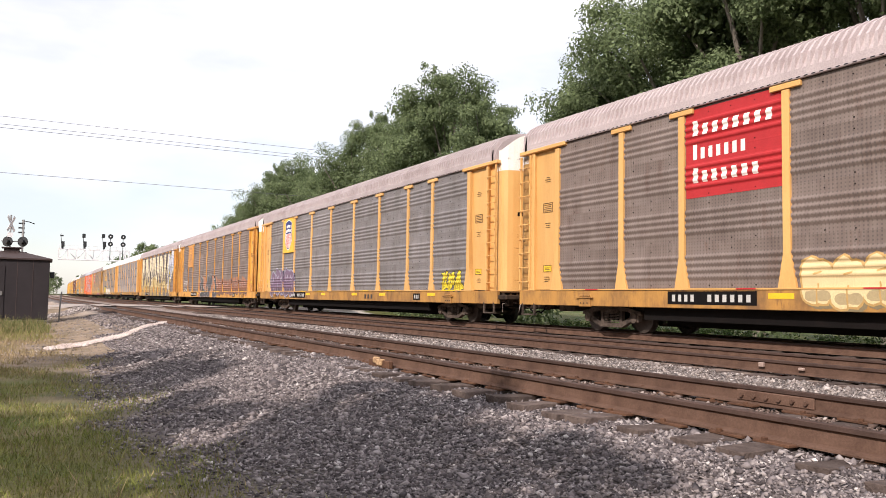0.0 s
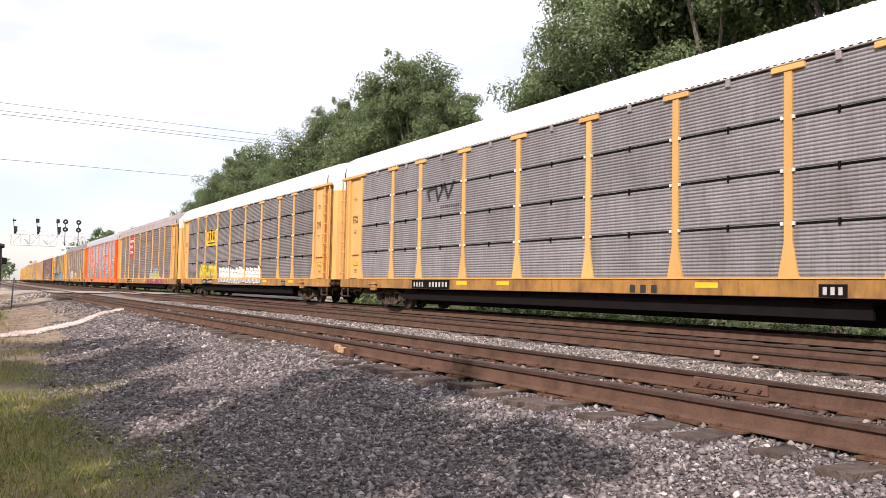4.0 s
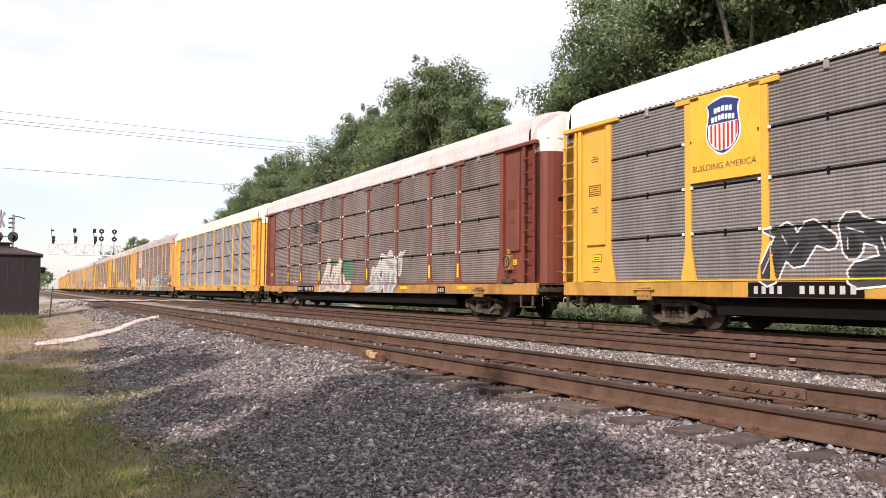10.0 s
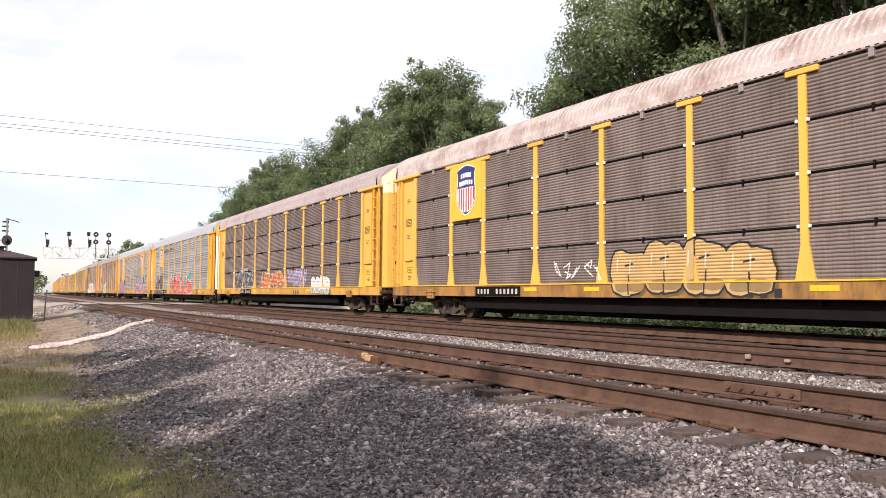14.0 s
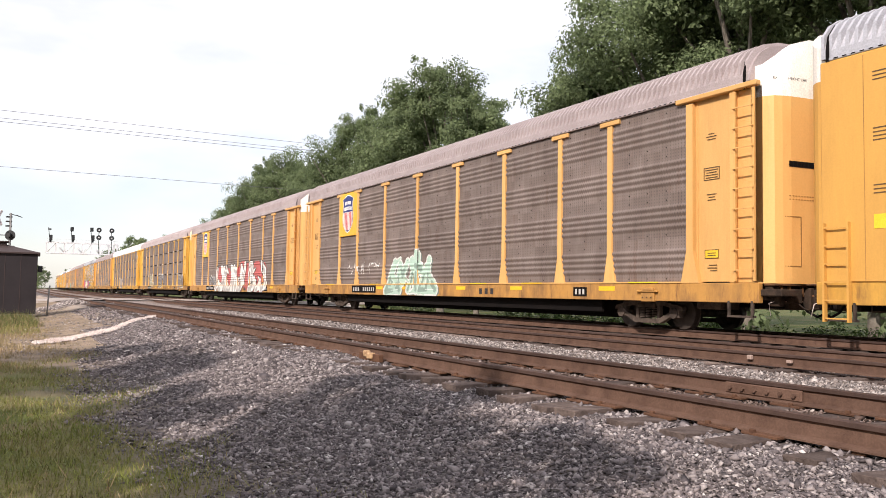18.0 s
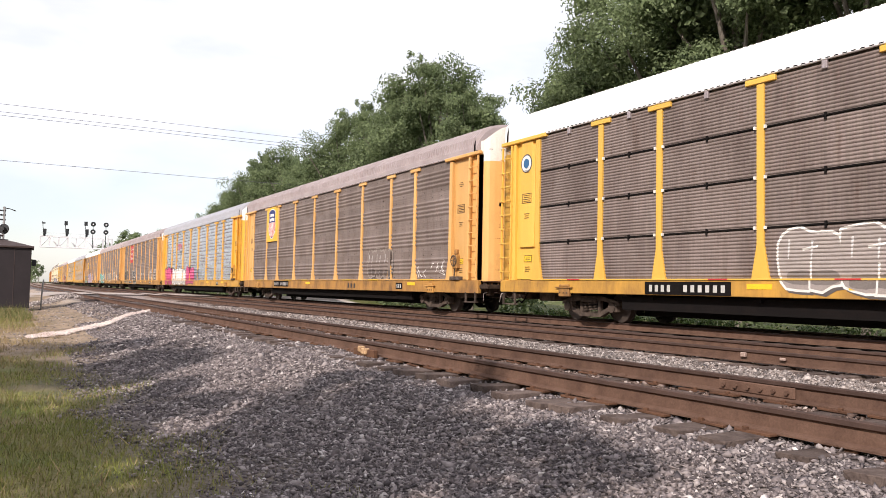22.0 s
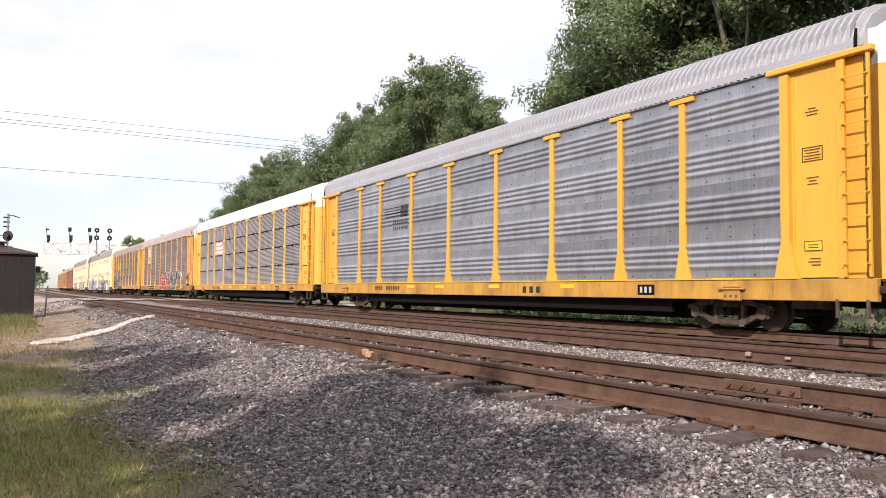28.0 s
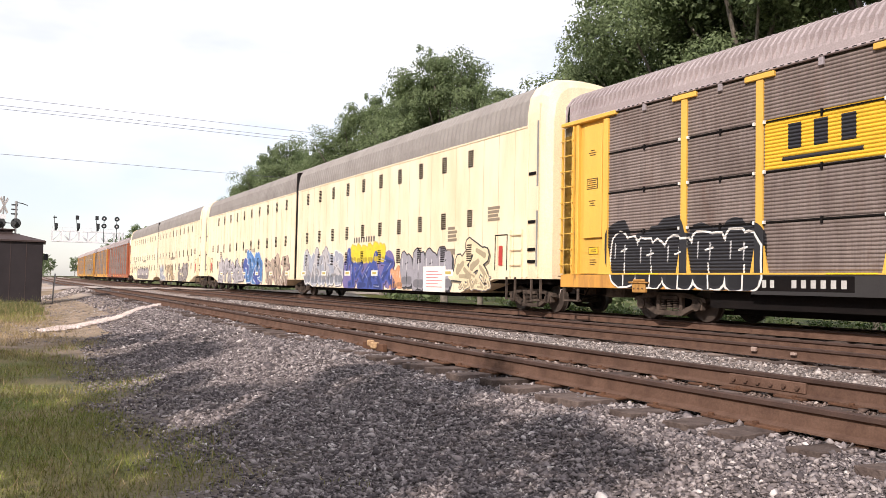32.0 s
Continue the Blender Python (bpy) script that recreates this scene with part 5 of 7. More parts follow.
        if kind == "B":
            link("door_cover", cached(("door_cover", fk, s), lambda: boxes("door_cover", [(-1.525, -1.45, *sorted((s * 12.02, s * 12.74)), 2.02, 4.98)], fp, 0.015)), car)
        ch = cached(("channel", fk, s), lambda: boxes("channel", [(-1.55, -1.30, *sorted((s * 12.94, s * 13.06)), 1.07, 5.1), (-1.42, -1.30, *sorted((s * 13.05, s * 13.68)), 1.07, 5.1)], fp, 0.01))
        link("channel", ch, car)
        lm = ladder_mesh(fp)
        link("ladder", lm if s > 0 else flip_y(lm, ("ladder", fk)), car)
        hd = cached(("header", fk, s), lambda: boxes("header", [(-1.60, -1.45, *sorted((s * 11.45, s * 13.66)), 5.09, 5.20)], fp, 0.015))
        link("header", hd, car)
        # data blocks on the recess
        xf = -1.537 if kind == "B" else -1.467
        rows = ((3.30, -0.13), (3.345, -0.08), (3.40, -0.10), (3.455, -0.06), (3.51, -0.09), (3.56, -0.13), (4.30, 0.0), (4.24, -0.06), (4.18, -0.03), (2.98, -0.05), (2.92, 0.0), (2.86, -0.03))
        box = cached(("data", s, xf), lambda: boxes("data_panel", [(xf, xf + 0.013, *sorted((s * (12.30 + d), s * (12.46 - d))), z, z + 0.016) for z, d in rows] + [(xf, xf + 0.013, *sorted((s * q - 0.007, s * q + 0.007)), 3.30, 3.575) for q in (12.17, 12.59)], stencil))
        tagged(link("data_panel", box, panel, "small dark stencilled data bars"), kind="stuff")
        lab = cached(("warning", s), lambda: boxes("warning_label", [(-1.466, -1.45, *sorted((s * 12.19, s * 12.57)), 1.60, 1.79)], spray((0.72, 0.48, 0.03))))
        label = link("warning_label", lab, panel, "yellow warning label with a dark border")
        rim = cached(("warning_rim", s), lambda: boxes("label_border", [(-1.470, -1.465, *sorted((s * 12.19, s * 12.57)), z, z + 0.014) for z in (1.60, 1.776)] + [(-1.470, -1.465, s * q - 0.007, s * q + 0.007, 1.60, 1.79) for q in (12.197, 12.563)] + [(-1.470, -1.465, *sorted((s * 12.27, s * 12.49)), z, z + 0.018) for z in (1.655, 1.705)] + [(-1.470, -1.455, *sorted((s * (12.26 + d), s * 12.52)), z, z + 0.014) for z, d in ((1.45, 0.05), (1.39, 0.0), (1.33, 0.08))], stencil))
        tagged(link("label_border", rim, label), kind="stuff")
        coupler(car, s, sill_p)
        truck(car, s * 10.05)
    # brake gear on the trailing door
    if spec.get("brake"):
        ring = [(-1.62, 0.17 * math.cos(q * math.pi / 8), 0.17 * math.sin(q * math.pi / 8)) for q in range(17)]
        bw = cached("brake", lambda: join_meshes("brake_wheel", [tube("w", ring, 0.016, truck_steel, 6)] + [tube("w", [(-1.60, 0, 0), ring[q]], 0.011, truck_steel, 5) for q in (0, 3, 6, 9, 12)], truck_steel))
        link("brake_wheel", bw, car, at=(0, -12.2, 1.72))
        link("brake_housing", cached(("housing", fk), lambda: boxes("brake_housing", [(-1.60, -1.40, -12.36, -12.08, 1.45, 1.92), (-1.57, -1.40, -12.28, -12.14, 1.92, 2.10)], sill_p, 0.03)), car, "grimy brake gear housing")
        link("brake_rod", cached("brake_rod", lambda: boxes("brake_rod", [(-1.60, -1.56, -12.23, -12.19, 1.07, 1.45), (-1.62, -1.45, -12.55, -11.95, 1.08, 1.2)], truck_steel, 0.01)), car)
    for q in (10.55, -10.55):
        pad = link("jacking_pad", cached("pad", lambda: boxes("jacking_pad", [(-1.63, -1.54, -0.34, 0.34, 0.86, 0.90), (-1.60, -1.54, -0.20, 0.20, 0.90, 0.96), (-1.60, -1.50, -0.22, 0.22, 0.64, 0.86)], paints["grimy"], 0.015)), car, at=(0, q, 0))
        link("pad_bolt", cached("pad_bolts", lambda: boxes("pad_bolt", [(-1.615, -1.60, y - 0.018, y + 0.018, 0.72, 0.755) for y in (-0.14, 0.0, 0.14)], truck_steel, 0.005)), pad)
    # number board, reflectors and small lettering on the sill
    if spec.get("board", True):
        link("number_board", cached("board", lambda: boxes("number_board", [(-1.556, -1.55, 5.05, 7.55, 0.745, 1.04)], black_steel)), car, "black board with pale number bars")
        ink = (0.46, 0.45, 0.43)
    else:
        ink = (0.03, 0.026, 0.022)
    bars(kind, 6.7, 7.45, 0.81, 0.965, ink, car, glyphs=4, lift=0.009)
    bars(kind, 5.15, 6.4, 0.81, 0.965, ink, car, glyphs=6, lift=0.009)
    for y in (4.5, 2.0, -1.6, -5.0, -9.2):
        if rng.random() < 0.75:
            link("reflector", cached("reflector", lambda: boxes("reflector", [(-1.558, -1.55, -0.3, 0.3, 0.89, 1.0)], spray((0.85, 0.47, 0.02)))), car, at=(0, y + rng.uniform(-0.3, 0.3), 0))
    bars(kind, -3.9, -2.9, 0.76, 0.94, (0.03, 0.025, 0.025), car, glyphs=3, lift=0.006)
    bars(kind, -8.25, -7.8, 0.79, 0.93, (0.46, 0.45, 0.43), car, glyphs=3, lift=0.012)
    link("placard", cached("placard", lambda: boxes("placard", [(-1.557, -1.55, -8.3, -7.75, 0.74, 0.98)], black_steel)), car)
    logo = spec.get("logo", "")
    if logo == "shield":
        plate_c = {"taupe": (0.70, 0.36, 0.06)}.get(spec.get("panel"), (0.78, 0.42, 0.04))
        pale = spec.get("faded_logo")
        if pale:
            plate_c = (0.55, 0.24, 0.05)
        pl = link("logo_plate", cached(("plate", plate_c), lambda: boxes("logo_plate", [(-BASE - 0.078, -BASE, 7.2, 9.08, 3.22, 5.13)], spray(plate_c), 0.008)), car, "yellow plate with a blue and red striped shield")
        y, zt, zb, sc = (8.14, 4.95, 3.80, 0.74) if spec.get("words") else (8.14, 4.98, 3.42, 1.0)
        cols = ((0.62, 0.30, 0.08), (0.45, 0.2, 0.06), (0.30, 0.15, 0.06)) if pale else ((0.80, 0.78, 0.74), (0.02, 0.035, 0.16), (0.50, 0.035, 0.035))
        link("shield_rim", cached(("sh0", pale, sc), lambda: shield_band(y, zb, zt, 0.0, 1.0, 0.05, -BASE - 0.081, cols[0], sc)), pl)
        link("shield", cached(("sh1", pale, sc), lambda: shield_band(y, zb, zt, 0.0, 1.0, 0.015, -BASE - 0.084, cols[1], sc)), pl)
        link("shield_field", cached(("sh2", pale, sc), lambda: shield_band(y, zb, zt, 0.025, 0.55, -0.015, -BASE - 0.087, cols[0], sc)), pl)
        link("shield_bar", cached(("sh3", pale, sc), lambda: shield_stripes(y, zb, zt, cols[2], sc)), pl)
        tagged(link("shield_lettering", cached(("sh4", pale, sc), lambda: boxes("shield_lettering", [(-BASE - 0.089, -BASE - 0.08, y - hw + 2 * hw * (i + 0.12) / m, y - hw + 2 * hw * (i + 0.86) / m, zz - abs(i - (m - 1) / 2) * 0.012, zz + 0.15 * sc - abs(i - (m - 1) / 2) * 0.012) for m, hw, zz in ((5, 0.34 * sc, zt - 0.36 * sc), (7, 0.43 * sc, zt - 0.60 * sc)) for i in range(m)], spray(cols[0]))), pl), kind="stuff")
        if spec.get("words"):
            words = tagged(link("lettering", text_mesh("BUILDING AMERICA", 0.19, spray((0.05, 0.03, 0.03))), pl, "dark lettering under the shield"), "dark lettering under the shield", kind="stuff")
            words.matrix_local = Matrix(((0, 0, 1, -BASE - 0.081), (-1, 0, 0, 9.0), (0, 1, 0, 3.46), (0, 0, 0, 1)))
    elif logo == "red":
        patch("logo_panel", kind, 4.44, 7.01, 3.12, 5.12, (0.42, 0.022, 0.025), car, 0.004, "red painted panel with rows of white bars")
        for i, (a, b) in enumerate(((4.95, 6.85), (5.3, 6.85), (4.6, 6.85))):
            bars(kind, a, b, 3.45 + i * 0.53, 3.70 + i * 0.53, (0.80, 0.76, 0.70), car, glyphs=(7, 7, 8)[i], lift=0.008, cap=0.35)
    elif logo == "plate":
        patch("logo_panel", kind, 4.44, 7.01, 3.16, 4.18, (0.72, 0.42, 0.03), car, 0.004, "yellow painted panel with black blocks")
        bars(kind, 4.9, 6.6, 3.52, 4.02, (0.02, 0.02, 0.025), car, glyphs=3, lift=0.008)
        bars(kind, 4.9, 6.6, 3.30, 3.38, (0.02, 0.02, 0.025), car, lift=0.008)
    elif logo == "octagon":
        for ya, yb in ((7.2, 9.08), (-9.08, -7.2)):
            pl = link("logo_plate", boxes("logo_plate", [(-BASE - 0.07, -BASE, ya, yb, 1.1, 5.12)], fp, 0.008), car, "plain yellow panel with a red octagon")
            c, r = (ya + yb) / 2, 0.72
            for rad, x, col in ((r + 0.07, -BASE - 0.074, (0.8, 0.78, 0.74)), (r, -BASE - 0.078, (0.55, 0.02, 0.02))):
                vs = [(x, c + rad * math.cos(math.pi / 8 + i * math.pi / 4) * 0.95, 4.1 + rad * math.sin(math.pi / 8 + i * math.pi / 4)) for i in range(8)]
                link("octagon", mesh("octagon", vs, [list(range(8))[::-1]], spray(col)), pl)
            link("lettering", boxes("lettering", [(-BASE - 0.083, -BASE - 0.078, c - 0.45 + 0.12 * (i % 2), c + 0.42, 3.66 + i * 0.2, 3.78 + i * 0.2) for i in range(5)], spray((0.8, 0.78, 0.74))), pl)
    elif logo == "white_red":
        patch("logo_panel", kind, 4.44, 7.01, 3.15, 4.15, (0.62, 0.22, 0.2), car, 0.004, "faded red panel with white bars")
        bars(kind, 4.6, 6.9, 3.25, 4.05, (0.8, 0.74, 0.7), car, rows=3, rng=rng, lift=0.008)
    elif logo == "green":
        pl = link("logo_plate", boxes("logo_plate", [(-BASE - 0.078, -BASE, 7.2, 9.08, 3.3, 5.12)], fp, 0.008), car, "yellow plate with a white and green emblem")
        flag = link("emblem", mesh("emblem", [(-BASE - 0.082, y, z) for y, z in ((8.52, 3.76), (8.46, 4.25), (8.40, 4.66), (8.0, 4.70), (7.45, 4.96), (7.50, 4.4), (7.58, 3.98), (8.0, 3.84))], [list(range(8))], spray((0.72, 0.76, 0.70))), pl, "white and green flag emblem")
        link("emblem_hill", mesh("emblem_hill", [(-BASE - 0.085, y, z) for y, z in ((8.52, 3.76), (8.46, 4.24), (8.25, 4.08), (8.0, 4.02), (7.80, 4.10), (7.57, 4.22), (7.58, 3.98), (8.0, 3.84))], [list(range(8))], spray((0.06, 0.30, 0.19))), flag)
        link("emblem_line", mesh("emblem_line", [(-BASE - 0.086, y, z) for y, z in ((8.46, 4.24), (8.46, 4.28), (7.46, 4.90), (7.46, 4.86), (8.2, 4.0), (8.16, 4.4), (8.10, 4.4), (8.12, 4.0))], [[0, 1, 2, 3], [4, 5, 6, 7]], spray((0.20, 0.22, 0.18))), flag)
    elif logo == "stripes":
        k = Skin(kind)
        for i in range(4):
            k.rows([(z, 5.15, 6.85 - 0.10 * i) for z in levels(kind, 3.98 - i * 0.11, 4.02 - i * 0.11)], 0.006)
        k.poly([(5.25, 3.60), (5.25, 4.05), (4.62, 4.05), (4.62, 3.60)], 0.007)
        k.done("emblem", (0.03, 0.03, 0.032), car, "dark striped emblem")
        for z, n in ((3.34, 7), (3.12, 8)):
            bars(kind, 4.62, 5.95, z, z + 0.13, (0.03, 0.03, 0.032), car, glyphs=n)
    elif logo in ("wave", "pink"):
        col = (0.5, 0.06, 0.14) if logo == "pink" else (0.03, 0.03, 0.034)
        k = Skin(kind)
        band = [(6.5, 3.72), (6.62, 4.02), (6.1, 4.12), (5.95, 3.66), (5.55, 4.16), (5.3, 3.70), (4.98, 4.18)]
        for e, (p, q) in enumerate(zip(band, band[1:])):
            k.poly(stroke(p, q, 0.13), 0.006 + 0.0004 * e)
        k.done("emblem", col, car, "thick wavy emblem")
        bars(kind, 4.6, 5.8, 3.38, 3.46, (0.04, 0.04, 0.045), car, glyphs=9)
    elif logo == "strip":
        patch("logo_panel", kind, -6.8, -4.2, 3.55, 3.75, (0.75, 0.1, 0.01), car, 0.004)
    elif logo == "roundel":
        for s in (1, -1):
            link("emblem_plate", cached(("emblem_plate", s), lambda: boxes("emblem_plate", [(-1.53, -1.36, *sorted((s * 12.13, s * 12.695)), 3.3, 5.08)], fp, 0.01)), car, "yellow door plate with a round emblem")
            for rad, x, col in ((0.27, -1.534, (0.05, 0.05, 0.06)), (0.235, -1.537, (0.75, 0.75, 0.7)), (0.14, -1.540, (0.03, 0.12, 0.25))):
                vs = [(x, s * 12.42 + rad * math.cos(i * math.pi / 10), 4.45 + rad * math.sin(i * math.pi / 10)) for i in range(20)]
                link("emblem", mesh("emblem", vs, [list(range(20))[::-1]], spray(col)), car)
    if spec.get("slogan"):
        for word, yy in (("BUILDING", 6.92), ("AMERICA", 4.12)):
            me = text_mesh(word, 0.46, spray((0.03, 0.035, 0.06)))
            words = tagged(link("lettering", me, car, "dark slogan lettering"), "dark slogan lettering", kind="stuff")
            words.matrix_local = Matrix(((0, 0, 1, -BASE - 0.075), (-1, 0, 0, yy), (0, 1, 0, 4.5), (0, 0, 0, 1)))
    if spec.get("mural"):
        mural(kind, car)
    if spec.get("towers"):
        towers(kind, car)
    for g in spec.get("tags", ()):
        graffiti(kind, *g[:6], car, rng, *g[6:])
    for i, (y0, y1, z0, z1, col) in enumerate(spec.get("patches", ())):
        patch("graffiti", kind, y0, y1, z0, z1, col, car, 0.0035 + 0.004 * i)
    return car


W, K, CR, TAN = (0.72, 0.70, 0.66), (0.022, 0.022, 0.026), (0.70, 0.55, 0.30), (0.45, 0.28, 0.10)
BL, TE, PI, MG, LI = (0.05, 0.28, 0.42), (0.05, 0.30, 0.27), (0.46, 0.185, 0.30), (0.55, 0.05, 0.18), (0.40, 0.32, 0.48)
RD, GR, YE, OR, MI = (0.40, 0.04, 0.04), (0.10, 0.10, 0.11), (0.70, 0.55, 0.03), (0.60, 0.16, 0.03), (0.42, 0.58, 0.48)
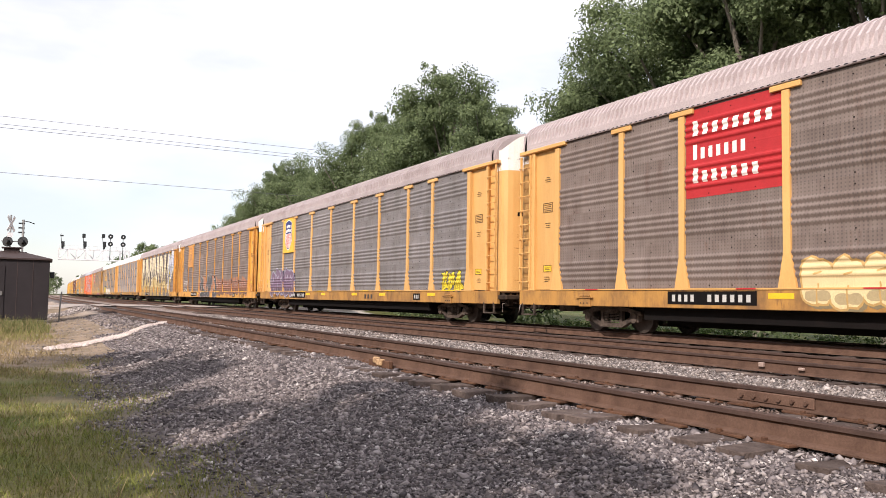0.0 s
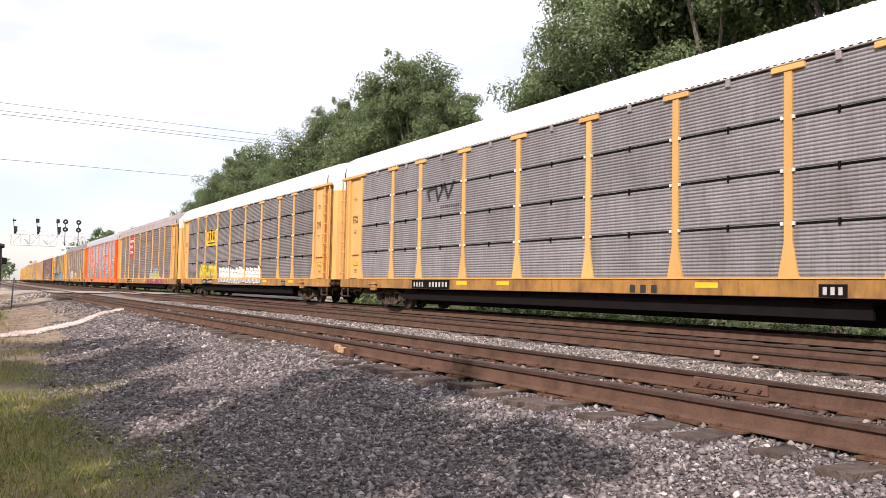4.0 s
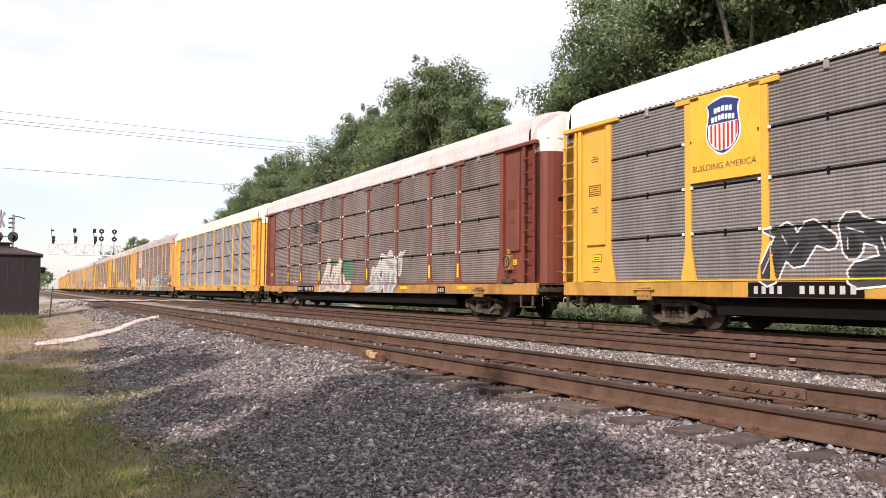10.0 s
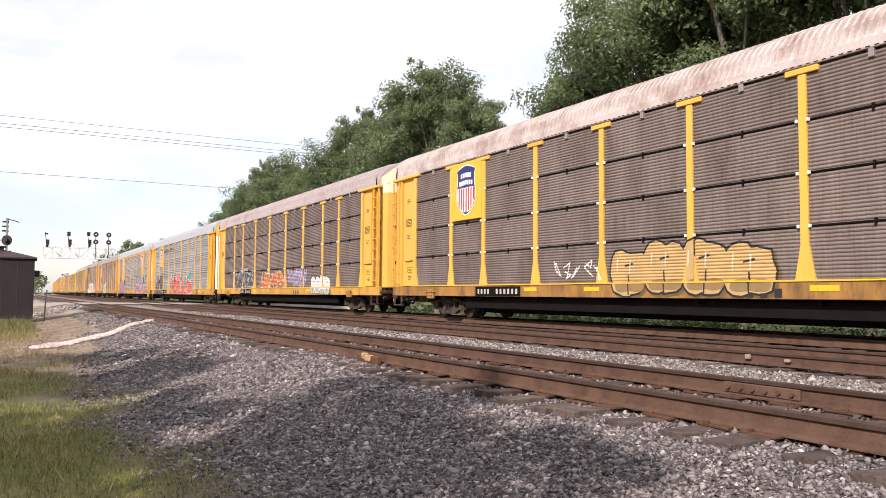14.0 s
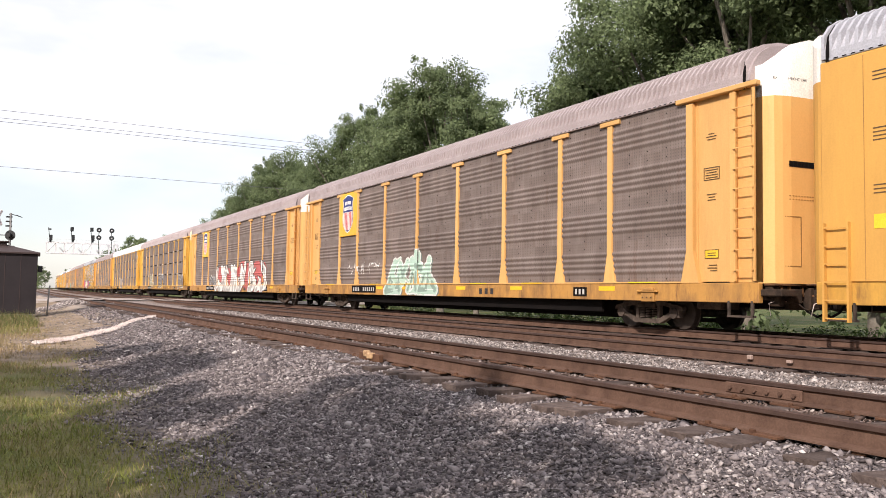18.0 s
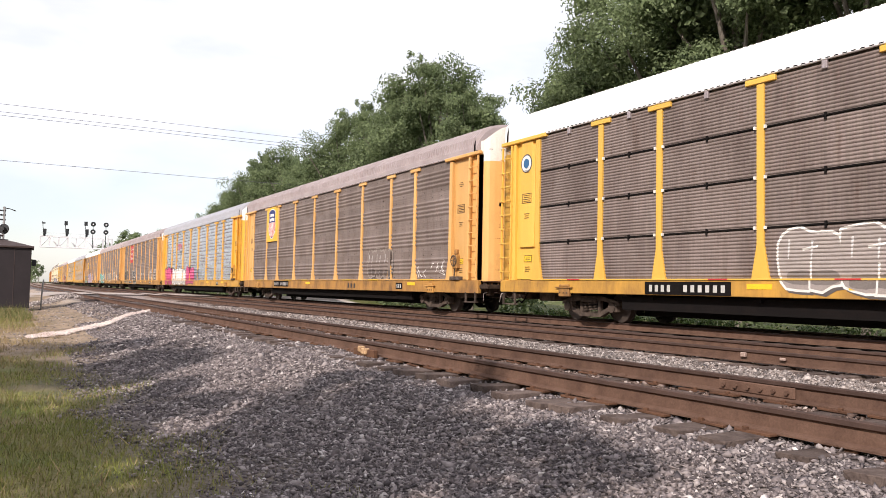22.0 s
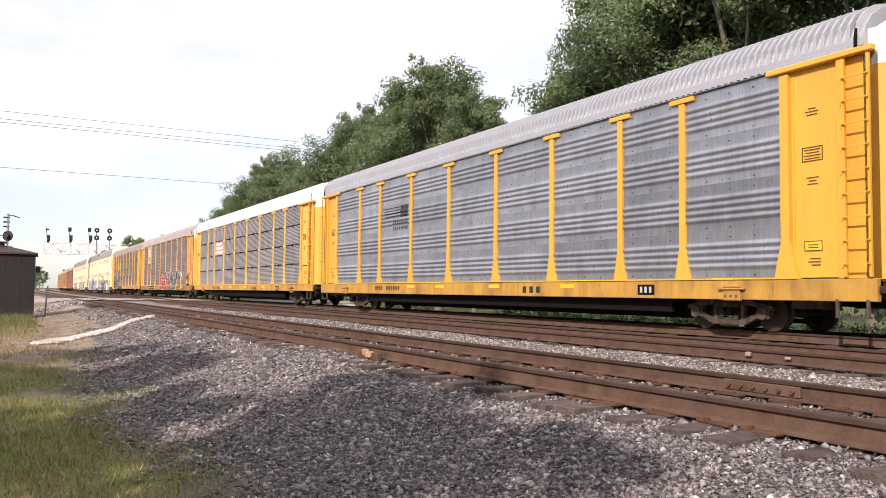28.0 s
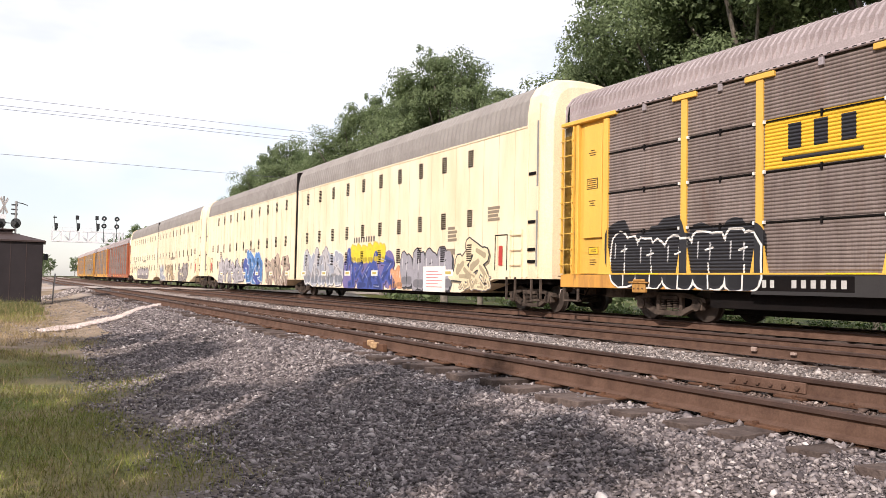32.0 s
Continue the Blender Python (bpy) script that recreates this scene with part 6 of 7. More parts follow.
CARS = [
    dict(logo="red", tags=[(-0.4, 4.0, 0.72, 1.75, CR, TAN, "bubble")], label="yellow autorack car with red logo panel and cream graffiti"),
    dict(logo="shield", panel="grey", tags=[(7.0, 11.5, 0.8, 2.4, (0.16, 0.10, 0.16), (0.35, 0.36, 0.45), "bubble"), (-11.4, -10.1, 1.12, 1.68, YE, K)], label="yellow autorack car with shield plate and small yellow graffiti"),
    dict(logo="shield", faded_logo=True, paint="faded", tags=[(-2.0, 4.0, 0.78, 2.2, (0.075, 0.072, 0.078), (0.42, 0.40, 0.38), "block", (0.36, 0.15, 0.07), 5), (-11.5, -2.4, 0.9, 2.0, (0.24, 0.10, 0.055), (0.11, 0.09, 0.09), "bubble", (0.33, 0.14, 0.07)), (9.6, 11.2, 1.2, 2.1, (0.2, 0.15, 0.13), W, "bubble")], label="rust-faded orange-yellow autorack car with dark graffiti"),
    dict(paint="faded", panel="taupe", mural=True, tags=[(-11.7, -9.1, 1.1, 4.6, (0.50, 0.52, 0.60), YE)], label="autorack car covered in giant cream graffiti shapes"),
    dict(kind="B", panel="light", roof="white", logo="wave", label="yellow autorack car with grey sheets and white roof"),
    dict(kind="B", roof="white", logo="plate", panel="grey", tags=[(4.4, 8.3, 1.15, 1.9, YE, (0.55, 0.44, 0.05)), (-4.5, 3.7, 0.78, 1.85, W, K, "bubble"), (9.0, 11.2, 1.2, 1.8, (0.2, 0.18, 0.17), GR)], label="yellow autorack car with yellow logo panel and white graffiti"),
    dict(logo="red", patches=[(-9.3, -2.7, 0.67, 1.10, K), (-9.2, -3.0, 0.69, 1.085, (0.27, 0.035, 0.075))],
         towers=True, tags=[(-11.0, -9.4, 1.3, 1.9, (0.17, 0.14, 0.13), K)], label="yellow autorack car with red logo panel and green graffiti"),
    dict(kind="G", paint="orange", panel="slate", roof="galv", logo="strip", brake=False, label="bright orange autorack car with clean galvanised sheets"),
    dict(panel="taupe", roof="drab", tags=[(4.7, 6.3, 1.2, 1.9, (0.2, 0.17, 0.15), W), (1.0, 4.1, 1.2, 2.1, (0.5, 0.45, 0.48), W), (-3.3, -1.6, 1.2, 2.0, YE, TAN)], brake=True, label="yellow autorack car with weathered taupe sheets"),
    dict(kind="B", roof="white", panel="grey", logo="shield", paint="rich", words=True, tags=[(4.6, 6.9, 1.15, 2.05, (0.05, 0.05, 0.055), W, "block", None, 2), (-3.5, 1.2, 0.70, 2.0, BL, K), (-9.0, -4.2, 0.69, 2.0, BL, (0.30, 0.60, 0.70))], label="yellow autorack car with white roof and blue graffiti"),
    dict(kind="B", paint="brown", roof="pale", sill="grimy", panel="dark", brake=True, logo="stripes", post_tape=True, tags=[(0.6, 4.0, 0.78, 2.25, (0.52, 0.48, 0.44), (0.46, 0.22, 0.08), "block", (0.07, 0.16, 0.11)), (7.6, 8.9, 1.15, 1.4, (0.19, 0.16, 0.14), W), (-5.0, -1.7, 0.75, 2.25, (0.5, 0.48, 0.46), GR)], label="red-brown autorack car with yellow sill and white graffiti"),
    dict(kind="B", panel="light", paint="rich", roof="cream", logo="wave", board=False, label="yellow autorack car with light grey sheets and cream roof"),
    dict(logo="shield", brake=True, tags=[(3.4, 11.4, 0.72, 1.95, (0.50, 0.47, 0.42), (0.25, 0.30, 0.27)), (-5.3, -0.6, 0.69, 1.95, (0.20, 0.33, 0.28), W), (-11.6, -6.2, 0.69, 2.1, (0.10, 0.11, 0.15), CR)], label="yellow autorack car with shield plate and dark graffiti"),
    dict(kind="B", panel="dark", paint="bright", sill="grimy", roof="stained", logo="shield", brake=True, tags=[(-3.6, 1.1, 0.76, 2.05, (0.50, 0.33, 0.14), K, "bubble", None, 4), (1.4, 3.6, 1.1, 1.8, (0.2, 0.16, 0.14), W)], label="bright yellow autorack car with dark brown sheets and stained roof"),
    dict(kind="B", panel="taupe", paint="bright", tags=[(5.0, 8.9, 1.2, 2.2, GR, W), (-1.6, 3.0, 1.15, 1.9, OR, W), (-5.1, -1.9, 1.2, 2.0, LI, GR), (-8.1, -5.6, 0.75, 1.75, W, K, "bubble")], label="bright yellow autorack car with taupe sheets and mixed graffiti"),
    dict(panel="galv", roof="galv", paint="rich", logo="shield", slogan=True, swap=True, tags=[(7.4, 11.6, 0.70, 2.3, (0.10, 0.085, 0.11), K, "block", (0.26, 0.22, 0.28), 5), (-6.0, 3.2, 0.69, 2.2, (0.60, 0.12, 0.10), W, "block", TE)], label="yellow autorack car with galvanised sheets and red graffiti"),
    dict(panel="galv", roof="galv", paint="ochre", sill="dusty", logo="octagon", swap=True, tags=[(5.4, 11.6, 0.69, 2.1, PI, K, "block", TE), (-11.5, -3.2, 0.69, 2.55, PI, W, "block", (0.04, 0.2, 0.18), 7)], label="yellow autorack car with red octagons and pink graffiti"),
    dict(logo="shield", tags=[(0.1, 4.0, 0.75, 2.0, MI, W), (4.7, 8.2, 1.5, 2.1, (0.24, 0.19, 0.17), W)], label="yellow autorack car with shield plate and mint graffiti"),
    dict(logo="shield", tags=[(-7.6, 4.2, 0.69, 2.45, W, K, "block", (0.45, 0.10, 0.09)), (4.6, 6.2, 1.1, 1.7, GR, W)], label="yellow autorack car with large white and red graffiti"),
    dict(kind="B", panel="dark", paint="bright", sill="grimy", tags=[(-2.0, 0.9, 0.9, 2.3, (0.15, 0.13, 0.13), W, "bubble"), (-12.0, -9.6, 0.85, 2.1, (0.17, 0.14, 0.12), W, "bubble"), (4.2, 6.6, 1.2, 2.2, (0.42, 0.40, 0.28), W)], label="bright yellow autorack car with brown sheets and white outline graffiti"),
    dict(kind="B", panel="dark", roof="white", paint="bright", logo="roundel", tags=[(1.3, 3.9, 0.80, 2.2, (0.31, 0.27, 0.25), W, "bubble", None, 2), (-10.9, -9.6, 1.2, 1.9, (0.19, 0.16, 0.14), K)], label="bright yellow autorack car with round emblem and white roof"),
    dict(logo="shield", brake=True, tags=[(-7.3, -5.0, 1.15, 2.4, (0.19, 0.15, 0.13), (0.3, 0.26, 0.23), "bubble"), (-11.5, -10.4, 1.25, 1.85, (0.2, 0.17, 0.14), W), (-10.1, -9.3, 1.15, 1.6, (0.2, 0.17, 0.14), W)], label="yellow autorack car with taupe sheets and shield plate"),
    dict(kind="G", panel="slate", roof="galv", paint="rich", logo="pink", brake=True, tags=[(8.7, 12.0, 0.69, 2.4, MG, K, "bubble", None, 3), (3.0, 8.6, 0.69, 2.25, W, K, "bubble", None, 6), (-0.2, 2.8, 0.75, 2.3, MG, K, "bubble", None, 3), (-2.2, -0.5, 1.15, 1.9, (0.2, 0.22, 0.28), GR)], label="yellow autorack car with bright sheets and magenta graffiti"),
    dict(logo="red", tags=[(8.5, 11.5, 0.75, 2.3, K, CR, "bubble", None, 4), (1.6, 4.5, 0.75, 2.35, K, W), (-3.6, -1.7, 1.4, 1.95, (0.2, 0.17, 0.15), W), (-8.6, -7.4, 1.25, 2.2, (0.19, 0.16, 0.14), W, "bubble"), (-11.2, -10.1, 1.25, 2.2, (0.19, 0.16, 0.14), W, "bubble")], label="yellow autorack car with red panel and black graffiti"),
    dict(panel="taupe", brake=True, tags=[(6.6, 12.0, 0.69, 1.85, TE, W), (4.6, 6.4, 1.2, 1.9, (0.2, 0.2, 0.2), W), (-2.7, 1.6, 0.95, 2.15, (0.3, 0.26, 0.22), CR, "bubble"), (-6.6, -5.0, 1.25, 2.1, (0.2, 0.2, 0.24), W), (-10.8, -7.5, 1.25, 1.95, (0.22, 0.2, 0.19), W)], label="yellow autorack car with teal and pale graffiti"),
    dict(panel="rusty", roof="white", logo="plate", tags=[(7.9, 11.5, 0.72, 2.0, TE, (0.4, 0.2, 0.1)), (7.2, 7.9, 1.3, 1.95, (0.15, 0.07, 0.2), (0.3, 0.2, 0.3)), (6.0, 6.9, 1.1, 1.85, (0.4, 0.3, 0.05), TAN), (-4.0, 4.8, 0.75, 2.1, LI, W), (4.9, 5.7, 1.45, 2.0, (0.2, 0.17, 0.15), W)], label="yellow autorack car with rust-streaked sheets and purple graffiti"),
    dict(panel="galv", roof="galv", paint="rich", logo="stripes", board=False, label="yellow autorack car with clean galvanised ribbed sheets"),
    dict(kind="B", panel="light", roof="white", paint="bright", logo="white_red", board=False, label="bright yellow autorack car with faded red panel"),
    dict(logo="green", brake=True, tags=[(-3.0, 1.5, 0.69, 2.05, RD, W), (-8.8, -3.6, 0.69, 2.2, GR, W), (-10.2, -9.1, 1.2, 2.3, (0.19, 0.15, 0.13), W)], label="yellow autorack car with emblem plate and red graffiti"),
    dict(kind="B", paint="bright", panel="dark", logo="plate", sill="faded", patches=[(2.4, 7.3, 0.67, 1.075, (0.03, 0.028, 0.028))], tags=[(7.1, 11.6, 0.69, 2.15, K, W, "bubble", K, 5)], label="yellow autorack car with yellow panel and black graffiti"),
]
# tail cars stay far off; their muted paints have the distance haze mixed in
TAIL = [
    dict(paint="red_orange", panel="taupe", roof="pink", label="orange-red autorack car near the train's end"),
    dict(paint="faded", panel="taupe", label="yellow autorack car with taupe sheets near the train's end"),
    dict(paint="dusty", kind="B", panel="grey", label="yellow autorack car with grey sheets near the train's end"),
    dict(paint="faded", panel="taupe", label="last autorack car of the train, yellow with taupe sheets"),
]


CREAM_ROOF = [(-1.54, 5.42), (-1.53, 5.72), (-1.45, 6.2), (-1.25, 6.52), (-0.95, 6.70), (-0.5, 6.76), (0, 6.78)]
CREAM_ROOF = CREAM_ROOF + [(-x, z) for x, z in CREAM_ROOF[-2::-1]]
NEAR, FAR = -10.4, 10.82


def cream_body():
    """Smooth side walls whose lower edge dips between the trucks."""
    low = [(NEAR, 0.95), (-8.6, 0.92), (-6.5, 0.47), (8.3, 0.47), (9.6, 0.80), (FAR, 0.80)]
    vs, fs = [], []
    for y, z in low:
        vs += [(-1.53, y, z), (-1.53, y, 5.48), (1.53, y, 5.48), (1.53, y, z)]
    for i in range(len(low) - 1):
        fs += [[4 * i + q, 4 * i + 4 + q, 4 * i + 4 + (q + 1) % 4, 4 * i + (q + 1) % 4] for q in range(4)]
    fs += [[3, 2, 1, 0], [4 * len(low) - 4 + q for q in range(4)]]
    return mesh("body", vs, fs, cream_paint)


def cream_roof():
    ys = list(np.arange(NEAR, FAR, 0.14)) + [FAR]
    n = len(CREAM_ROOF)
    vs = [(x * (1 + 0.014 * (j % 2)), y, z + 0.035 * (j % 2)) for j, y in enumerate(ys) for x, z in CREAM_ROOF]
    fs = [[j * n + i, j * n + i + 1, (j + 1) * n + i + 1, (j + 1) * n + i] for j in range(len(ys) - 1) for i in range(n - 1)]
    fs += [list(range(n)), [(len(ys) - 1) * n + i for i in range(n)][::-1]]
    return mesh("roof", vs, fs, roofs["grey"])


def cream_cab():
    """The arched end of the car, rounded in plan."""
    ring = [(-1.56, 0.95)] + [(x * 1.02, z + 0.06) for x, z in CREAM_ROOF] + [(1.56, 0.95)]
    n = len(ring)
    stations = ((NEAR + 0.02, 1.0, 0.0), (-10.95, 1.0, 0.0), (-11.2, 0.95, 0.10), (-11.35, 0.85, 0.30), (-11.42, 0.66, 0.6))
    vs = [(x * k, y, z - d * (z > 1)) for y, k, d in stations for x, z in ring]
    fs = [[j * n + i, (j + 1) * n + i, (j + 1) * n + (i + 1) % n, j * n + (i + 1) % n] for j in range(len(stations) - 1) for i in range(n)]
    fs += [list(range(n))[::-1], [(len(stations) - 1) * n + i for i in range(n)]]
    return mesh("end_cab", vs, fs, cream_paint)


def turned(me, key, flip):
    return flip_y(me, key) if flip else me


def cream_unit(seed, flip, marks):
    """One unit of an articulated car carrier: smooth cream sides with rows of dark vents; its cab faces forward, or back where flip is set."""
    rng = random.Random(seed)
    s = -1 if flip else 1
    car = new("articulated_car_carrier")
    tagged(car, "cream articulated car carrier with dark vents and graffiti", "freight car", "cars of the passing train")

    def bx(name, items, material, parent=None, label="", bevel=0.0):
        me = cached((name, "cream", str(items[0]), flip), lambda: boxes(name, [(a, b, *sorted((s * c, s * d)), e, f) for a, b, c, d, e, f in items], material, bevel))
        return link(name, me, parent or car, label)
    link("body", turned(cached("cream_body", cream_body), "cream_body", flip), car)
    link("roof", turned(cached("cream_roof", cream_roof), "cream_roof", flip), car, "grey ribbed roof with rounded eaves")
    link("end_cab", turned(cached("cream_cab", cream_cab), "cream_cab", flip), car, "rounded cream end with arched top")
    for i in range(23):
        bx("panel_seam", [(-1.536, -1.53, -9.7 + i * 0.9, -9.685 + i * 0.9, 0.96 if i < 2 or i > 20 else 0.5, 5.42)], cream_shade)
    bx("eave_strip", [(-1.55, -1.53, NEAR, FAR, 5.40, 5.46)], cream_paint)
    vent = cached("cream_vent", lambda: boxes("vent", [(-1.545, -1.53, -0.16, 0.16, z, z + 0.045) for z in np.arange(-0.29, 0.28, 0.072)], black_steel))
    for row in (4.90, 2.93, 1.80):
        for i in range(10):
            link("vent", vent, car, at=(0, s * (-7.07 + i * 1.81), row))
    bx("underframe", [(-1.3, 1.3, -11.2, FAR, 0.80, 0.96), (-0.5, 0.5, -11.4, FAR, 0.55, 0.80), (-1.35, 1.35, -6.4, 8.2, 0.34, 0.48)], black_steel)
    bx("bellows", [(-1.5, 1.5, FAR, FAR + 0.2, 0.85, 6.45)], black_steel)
    # fittings of the cab
    for y, z0, z1 in ((-10.45, 1.0, 5.6), (-10.98, 1.0, 6.0)):
        bx("end_post", [(-1.59, -1.50, y - 0.03, y + 0.03, z0, z1)], cream_paint)
    bx("guard", [(-1.60, -1.55, -11.0, -10.92, 3.6, 5.5), (-1.60, -1.55, -11.0, -10.92, 1.3, 2.9)], pole_grey)
    for z in (3.95, 2.55, 1.75, 1.4):
        bx("hinge", [(-1.59, -1.55, -10.85, -10.5, z, z + 0.09)], black_steel)
    bx("grab_iron", [(-1.60, -1.57, -10.2, -9.55, z, z + 0.025) for z in (1.35, 1.8, 2.25)] + [(-1.60, -1.53, y, y + 0.03, 1.0, 2.4) for y in (-10.2, -9.58)], cream_paint)
    door = bx("hatch", [(-1.545, -1.53, -9.35, -9.32, 1.2, 2.3), (-1.545, -1.53, -8.68, -8.65, 1.2, 2.3), (-1.545, -1.53, -9.35, -8.65, 2.27, 2.3)], black_steel)
    bx("hatch_lever", [(-1.56, -1.545, -9.1, -8.9, 1.35, 1.95)], spray((0.45, 0.05, 0.04)), door, "red lever")
    for y, z in ((-10.9, 0.75), (-9.6, 0.80)):
        bx("step", [(-1.58, -1.52, y - 0.25, y - 0.21, 0.35, z + 0.2), (-1.58, -1.52, y + 0.21, y + 0.25, 0.35, z + 0.2), (-1.58, -1.46, y - 0.25, y + 0.25, 0.33, 0.37)], truck_steel)
    truck(car, s * -10.0)
    if not flip:
        truck(car, 11.03)
    # placards and stencils along the lower side
    for y in (9.6, 6.6, 3.6, 0.6, -2.6, -5.7):
        if rng.random() < 0.8:
            p = bx("placard", [(-1.55, -1.534, y - 0.32, y + 0.32, 1.02, 1.24)], white_paint)
            bx("placard_bar", [(-1.553, -1.55, y - 0.2, y + 0.2, 1.08, 1.18)], spray((0.45, 0.36, 0.08)), p)
    bars("C", *sorted((s * 0.6, s * 3.0)), 2.45, 2.68, (0.10, 0.09, 0.09), car, glyphs=9)
    for y0, y1, z0, z1, r in ((-8.9, -8.2, 2.75, 3.2, 4), (-6.3, -5.6, 2.2, 2.7, 4), (-6.2, -5.6, 1.75, 1.95, 1)):
        bars("C", *sorted((s * y0, s * y1)), z0, z1, (0.25, 0.2, 0.14), car, rows=r, rng=rng)
    for g in marks:
        graffiti("C", *g[:6], car, rng, *g[6:])
    if seed == 200:
        bx("notice_panel", [(-1.56, -1.534, -5.5, -3.85, 0.46, 1.36)], white_paint, None, "white notice panel with faint red lines")
        for i in range(6):
            bx("notice_line", [(-1.563, -1.56, -5.3 + 0.3 * (i % 2), -4.1, 0.62 + i * 0.11, 0.65 + i * 0.11)], spray((0.55, 0.2, 0.2)))
    return car


PU, GB, NA = (0.16, 0.13, 0.30), (0.34, 0.36, 0.42), (0.05, 0.08, 0.30)
MARKS = [
    [(4.2, 9.6, 0.5, 2.3, GB, W, "bubble"), (4.6, 9.2, 0.9, 2.2, (0.45, 0.43, 0.44), (0.25, 0.22, 0.24)), (-0.4, 3.2, 1.5, 2.45, YE, (0.6, 0.45, 0.1), "bubble"), (-1.0, 4.0, 0.48, 2.0, NA, PU, "block", PU),
     (-2.1, -0.9, 0.5, 1.4, (0.6, 0.3, 0.15), (0.5, 0.25, 0.12), "bubble"), (-5.9, -1.9, 0.48, 2.05, (0.30, 0.29, 0.32), K, "bubble", None, 4), (-8.0, -6.0, 0.9, 2.1, (0.7, 0.58, 0.38), K), (-8.3, -6.6, 0.6, 1.2, (0.7, 0.58, 0.38), GR)],
    [(-4.5, -0.6, 0.48, 2.3, (0.08, 0.22, 0.50), W, "block", NA), (-0.2, 6.5, 0.6, 2.0, (0.45, 0.42, 0.44), GR), (-10.0, -5.5, 0.5, 2.0, (0.42, 0.33, 0.25), (0.3, 0.2, 0.2))],
    [(-6.0, -1.0, 0.6, 1.9, (0.30, 0.26, 0.24), K), (1.0, 5.0, 0.6, 1.8, (0.5, 0.36, 0.2), GR), (6.0, 9.0, 0.6, 1.9, GB, W)],
    [(-5.0, 4.0, 0.6, 1.9, (0.34, 0.30, 0.30), K, "bubble")],
]


SPEED, FIRST, PITCH = 25.99, 20.45, 28.6
SLACK = {6: 0.5}
train = []
for i, spec in enumerate(CARS):
    spec["seed"] = 100 + i
    train.append((autorack(spec), FIRST + PITCH * i - HALF + SLACK.get(i, 0.0)))
tail_at = FIRST + PITCH * 29
for i in range(4):
    train.append((cream_unit(200 + i, i % 2 == 1, MARKS[i]), tail_at + 11.4 + (0.0, 22.05, 46.0, 68.05)[i]))
for i, spec in enumerate(TAIL):
    spec["seed"] = 300 + i
    train.append((autorack(spec), tail_at + 92.2 + PITCH * i + HALF))


def car_pose(y):
    return Matrix.Translation((TRACKS[2] + bend(y), y, 0)) @ Matrix.Rotation(-math.atan(BEND * max(y, 0)), 4, "Z")


# ---- shed, crossing signals and signal bridge ----
def build_shed():
    shed = new("equipment_shed")
    tagged(shed, "dull maroon steel equipment shed with low hipped roof", "shed")
    shed.location = (-0.55, 43.6, -0.62)
    shed.rotation_euler = (0, 0, radians(-2))
    link("wall", boxes("wall", [(-2.1, 2.1, -1.5, 1.5, 0.12, 2.95)], shed_paint, 0.02), shed)
    link("plinth", boxes("plinth", [(-2.0, 2.0, -1.4, 1.4, -0.25, 0.14)], pole_grey), shed)
    b = [(-2.2, -1.6, 2.93), (2.2, -1.6, 2.93), (2.2, 1.6, 2.93), (-2.2, 1.6, 2.93), (-2.2, -1.6, 3.0), (2.2, -1.6, 3.0), (2.2, 1.6, 3.0), (-2.2, 1.6, 3.0), (-0.8, 0, 3.38), (0.8, 0, 3.38)]
    link("roof", mesh("roof", b, [(3, 2, 1, 0), (0, 1, 5, 4), (1, 2, 6, 5), (2, 3, 7, 6), (3, 0, 4, 7), (4, 5, 9, 8), (5, 6, 9), (6, 7, 8, 9), (7, 4, 8)], shed_roof_paint), shed)
    d = link("door", boxes("door", [(-0.9, 0.25, -1.53, -1.495, 0.2, 2.6)], shed_paint, 0.01), shed)
    link("handle", boxes("handle", [(0.05, 0.18, -1.58, -1.53, 1.25, 1.45)], pole_grey, 0.01), d)
    for x in (-1.4, 0.75, 1.4):
        link("wall_seam", boxes("wall_seam", [(x - 0.015, x + 0.015, -1.512, -1.50, 0.15, 2.9)], shed_roof_paint), shed)
    v = link("roof_vent", boxes("roof_vent", [(0.1, 0.75, -0.3, 0.3, 3.2, 3.5), (0.0, 0.85, -0.4, 0.4, 3.5, 3.56)], shed_roof_paint, 0.01), shed)
    link("lamp", boxes("lamp", [(2.12, 2.32, -0.9, -0.6, 2.1, 2.4)], dark_metal, 0.02), shed)


build_shed()


def build_post():
    p = tagged(new("marker_post"), "thin leaning grey post beside the shed", "post")
    p.location = (2.0, 42.6, -0.7)
    link("shaft", tube("shaft", [(0, 0, -0.1), (0.03, 0, 0.8), (0.08, 0, 1.55)], 0.035, pole_grey), p)


build_post()


def flasher(parent, x, z):
    d = link("flasher", disc("flasher", [(-0.02, 0.31), (0.0, 0.33), (0.02, 0.33), (0.03, 0.31)], dark_metal), parent, "black round flasher backing")
    d.matrix_local = Matrix.Translation((x, 0, z)) @ Matrix.Rotation(radians(62), 4, "Z")
    link("lens", disc("lens", [(-0.10, 0.10), (-0.10, 0.12), (-0.02, 0.12)], lens_dark, 16), d)
    link("hood", disc("hood", [(-0.28, 0.13), (-0.28, 0.15), (-0.03, 0.15), (-0.03, 0.13)], dark_metal, 16), d)


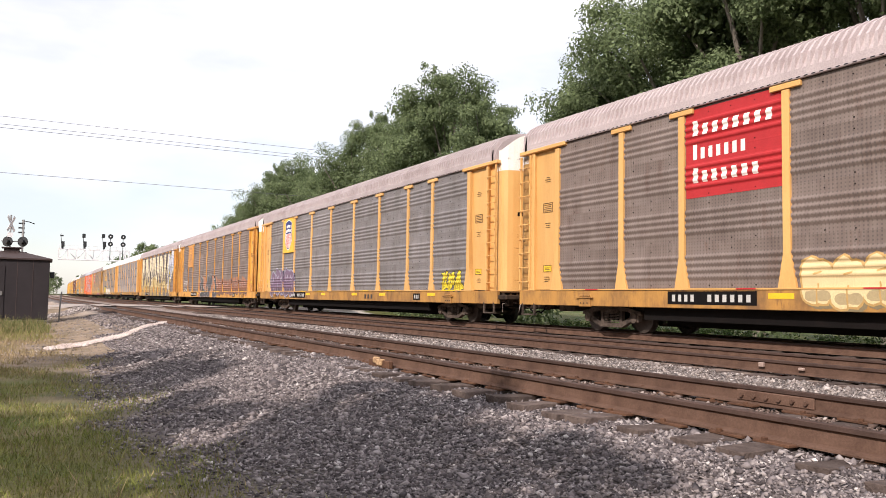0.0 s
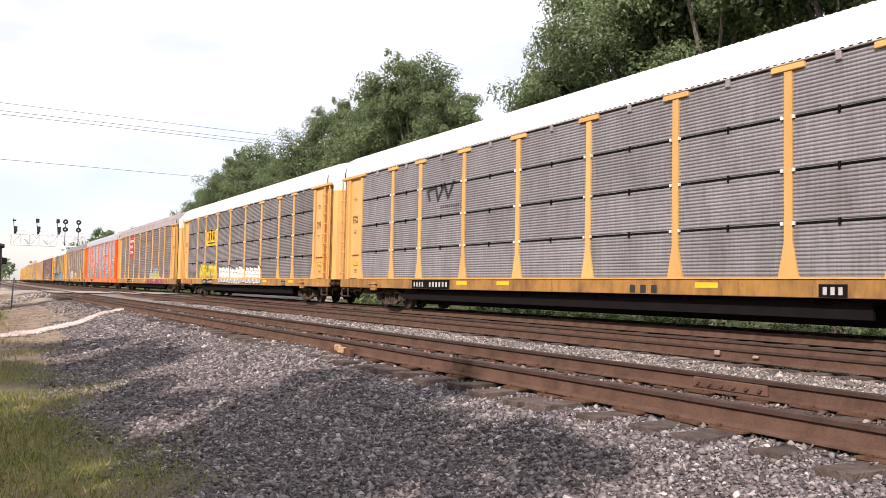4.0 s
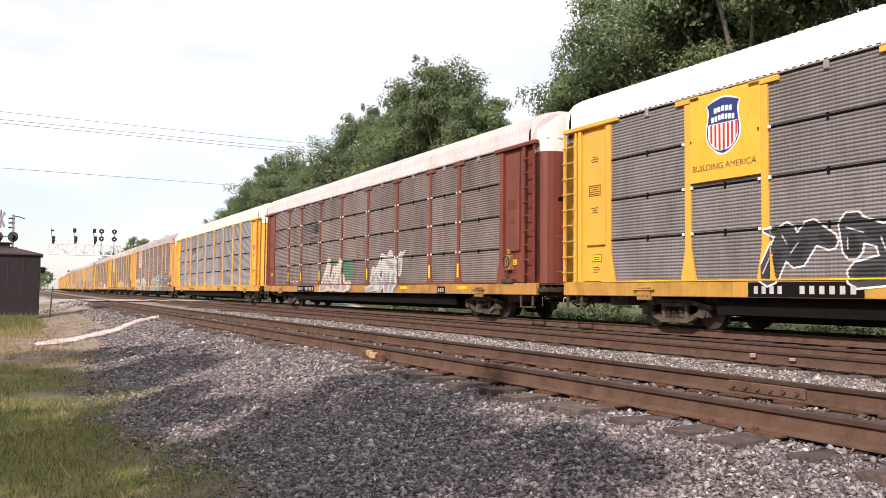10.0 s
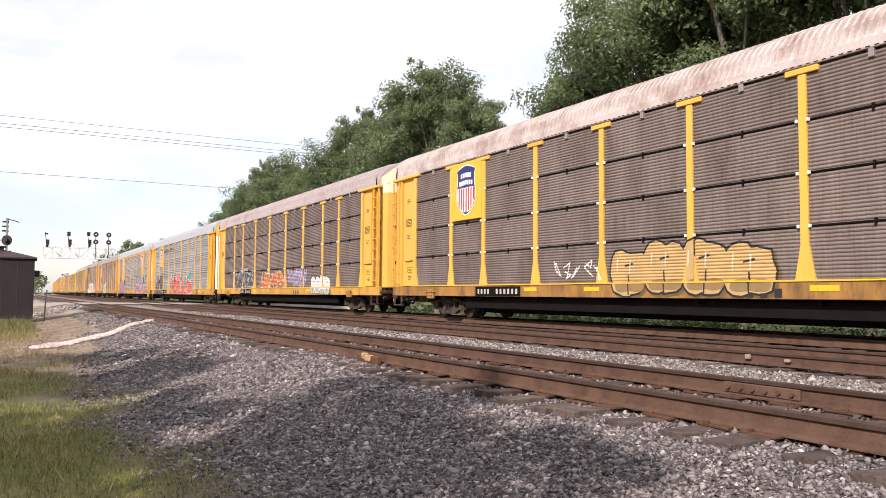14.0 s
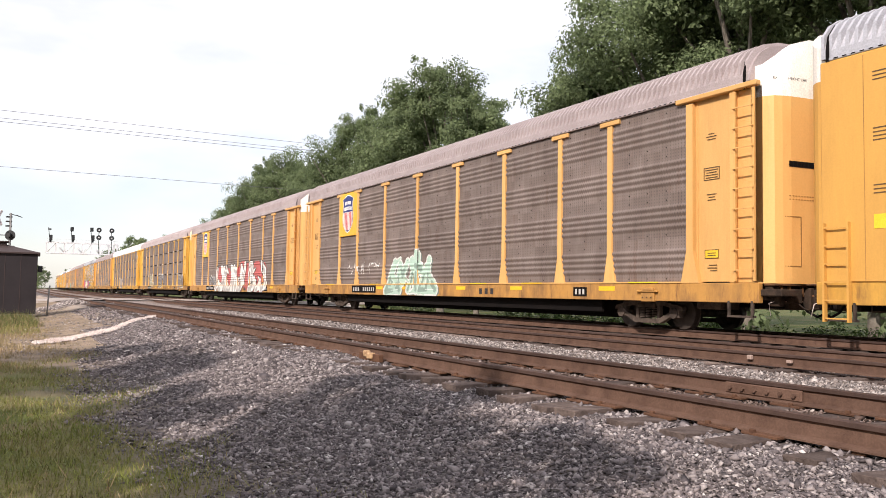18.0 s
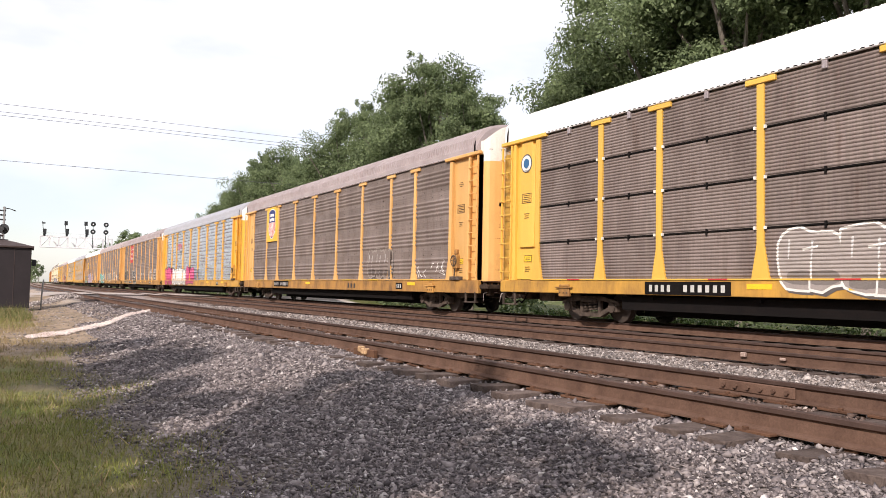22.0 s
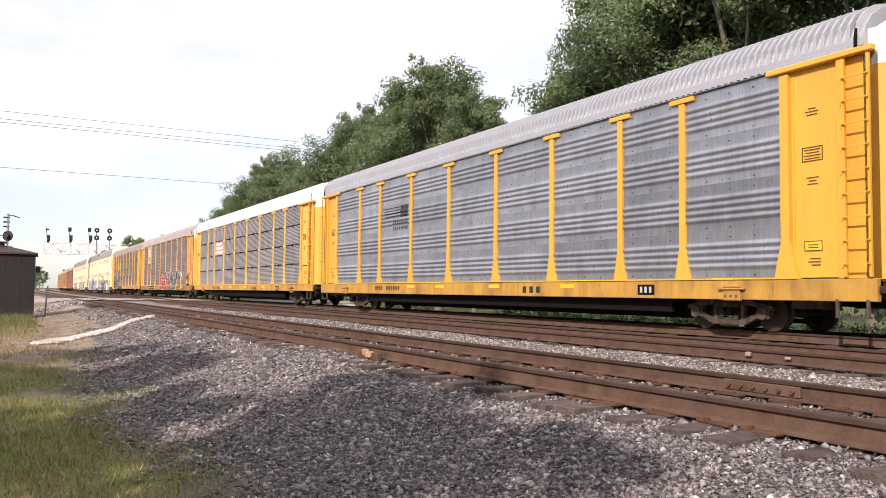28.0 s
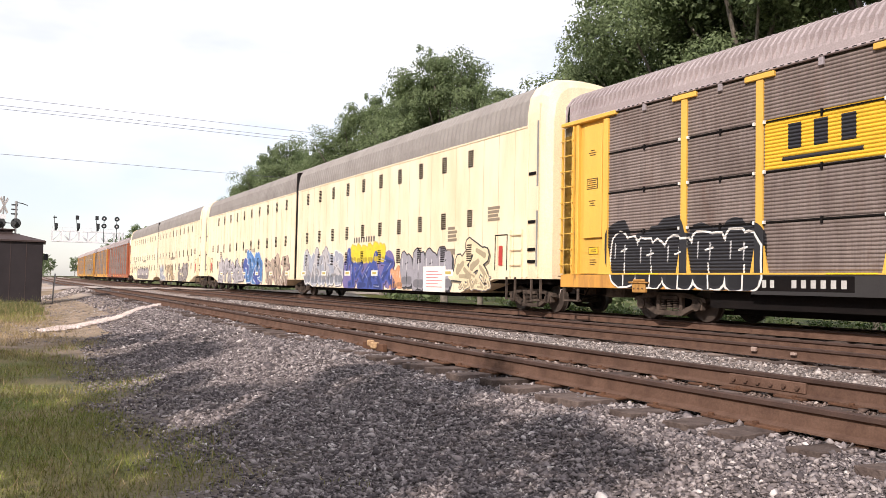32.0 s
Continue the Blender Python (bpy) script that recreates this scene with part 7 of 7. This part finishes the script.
def build_crossing_signal():
    s = tagged(new("crossing_signal"), "grey crossing signal mast with crossbuck and black flashers", "crossing signal")
    s.location = (-0.30, 58.0, -0.45)
    link("mast", tube("mast", [(0, 0, 0), (0, 0, 3.0), (0, 0, 6.2)], 0.055, pole_grey), s)
    link("base", boxes("base", [(-0.2, 0.2, -0.2, 0.2, -0.3, 0.5)], pole_grey, 0.02), s)
    link("cross_arm", tube("cross_arm", [(-0.5, 0, 4.5), (0.85, 0, 4.5)], 0.03, pole_grey), s)
    for i, a in enumerate((50, -50)):
        b = link("crossbuck_board", boxes("crossbuck_board", [(-0.62, 0.62, -0.012, 0.012, -0.10, 0.10)], grey_metal), s, "weathered grey crossbuck board")
        b.matrix_local = Matrix.Translation((0.02, -0.09 - 0.03 * i, 5.62)) @ Matrix.Rotation(radians(60), 4, "Z") @ Matrix.Rotation(radians(a), 4, "Y")
    link("plate", boxes("plate", [(-0.16, 0.16, -0.08, -0.06, 4.75, 5.05)], grey_metal), s)
    flasher(s, -0.14, 4.48)
    flasher(s, 0.72, 4.5)
    g = tagged(new("gate_signal_pole"), "dark pole with brackets and a short arm", "pole")
    g.location = (0.42, 59.5, -0.45)
    link("pole", tube("pole", [(0, 0, 0), (0, 0, 3.0), (0, 0, 6.05)], 0.075, pole_grey), g)
    link("arm", tube("arm", [(-0.1, 0, 5.98), (0.35, 0, 5.92), (0.68, 0, 5.80)], 0.03, dark_metal), g)
    for z in (5.75, 5.45, 5.15):
        link("bracket", boxes("bracket", [(-0.28, 0.1, -0.06, 0.06, z, z + 0.09)], dark_metal), g)
    link("box", boxes("box", [(-0.3, 0.3, -0.25, 0.25, 3.55, 3.9), (0.3, 0.75, -0.05, 0.05, 3.6, 3.66)], dark_metal, 0.02), g)


build_crossing_signal()


def build_signal_bridge():
    y = 160.0
    br = tagged(new("signal_bridge"), "pale grey lattice signal bridge with black signal heads", "signal bridge")
    br.location = (0, y, 0)
    x0, x1, zb, zt = 7.0, 18.9, 7.0, 8.9
    for yy in (-0.6, 0.6):
        for z in (zb, zt):
            link("chord", boxes("chord", [(x0, x1, yy - 0.11, yy + 0.11, z - 0.11, z + 0.11)], grey_metal), br)
        n = 8
        w = (x1 - x0) / n
        for i in range(n + 1):
            link("upright", boxes("upright", [(x0 + i * w - 0.09, x0 + i * w + 0.09, yy - 0.05, yy + 0.05, zb, zt)], grey_metal), br)
            if i < n:
                a, b = ((zb, zt), (zt, zb))[i % 2]
                link("brace", tube("brace", [(x0 + i * w, yy, a), (x0 + (i + 1) * w, yy, b)], 0.085, grey_metal, 6), br)
    link("walkway", boxes("walkway", [(x0, x1, -0.6, 0.6, zb - 0.1, zb - 0.05)], grey_metal), br)
    link("handrail", boxes("handrail", [(x0, x1, -0.9, -0.86, zt + 0.55, zt + 0.6)] + [(x, x + 0.04, -0.9, -0.86, zt, zt + 0.6) for x in np.arange(x0, x1, 1.6)], grey_metal), br)
    for xx in (18.3, 18.9):
        link("leg", boxes("leg", [(xx - 0.12, xx + 0.12, -0.6, -0.36, -0.6, zt), (xx - 0.12, xx + 0.12, 0.36, 0.6, -0.6, zt)], grey_metal), br)
    for x, z in ((7.45, 9.75), (11.1, 9.9), (14.4, 10.0)):
        m = link("signal_mast", tube("signal_mast", [(x, -0.7, zt), (x - 0.25, -0.7, z + 1.8)], 0.06, dark_metal), br)
        link("signal_head", boxes("signal_head", [(x - 0.1, x + 0.42, -0.95, -0.55, z - 0.55, z + 0.45), (x, x + 0.3, -0.75, -0.3, z - 0.9, z - 0.55)], dark_metal, 0.04), m, "black signal head seen from behind")
        link("signal_head", boxes("signal_head", [(x - 0.35, x + 0.2, -0.95, -0.55, z + (1.1 if x > 8 else 1.35), z + (1.85 if x > 8 else 1.6))], dark_metal, 0.04), m, "black signal head seen from behind")
    for x in (15.55, 17.75):
        m = link("signal_mast", tube("signal_mast", [(x, -0.7, zb), (x, -0.7, 11.9)], 0.06, dark_metal), br)
        for z in (10.05, 11.45):
            h = link("signal_target", disc("signal_target", [(-0.02, 0.40), (0.0, 0.45), (0.02, 0.45), (0.03, 0.40)], dark_metal, 20), m, "round black signal target")
            h.matrix_local = Matrix.Translation((x, -0.85, z)) @ Matrix.Rotation(radians(90), 4, "Z")
            link("lens", disc("lens", [(-0.06, 0.10), (-0.06, 0.13), (-0.02, 0.13)], grey_metal, 12), h)


build_signal_bridge()


def build_wires():
    for z, yy in ((14.4, 70), (13.86, 70.4), (13.62, 70.6), (10.12, 70.8)):
        pts = [(-40 + i * 5, yy, z + 0.0006 * (abs(-40 + i * 5 - 8) - 8) ** 2 * 0.3) for i in range(18)]
        tagged(link("overhead_wire", tube("overhead_wire", pts, 0.018, wire_black, 5)), "thin grey overhead wire crossing the tracks", "wire", "overhead wires")
    for x in (-40, 45):
        p = tagged(new("utility_pole"), "weathered wooden utility pole with cross-arm", "utility pole")
        p.location = (x, 70.4, -0.7)
        link("pole", tube("pole", [(0, 0, -0.5), (0, 0, 8), (0, 0, 15.6)], 0.16, bark, r1=0.11), p)
        link("cross_arm", boxes("cross_arm", [(-0.06, 0.06, -1.1, 1.1, 14.9, 15.05)], bark), p)


build_wires()


# ---- crossing road, lime strip and rail details ----
def build_crossing():
    xs, ys = list(np.arange(2, 32, 1.0)), list(np.arange(59.5, 70.6, 1.0))
    vs, w = [], len(xs)
    for y in ys:
        for x in xs:
            xr = x - bend(y)
            vs.append((x, y, max(height(x, y) + 0.01 + 0.015 * smooth(2.5, 4.5, xr), -0.05 if 3 < xr < 17 else -9)))
    fs = [(j * w + i, j * w + i + 1, (j + 1) * w + i + 1, (j + 1) * w + i) for j in range(len(ys) - 1) for i in range(w - 1)]
    tagged(link("road", mesh("road", vs, fs, asphalt, True)), "worn pale asphalt road crossing the tracks", "road", kind="structure")


build_crossing()


def lime_strip():
    rng = np.random.default_rng(8)
    line = [(4.85, 29.1, 0.08), (3.9, 27.3, 0.12), (2.95, 25.2, 0.16), (2.3, 24.5, 0.21), (1.45, 24.1, 0.28), (0.85, 22.9, 0.16)]
    n = 5200
    base = np.array([(1, 0, 0), (-1, 0, 0), (0, 1, 0), (0, -1, 0), (0, 0, 0.8), (0, 0, -1)], float)
    tri = [(0, 2, 4), (2, 1, 4), (1, 3, 4), (3, 0, 4), (2, 0, 5), (1, 2, 5), (3, 1, 5), (0, 3, 5)]
    vs, fs = [], []
    for i in range(n):
        s = rng.uniform(0, len(line) - 1.001)
        a, b, f = line[int(s)], line[int(s) + 1], s - int(s)
        hw = a[2] + (b[2] - a[2]) * f
        x = a[0] + (b[0] - a[0]) * f + rng.normal(0, hw * 0.22)
        y = a[1] + (b[1] - a[1]) * f + rng.normal(0, hw * 1.0)
        r = rng.uniform(0.025, 0.06)
        z = height(x, y) + 0.03
        o = len(vs)
        vs += [tuple(np.array((x, y, z)) + p * r * rng.uniform(0.6, 1.3)) for p in base]
        fs += [[o + q for q in t] for t in tri]
    tagged(link("lime_stone_strip", mesh("lime_stone_strip", vs, fs, lime)), "narrow strip of whitish crushed stone across the dirt", "gravel strip", kind="stuff")


lime_strip()


def gravel_heap():
    """Two low heaps of pale stone beside the crossing."""
    rng = np.random.default_rng(15)
    base = np.array([(1, 0, 0), (-1, 0, 0), (0, 1, 0), (0, -1, 0), (0, 0, 0.8), (0, 0, -1)], float)
    tri = [(0, 2, 4), (2, 1, 4), (1, 3, 4), (3, 0, 4), (2, 0, 5), (1, 2, 5), (3, 1, 5), (0, 3, 5)]
    vs, fs = [], []
    for cx, cy, rad, top, n in ((3.6, 54.5, 1.3, 0.30, 1500), (2.2, 52.5, 1.0, 0.18, 800)):
        for _ in range(n):
            q = rng.normal(0, 0.45, 2)
            f = math.exp(-1.6 * (q[0] ** 2 + q[1] ** 2))
            x, y = cx + q[0] * rad, cy + q[1] * rad * 1.6
            z = height(x, y) + top * f * rng.uniform(0.7, 1.0)
            r = rng.uniform(0.04, 0.09)
            o = len(vs)
            vs += [tuple(np.array((x, y, z)) + p * r * rng.uniform(0.6, 1.3)) for p in base]
            fs += [[o + i for i in t] for t in tri]
    tagged(link("gravel_heap", mesh("gravel_heap", vs, fs, light_stone)), "low heaps of pale stone beside the crossing", "gravel heap", kind="stuff")


gravel_heap()


def rail_details():
    x = TRACKS[0] + 0.7525
    j = tagged(new("rail_joint"), "rusty bolted joint bar on the rail", "joint bar", "joint bars on the rails")
    j.location = (x, 5.03, 0)
    link("bar", boxes("bar", [(-0.045, -0.012, -0.42, 0.42, -0.145, -0.045)], rail_rust, 0.008), j)
    for i in range(6):
        link("bolt", disc("bolt", [(-0.07, 0.018), (-0.07, 0.022), (-0.04, 0.022)], rail_rust, 6), j, at=(0, -0.35 + i * 0.14, -0.095))
    b = tagged(new("rail_bond_box"), "orange rusty bond plate beside the rail", "bond plate")
    b.location = (4.6, 10.2, -0.1)
    link("plate", boxes("plate", [(-0.10, -0.03, -0.34, 0.34, -0.09, 0.02)], plate_rust, 0.01), b)
    link("clamp", boxes("clamp", [(-0.13, -0.05, -0.14, 0.03, -0.06, 0.03), (-0.12, -0.05, 0.03, 0.16, -0.04, 0.05)], mat("pale_rust_patch", (0.46, 0.30, 0.16), 0.85, dark=(0.16, 0.08, 0.045), amount=0.9, scale=14, bump=0.6), 0.015), b)
    for yy, h in ((7.82, 0.045), (7.17, 0.02)):
        c = tagged(new("track_clip"), "small pale clip on the rail's foot", "clip", "clips on the middle track")
        c.location = (TRACKS[1] - 0.7525 - 0.05, yy, -0.09)
        link("body", boxes("body", [(-0.03, 0.02, -0.04, 0.04, -0.02, h)], spray((0.34, 0.25, 0.21)), 0.008), c)


rail_details()


# ---- plants ----
def blades(name, zones, material, label, seed):
    rng = np.random.default_rng(seed)
    v, off = [], 0
    for x0, x1, y0, y1, per, h in zones:
        n = int((x1 - x0) * (y1 - y0) * per)
        px, py = rng.uniform(x0, x1, n), rng.uniform(y0, y1, n)
        edge = np.array([noise.noise((a * 0.9, b * 0.7, 2.0)) for a, b in zip(px, py)])
        rim = np.minimum(py - y0, y1 - py) + 3.0 * edge * (y0 > 4)
        keep = (rng.random(n) < np.clip((edge + 0.55) / 0.4, 0, 1) * np.clip((1.7 + edge * 1.2 - px) / 1.1, 0, 1)) & (rng.random(n) < np.clip(rim / (0.22 * (y1 - y0)) * (y0 > 4) + 1.0 * (y0 <= 4), 0, 1))
        px, py = px[keep], py[keep]
        n = len(px)
        pz = np.array([height(a, b) for a, b in zip(px, py)])
        a = rng.uniform(0, 6.28, n)
        hh = h * rng.lognormal(0, 0.4, n)
        w = 0.004 + 0.035 * h
        lean = rng.normal(0, 0.4, (n, 2)) * hh[:, None]
        p = np.stack([px, py, pz - 0.01], -1)
        s = np.stack([np.cos(a) * w, np.sin(a) * w, np.zeros(n)], -1)
        top = p + np.stack([lean[:, 0], lean[:, 1], hh], -1)
        v.append(np.stack([p - s, p + s, top], 1).reshape(-1, 3))
    v = np.concatenate(v)
    f = np.arange(len(v)).reshape(-1, 3)
    me = mesh(name, v.tolist(), f.tolist(), material)
    return tagged(link(name, me), label, "grass", kind="stuff")


blades("grass", [(-5, 2.2, 3.5, 9, 1700, 0.042), (-5, 2.2, 8, 19, 700, 0.05), (-7, 1.2, 26, 34, 90, 0.14)], blade, "short patchy green turf beside the ballast", 21)
blades("tall_grass", [(-9, 1.4, 31, 42.2, 260, 0.22)], tall_blade, "tall rank grass in front of the shed", 23)
blades("dry_grass", [(-6, 2.0, 4, 16, 130, 0.06), (-8, 3.2, 14, 41, 280, 0.08), (-14, 1.3, 30, 42, 150, 0.17)], dry_blade, "dry straw-coloured grass on sandy dirt", 22)


def leaf_cloud(centres, per, spread, size, rng):
    """Many small four-sided leaves round the clump centres."""
    c = np.repeat(np.array(centres), per, 0)
    n = len(c)
    d = rng.normal(0, 1, (n, 3))
    d /= np.linalg.norm(d, axis=1)[:, None]
    p = c + d * (rng.random((n, 1)) ** 0.45) * np.array(spread)
    nrm = d + rng.normal(0, 0.45, (n, 3)) + np.array((0, 0, 0.35))
    nrm /= np.linalg.norm(nrm, axis=1)[:, None]
    a = np.cross(nrm, rng.normal(0, 1, (n, 3)))
    a /= np.linalg.norm(a, axis=1)[:, None]
    b = np.cross(nrm, a)
    s = size * rng.uniform(0.6, 1.3, (n, 1))
    q = np.stack([p - a * s, p + b * s * 0.5, p + a * s, p - b * s * 0.5], 1).reshape(-1, 3)
    return q


def crown_mesh(seed, boughs, per, size, rx, z0, z1):
    """Foliage in separate boughs of small clumps, with gaps between them and a ragged outline."""
    rng = np.random.default_rng(seed)
    mid, half = (z0 + z1) / 2, (z1 - z0) / 2
    tips, clumps, spreads = [], [], []
    for i in range(boughs):
        up = -0.85 + 1.75 * (i + 0.5) / boughs
        a = i * 2.399 + rng.uniform(-0.5, 0.5)
        ring = math.sqrt(max(1 - up * up, 0.04)) * rng.uniform(0.70, 0.98)
        tip = np.array((math.cos(a) * rx * ring, math.sin(a) * rx * ring, mid + half * up * rng.uniform(0.88, 1.0)))
        tips.append(tip)
        core = np.array((0, 0, tip[2] * 0.8 + mid * 0.2 - rx * 0.15))
        for j in range(13):
            f = rng.uniform(0.45, 1.05)
            c = core + (tip - core) * f + np.clip(rng.normal(0, 1, 3), -1.5, 1.5) * np.array((0.17, 0.17, 0.12)) * rx
            c[2] = min(max(c[2], z0), z1 + 0.4)
            clumps.append(c)
            spreads.append(rx * rng.uniform(0.14, 0.25))
    qs = []
    for c, sp in zip(clumps, spreads):
        qs.append(leaf_cloud([c], per, (sp, sp, sp * 0.62), size, rng))
    # loose sprays past the outline, and shaded foliage inside
    for tip in tips:
        for _ in range(3):
            c = tip * np.array((1.03, 1.03, 1.0)) + np.clip(rng.normal(0, 1, 3), -1.2, 1.2) * rx * 0.12
            c[2] = min(c[2], z1 + 0.9)
            qs.append(leaf_cloud([c], per // 4, (rx * 0.07, rx * 0.07, rx * 0.09), size, rng))
    inner = [(rng.normal(0, 0.3) * rx, rng.normal(0, 0.3) * rx, rng.uniform(z0 + half * 0.2, z1 - half * 0.35)) for _ in range(boughs)]
    qs.append(leaf_cloud(inner, per // 2, (rx * 0.24, rx * 0.24, rx * 0.2), size * 1.7, rng))
    return np.concatenate(qs), [tuple(t) for t in tips]


def tree_kind(seed, rx, h, boughs=19, per=260, size=0.10, base=0.26):
    q, tips = crown_mesh(seed, boughs, per, size, rx, h * base, h)
    me = mesh("crown", q.tolist(), np.arange(len(q)).reshape(-1, 4).tolist(), leaf)
    parts = [tube("t", [(0, 0, -0.3), (0.1, 0.05, h * 0.3), (0.0, 0.2, h * 0.6), (0.1, 0.1, h * 0.85)], 0.28, bark, 10, 0.06)]
    for c in tips:
        z = min(c[2] * 0.72, h * 0.6)
        parts.append(tube("t", [(0, 0.1, z * 0.8), (c[0] * 0.45, c[1] * 0.45, z * 0.8 + (c[2] - z * 0.8) * 0.5), (c[0] * 0.8, c[1] * 0.8, z * 0.8 + (c[2] - z * 0.8) * 0.82), c], 0.11, bark, 6, 0.02))
    return me, join_meshes("trunk", parts, bark)


KINDS = [tree_kind(31 + i, rx, h) for i, (rx, h) in enumerate(((4.6, 16.0), (5.2, 16.0), (4.0, 16.0), (5.6, 16.0)))]


NEAR_KINDS = [tree_kind(51 + i, rx, 16.0, 26, 360, 0.090) for i, rx in enumerate((4.6, 5.2))]
FAR_KINDS = [tree_kind(61 + i, rx, 16.0, 12, 60, 0.20) for i, rx in enumerate((4.6, 5.4))]


FAR_KINDS.append(tree_kind(67, 4.6, 16.0, 9, 110, 0.165, 0.56))
NEAR_KINDS.append(tree_kind(57, 4.6, 16.0, 12, 460, 0.085, 0.56))


def tree(x, y, h, kind, wide=1.0, turn=0.0, z=-0.55):
    t = tagged(new("tree"), "tall leafy green broadleaf tree beside the railway, unseen where on its near side", "tree", "trees along the line")
    t.location = (x, y, z)
    t.rotation_euler = (0, 0, turn)
    s = h / 16.0
    t.scale = (s * wide, s * wide, s)
    crown, trunk = FAR_KINDS[kind if x > -20 and kind == 2 and y < 100 else kind % 2] if x < 0 or x > 32 or y > 112 or y < 9 else NEAR_KINDS[kind if kind == 2 else kind % 2] if y < 35 else KINDS[kind]
    link("trunk", trunk, t)
    link("crown", crown, t)
    return t


rng_t = random.Random(12)
for i, (x, y, h) in enumerate([(26, 47.2, 17.2), (27.5, 53.5, 16.2), (27, 59.5, 17.4), (27, 66.5, 15.9), (28, 74, 14.4), (27.5, 82, 16.0), (28, 90, 17.3), (28, 98, 16.1), (28.5, 107, 15.0),
                               (28.5, 117, 12.8), (29, 128, 12.6), (28.6, 139, 11.2), (29, 151, 10.6),
                               (29, 166, 12.6), (29.6, 182, 12.0), (30, 201, 13.6), (30.4, 219, 15.6), (31, 238, 14.0), (31.6, 262, 13.2), (32.4, 288, 15.2), (33.6, 318, 14.2), (35, 350, 13.6), (36.6, 385, 13.0), (38.5, 425, 14.0), (42, 610, 15.0), (9, 470, 10.5), (14, 500, 13.5), (19, 530, 15.0), (25, 570, 13.0),
                               (27.2, 26.6, 17.6), (27, 17.2, 19.0), (27, 10.0, 20.0), (27, 3.0, 19), (36, 66, 15), (36, 80, 15), (37, 96, 14)]):
    tree(x, y, h, i % 4, rng_t.uniform(0.86, 1.0), rng_t.uniform(0, 6.3))
tree(25.8, 42.2, 14.2, 2, 0.78, 1.0)
tree(26.2, 31.6, 14.2, 0, 0.84, 2.0)
tree(26.8, 22.6, 20.0, 2, 0.95, 1.2)
# unseen tree row added opposite the train to darken what its sheets reflect
for i in range(15):
    tree(-30 + rng_t.uniform(-2, 2), -60 + i * 9.5, rng_t.uniform(14, 17), i % 4, 1.15, rng_t.uniform(0, 6), -0.7)
# unseen trees added on the near side, placed to cast shade over the foreground
for x, y, h, k in ((-5.25, 2.4, 7.6, 2), (-6.55, 9.2, 7.9, 2), (-6.75, 13.7, 7.4, 2), (-5.25, 0.8, 7.0, 2), (-6.65, 4.9, 7.2, 2)):
    tree(x, y, h, k, 0.98, rng_t.uniform(0, 6), -0.7)


def thicket(name, zones, material, label, seed, size):
    rng = np.random.default_rng(seed)
    qs = []
    for x0, x1, y0, y1, n, per, h, sp in zones:
        cs = [(rng.uniform(x0, x1), rng.uniform(y0, y1), -0.55 + h * rng.uniform(0.1, 1.0)) for _ in range(n)]
        cs = [(a + BEND * max(b, 0) ** 2 / 2, b, c) for a, b, c in cs]
        qs.append(leaf_cloud(cs, per, (sp, sp, sp * 0.8), size * (1 + sp), rng))
    q = np.concatenate(qs)
    me = mesh(name, q.tolist(), np.arange(len(q)).reshape(-1, 4).tolist(), material)
    return tagged(link(name, me), label, "bushes", kind="stuff")


thicket("weeds", [(18.2, 20.5, 4, 27, 170, 130, 0.5, 0.26), (20.0, 21.0, 27, 60, 30, 80, 0.3, 0.2)], weed, "bright green weeds growing beyond the train", 41, 0.032)
thicket("undergrowth", [(24.5, 30, -5, 140, 300, 90, 3.5, 1.0)], leaf, "dense green undergrowth beneath the trees", 42, 0.10)
thicket("far_woods", [(60, 140, 260, 700, 420, 90, 9, 4.0), (-60, 4, 360, 700, 260, 90, 8, 3.5)], leaf, "distant dark woods along the horizon", 43, 0.11)


def motions():
    times = [0, 2, 4, 6, 8, 10, 12, 14, 16, 18, 20, 22, 24, 26, 28, 30, 32]
    for car, y in train:
        walk(car, [(t, car_pose(y - SPEED * t)) for t in times])


motions()
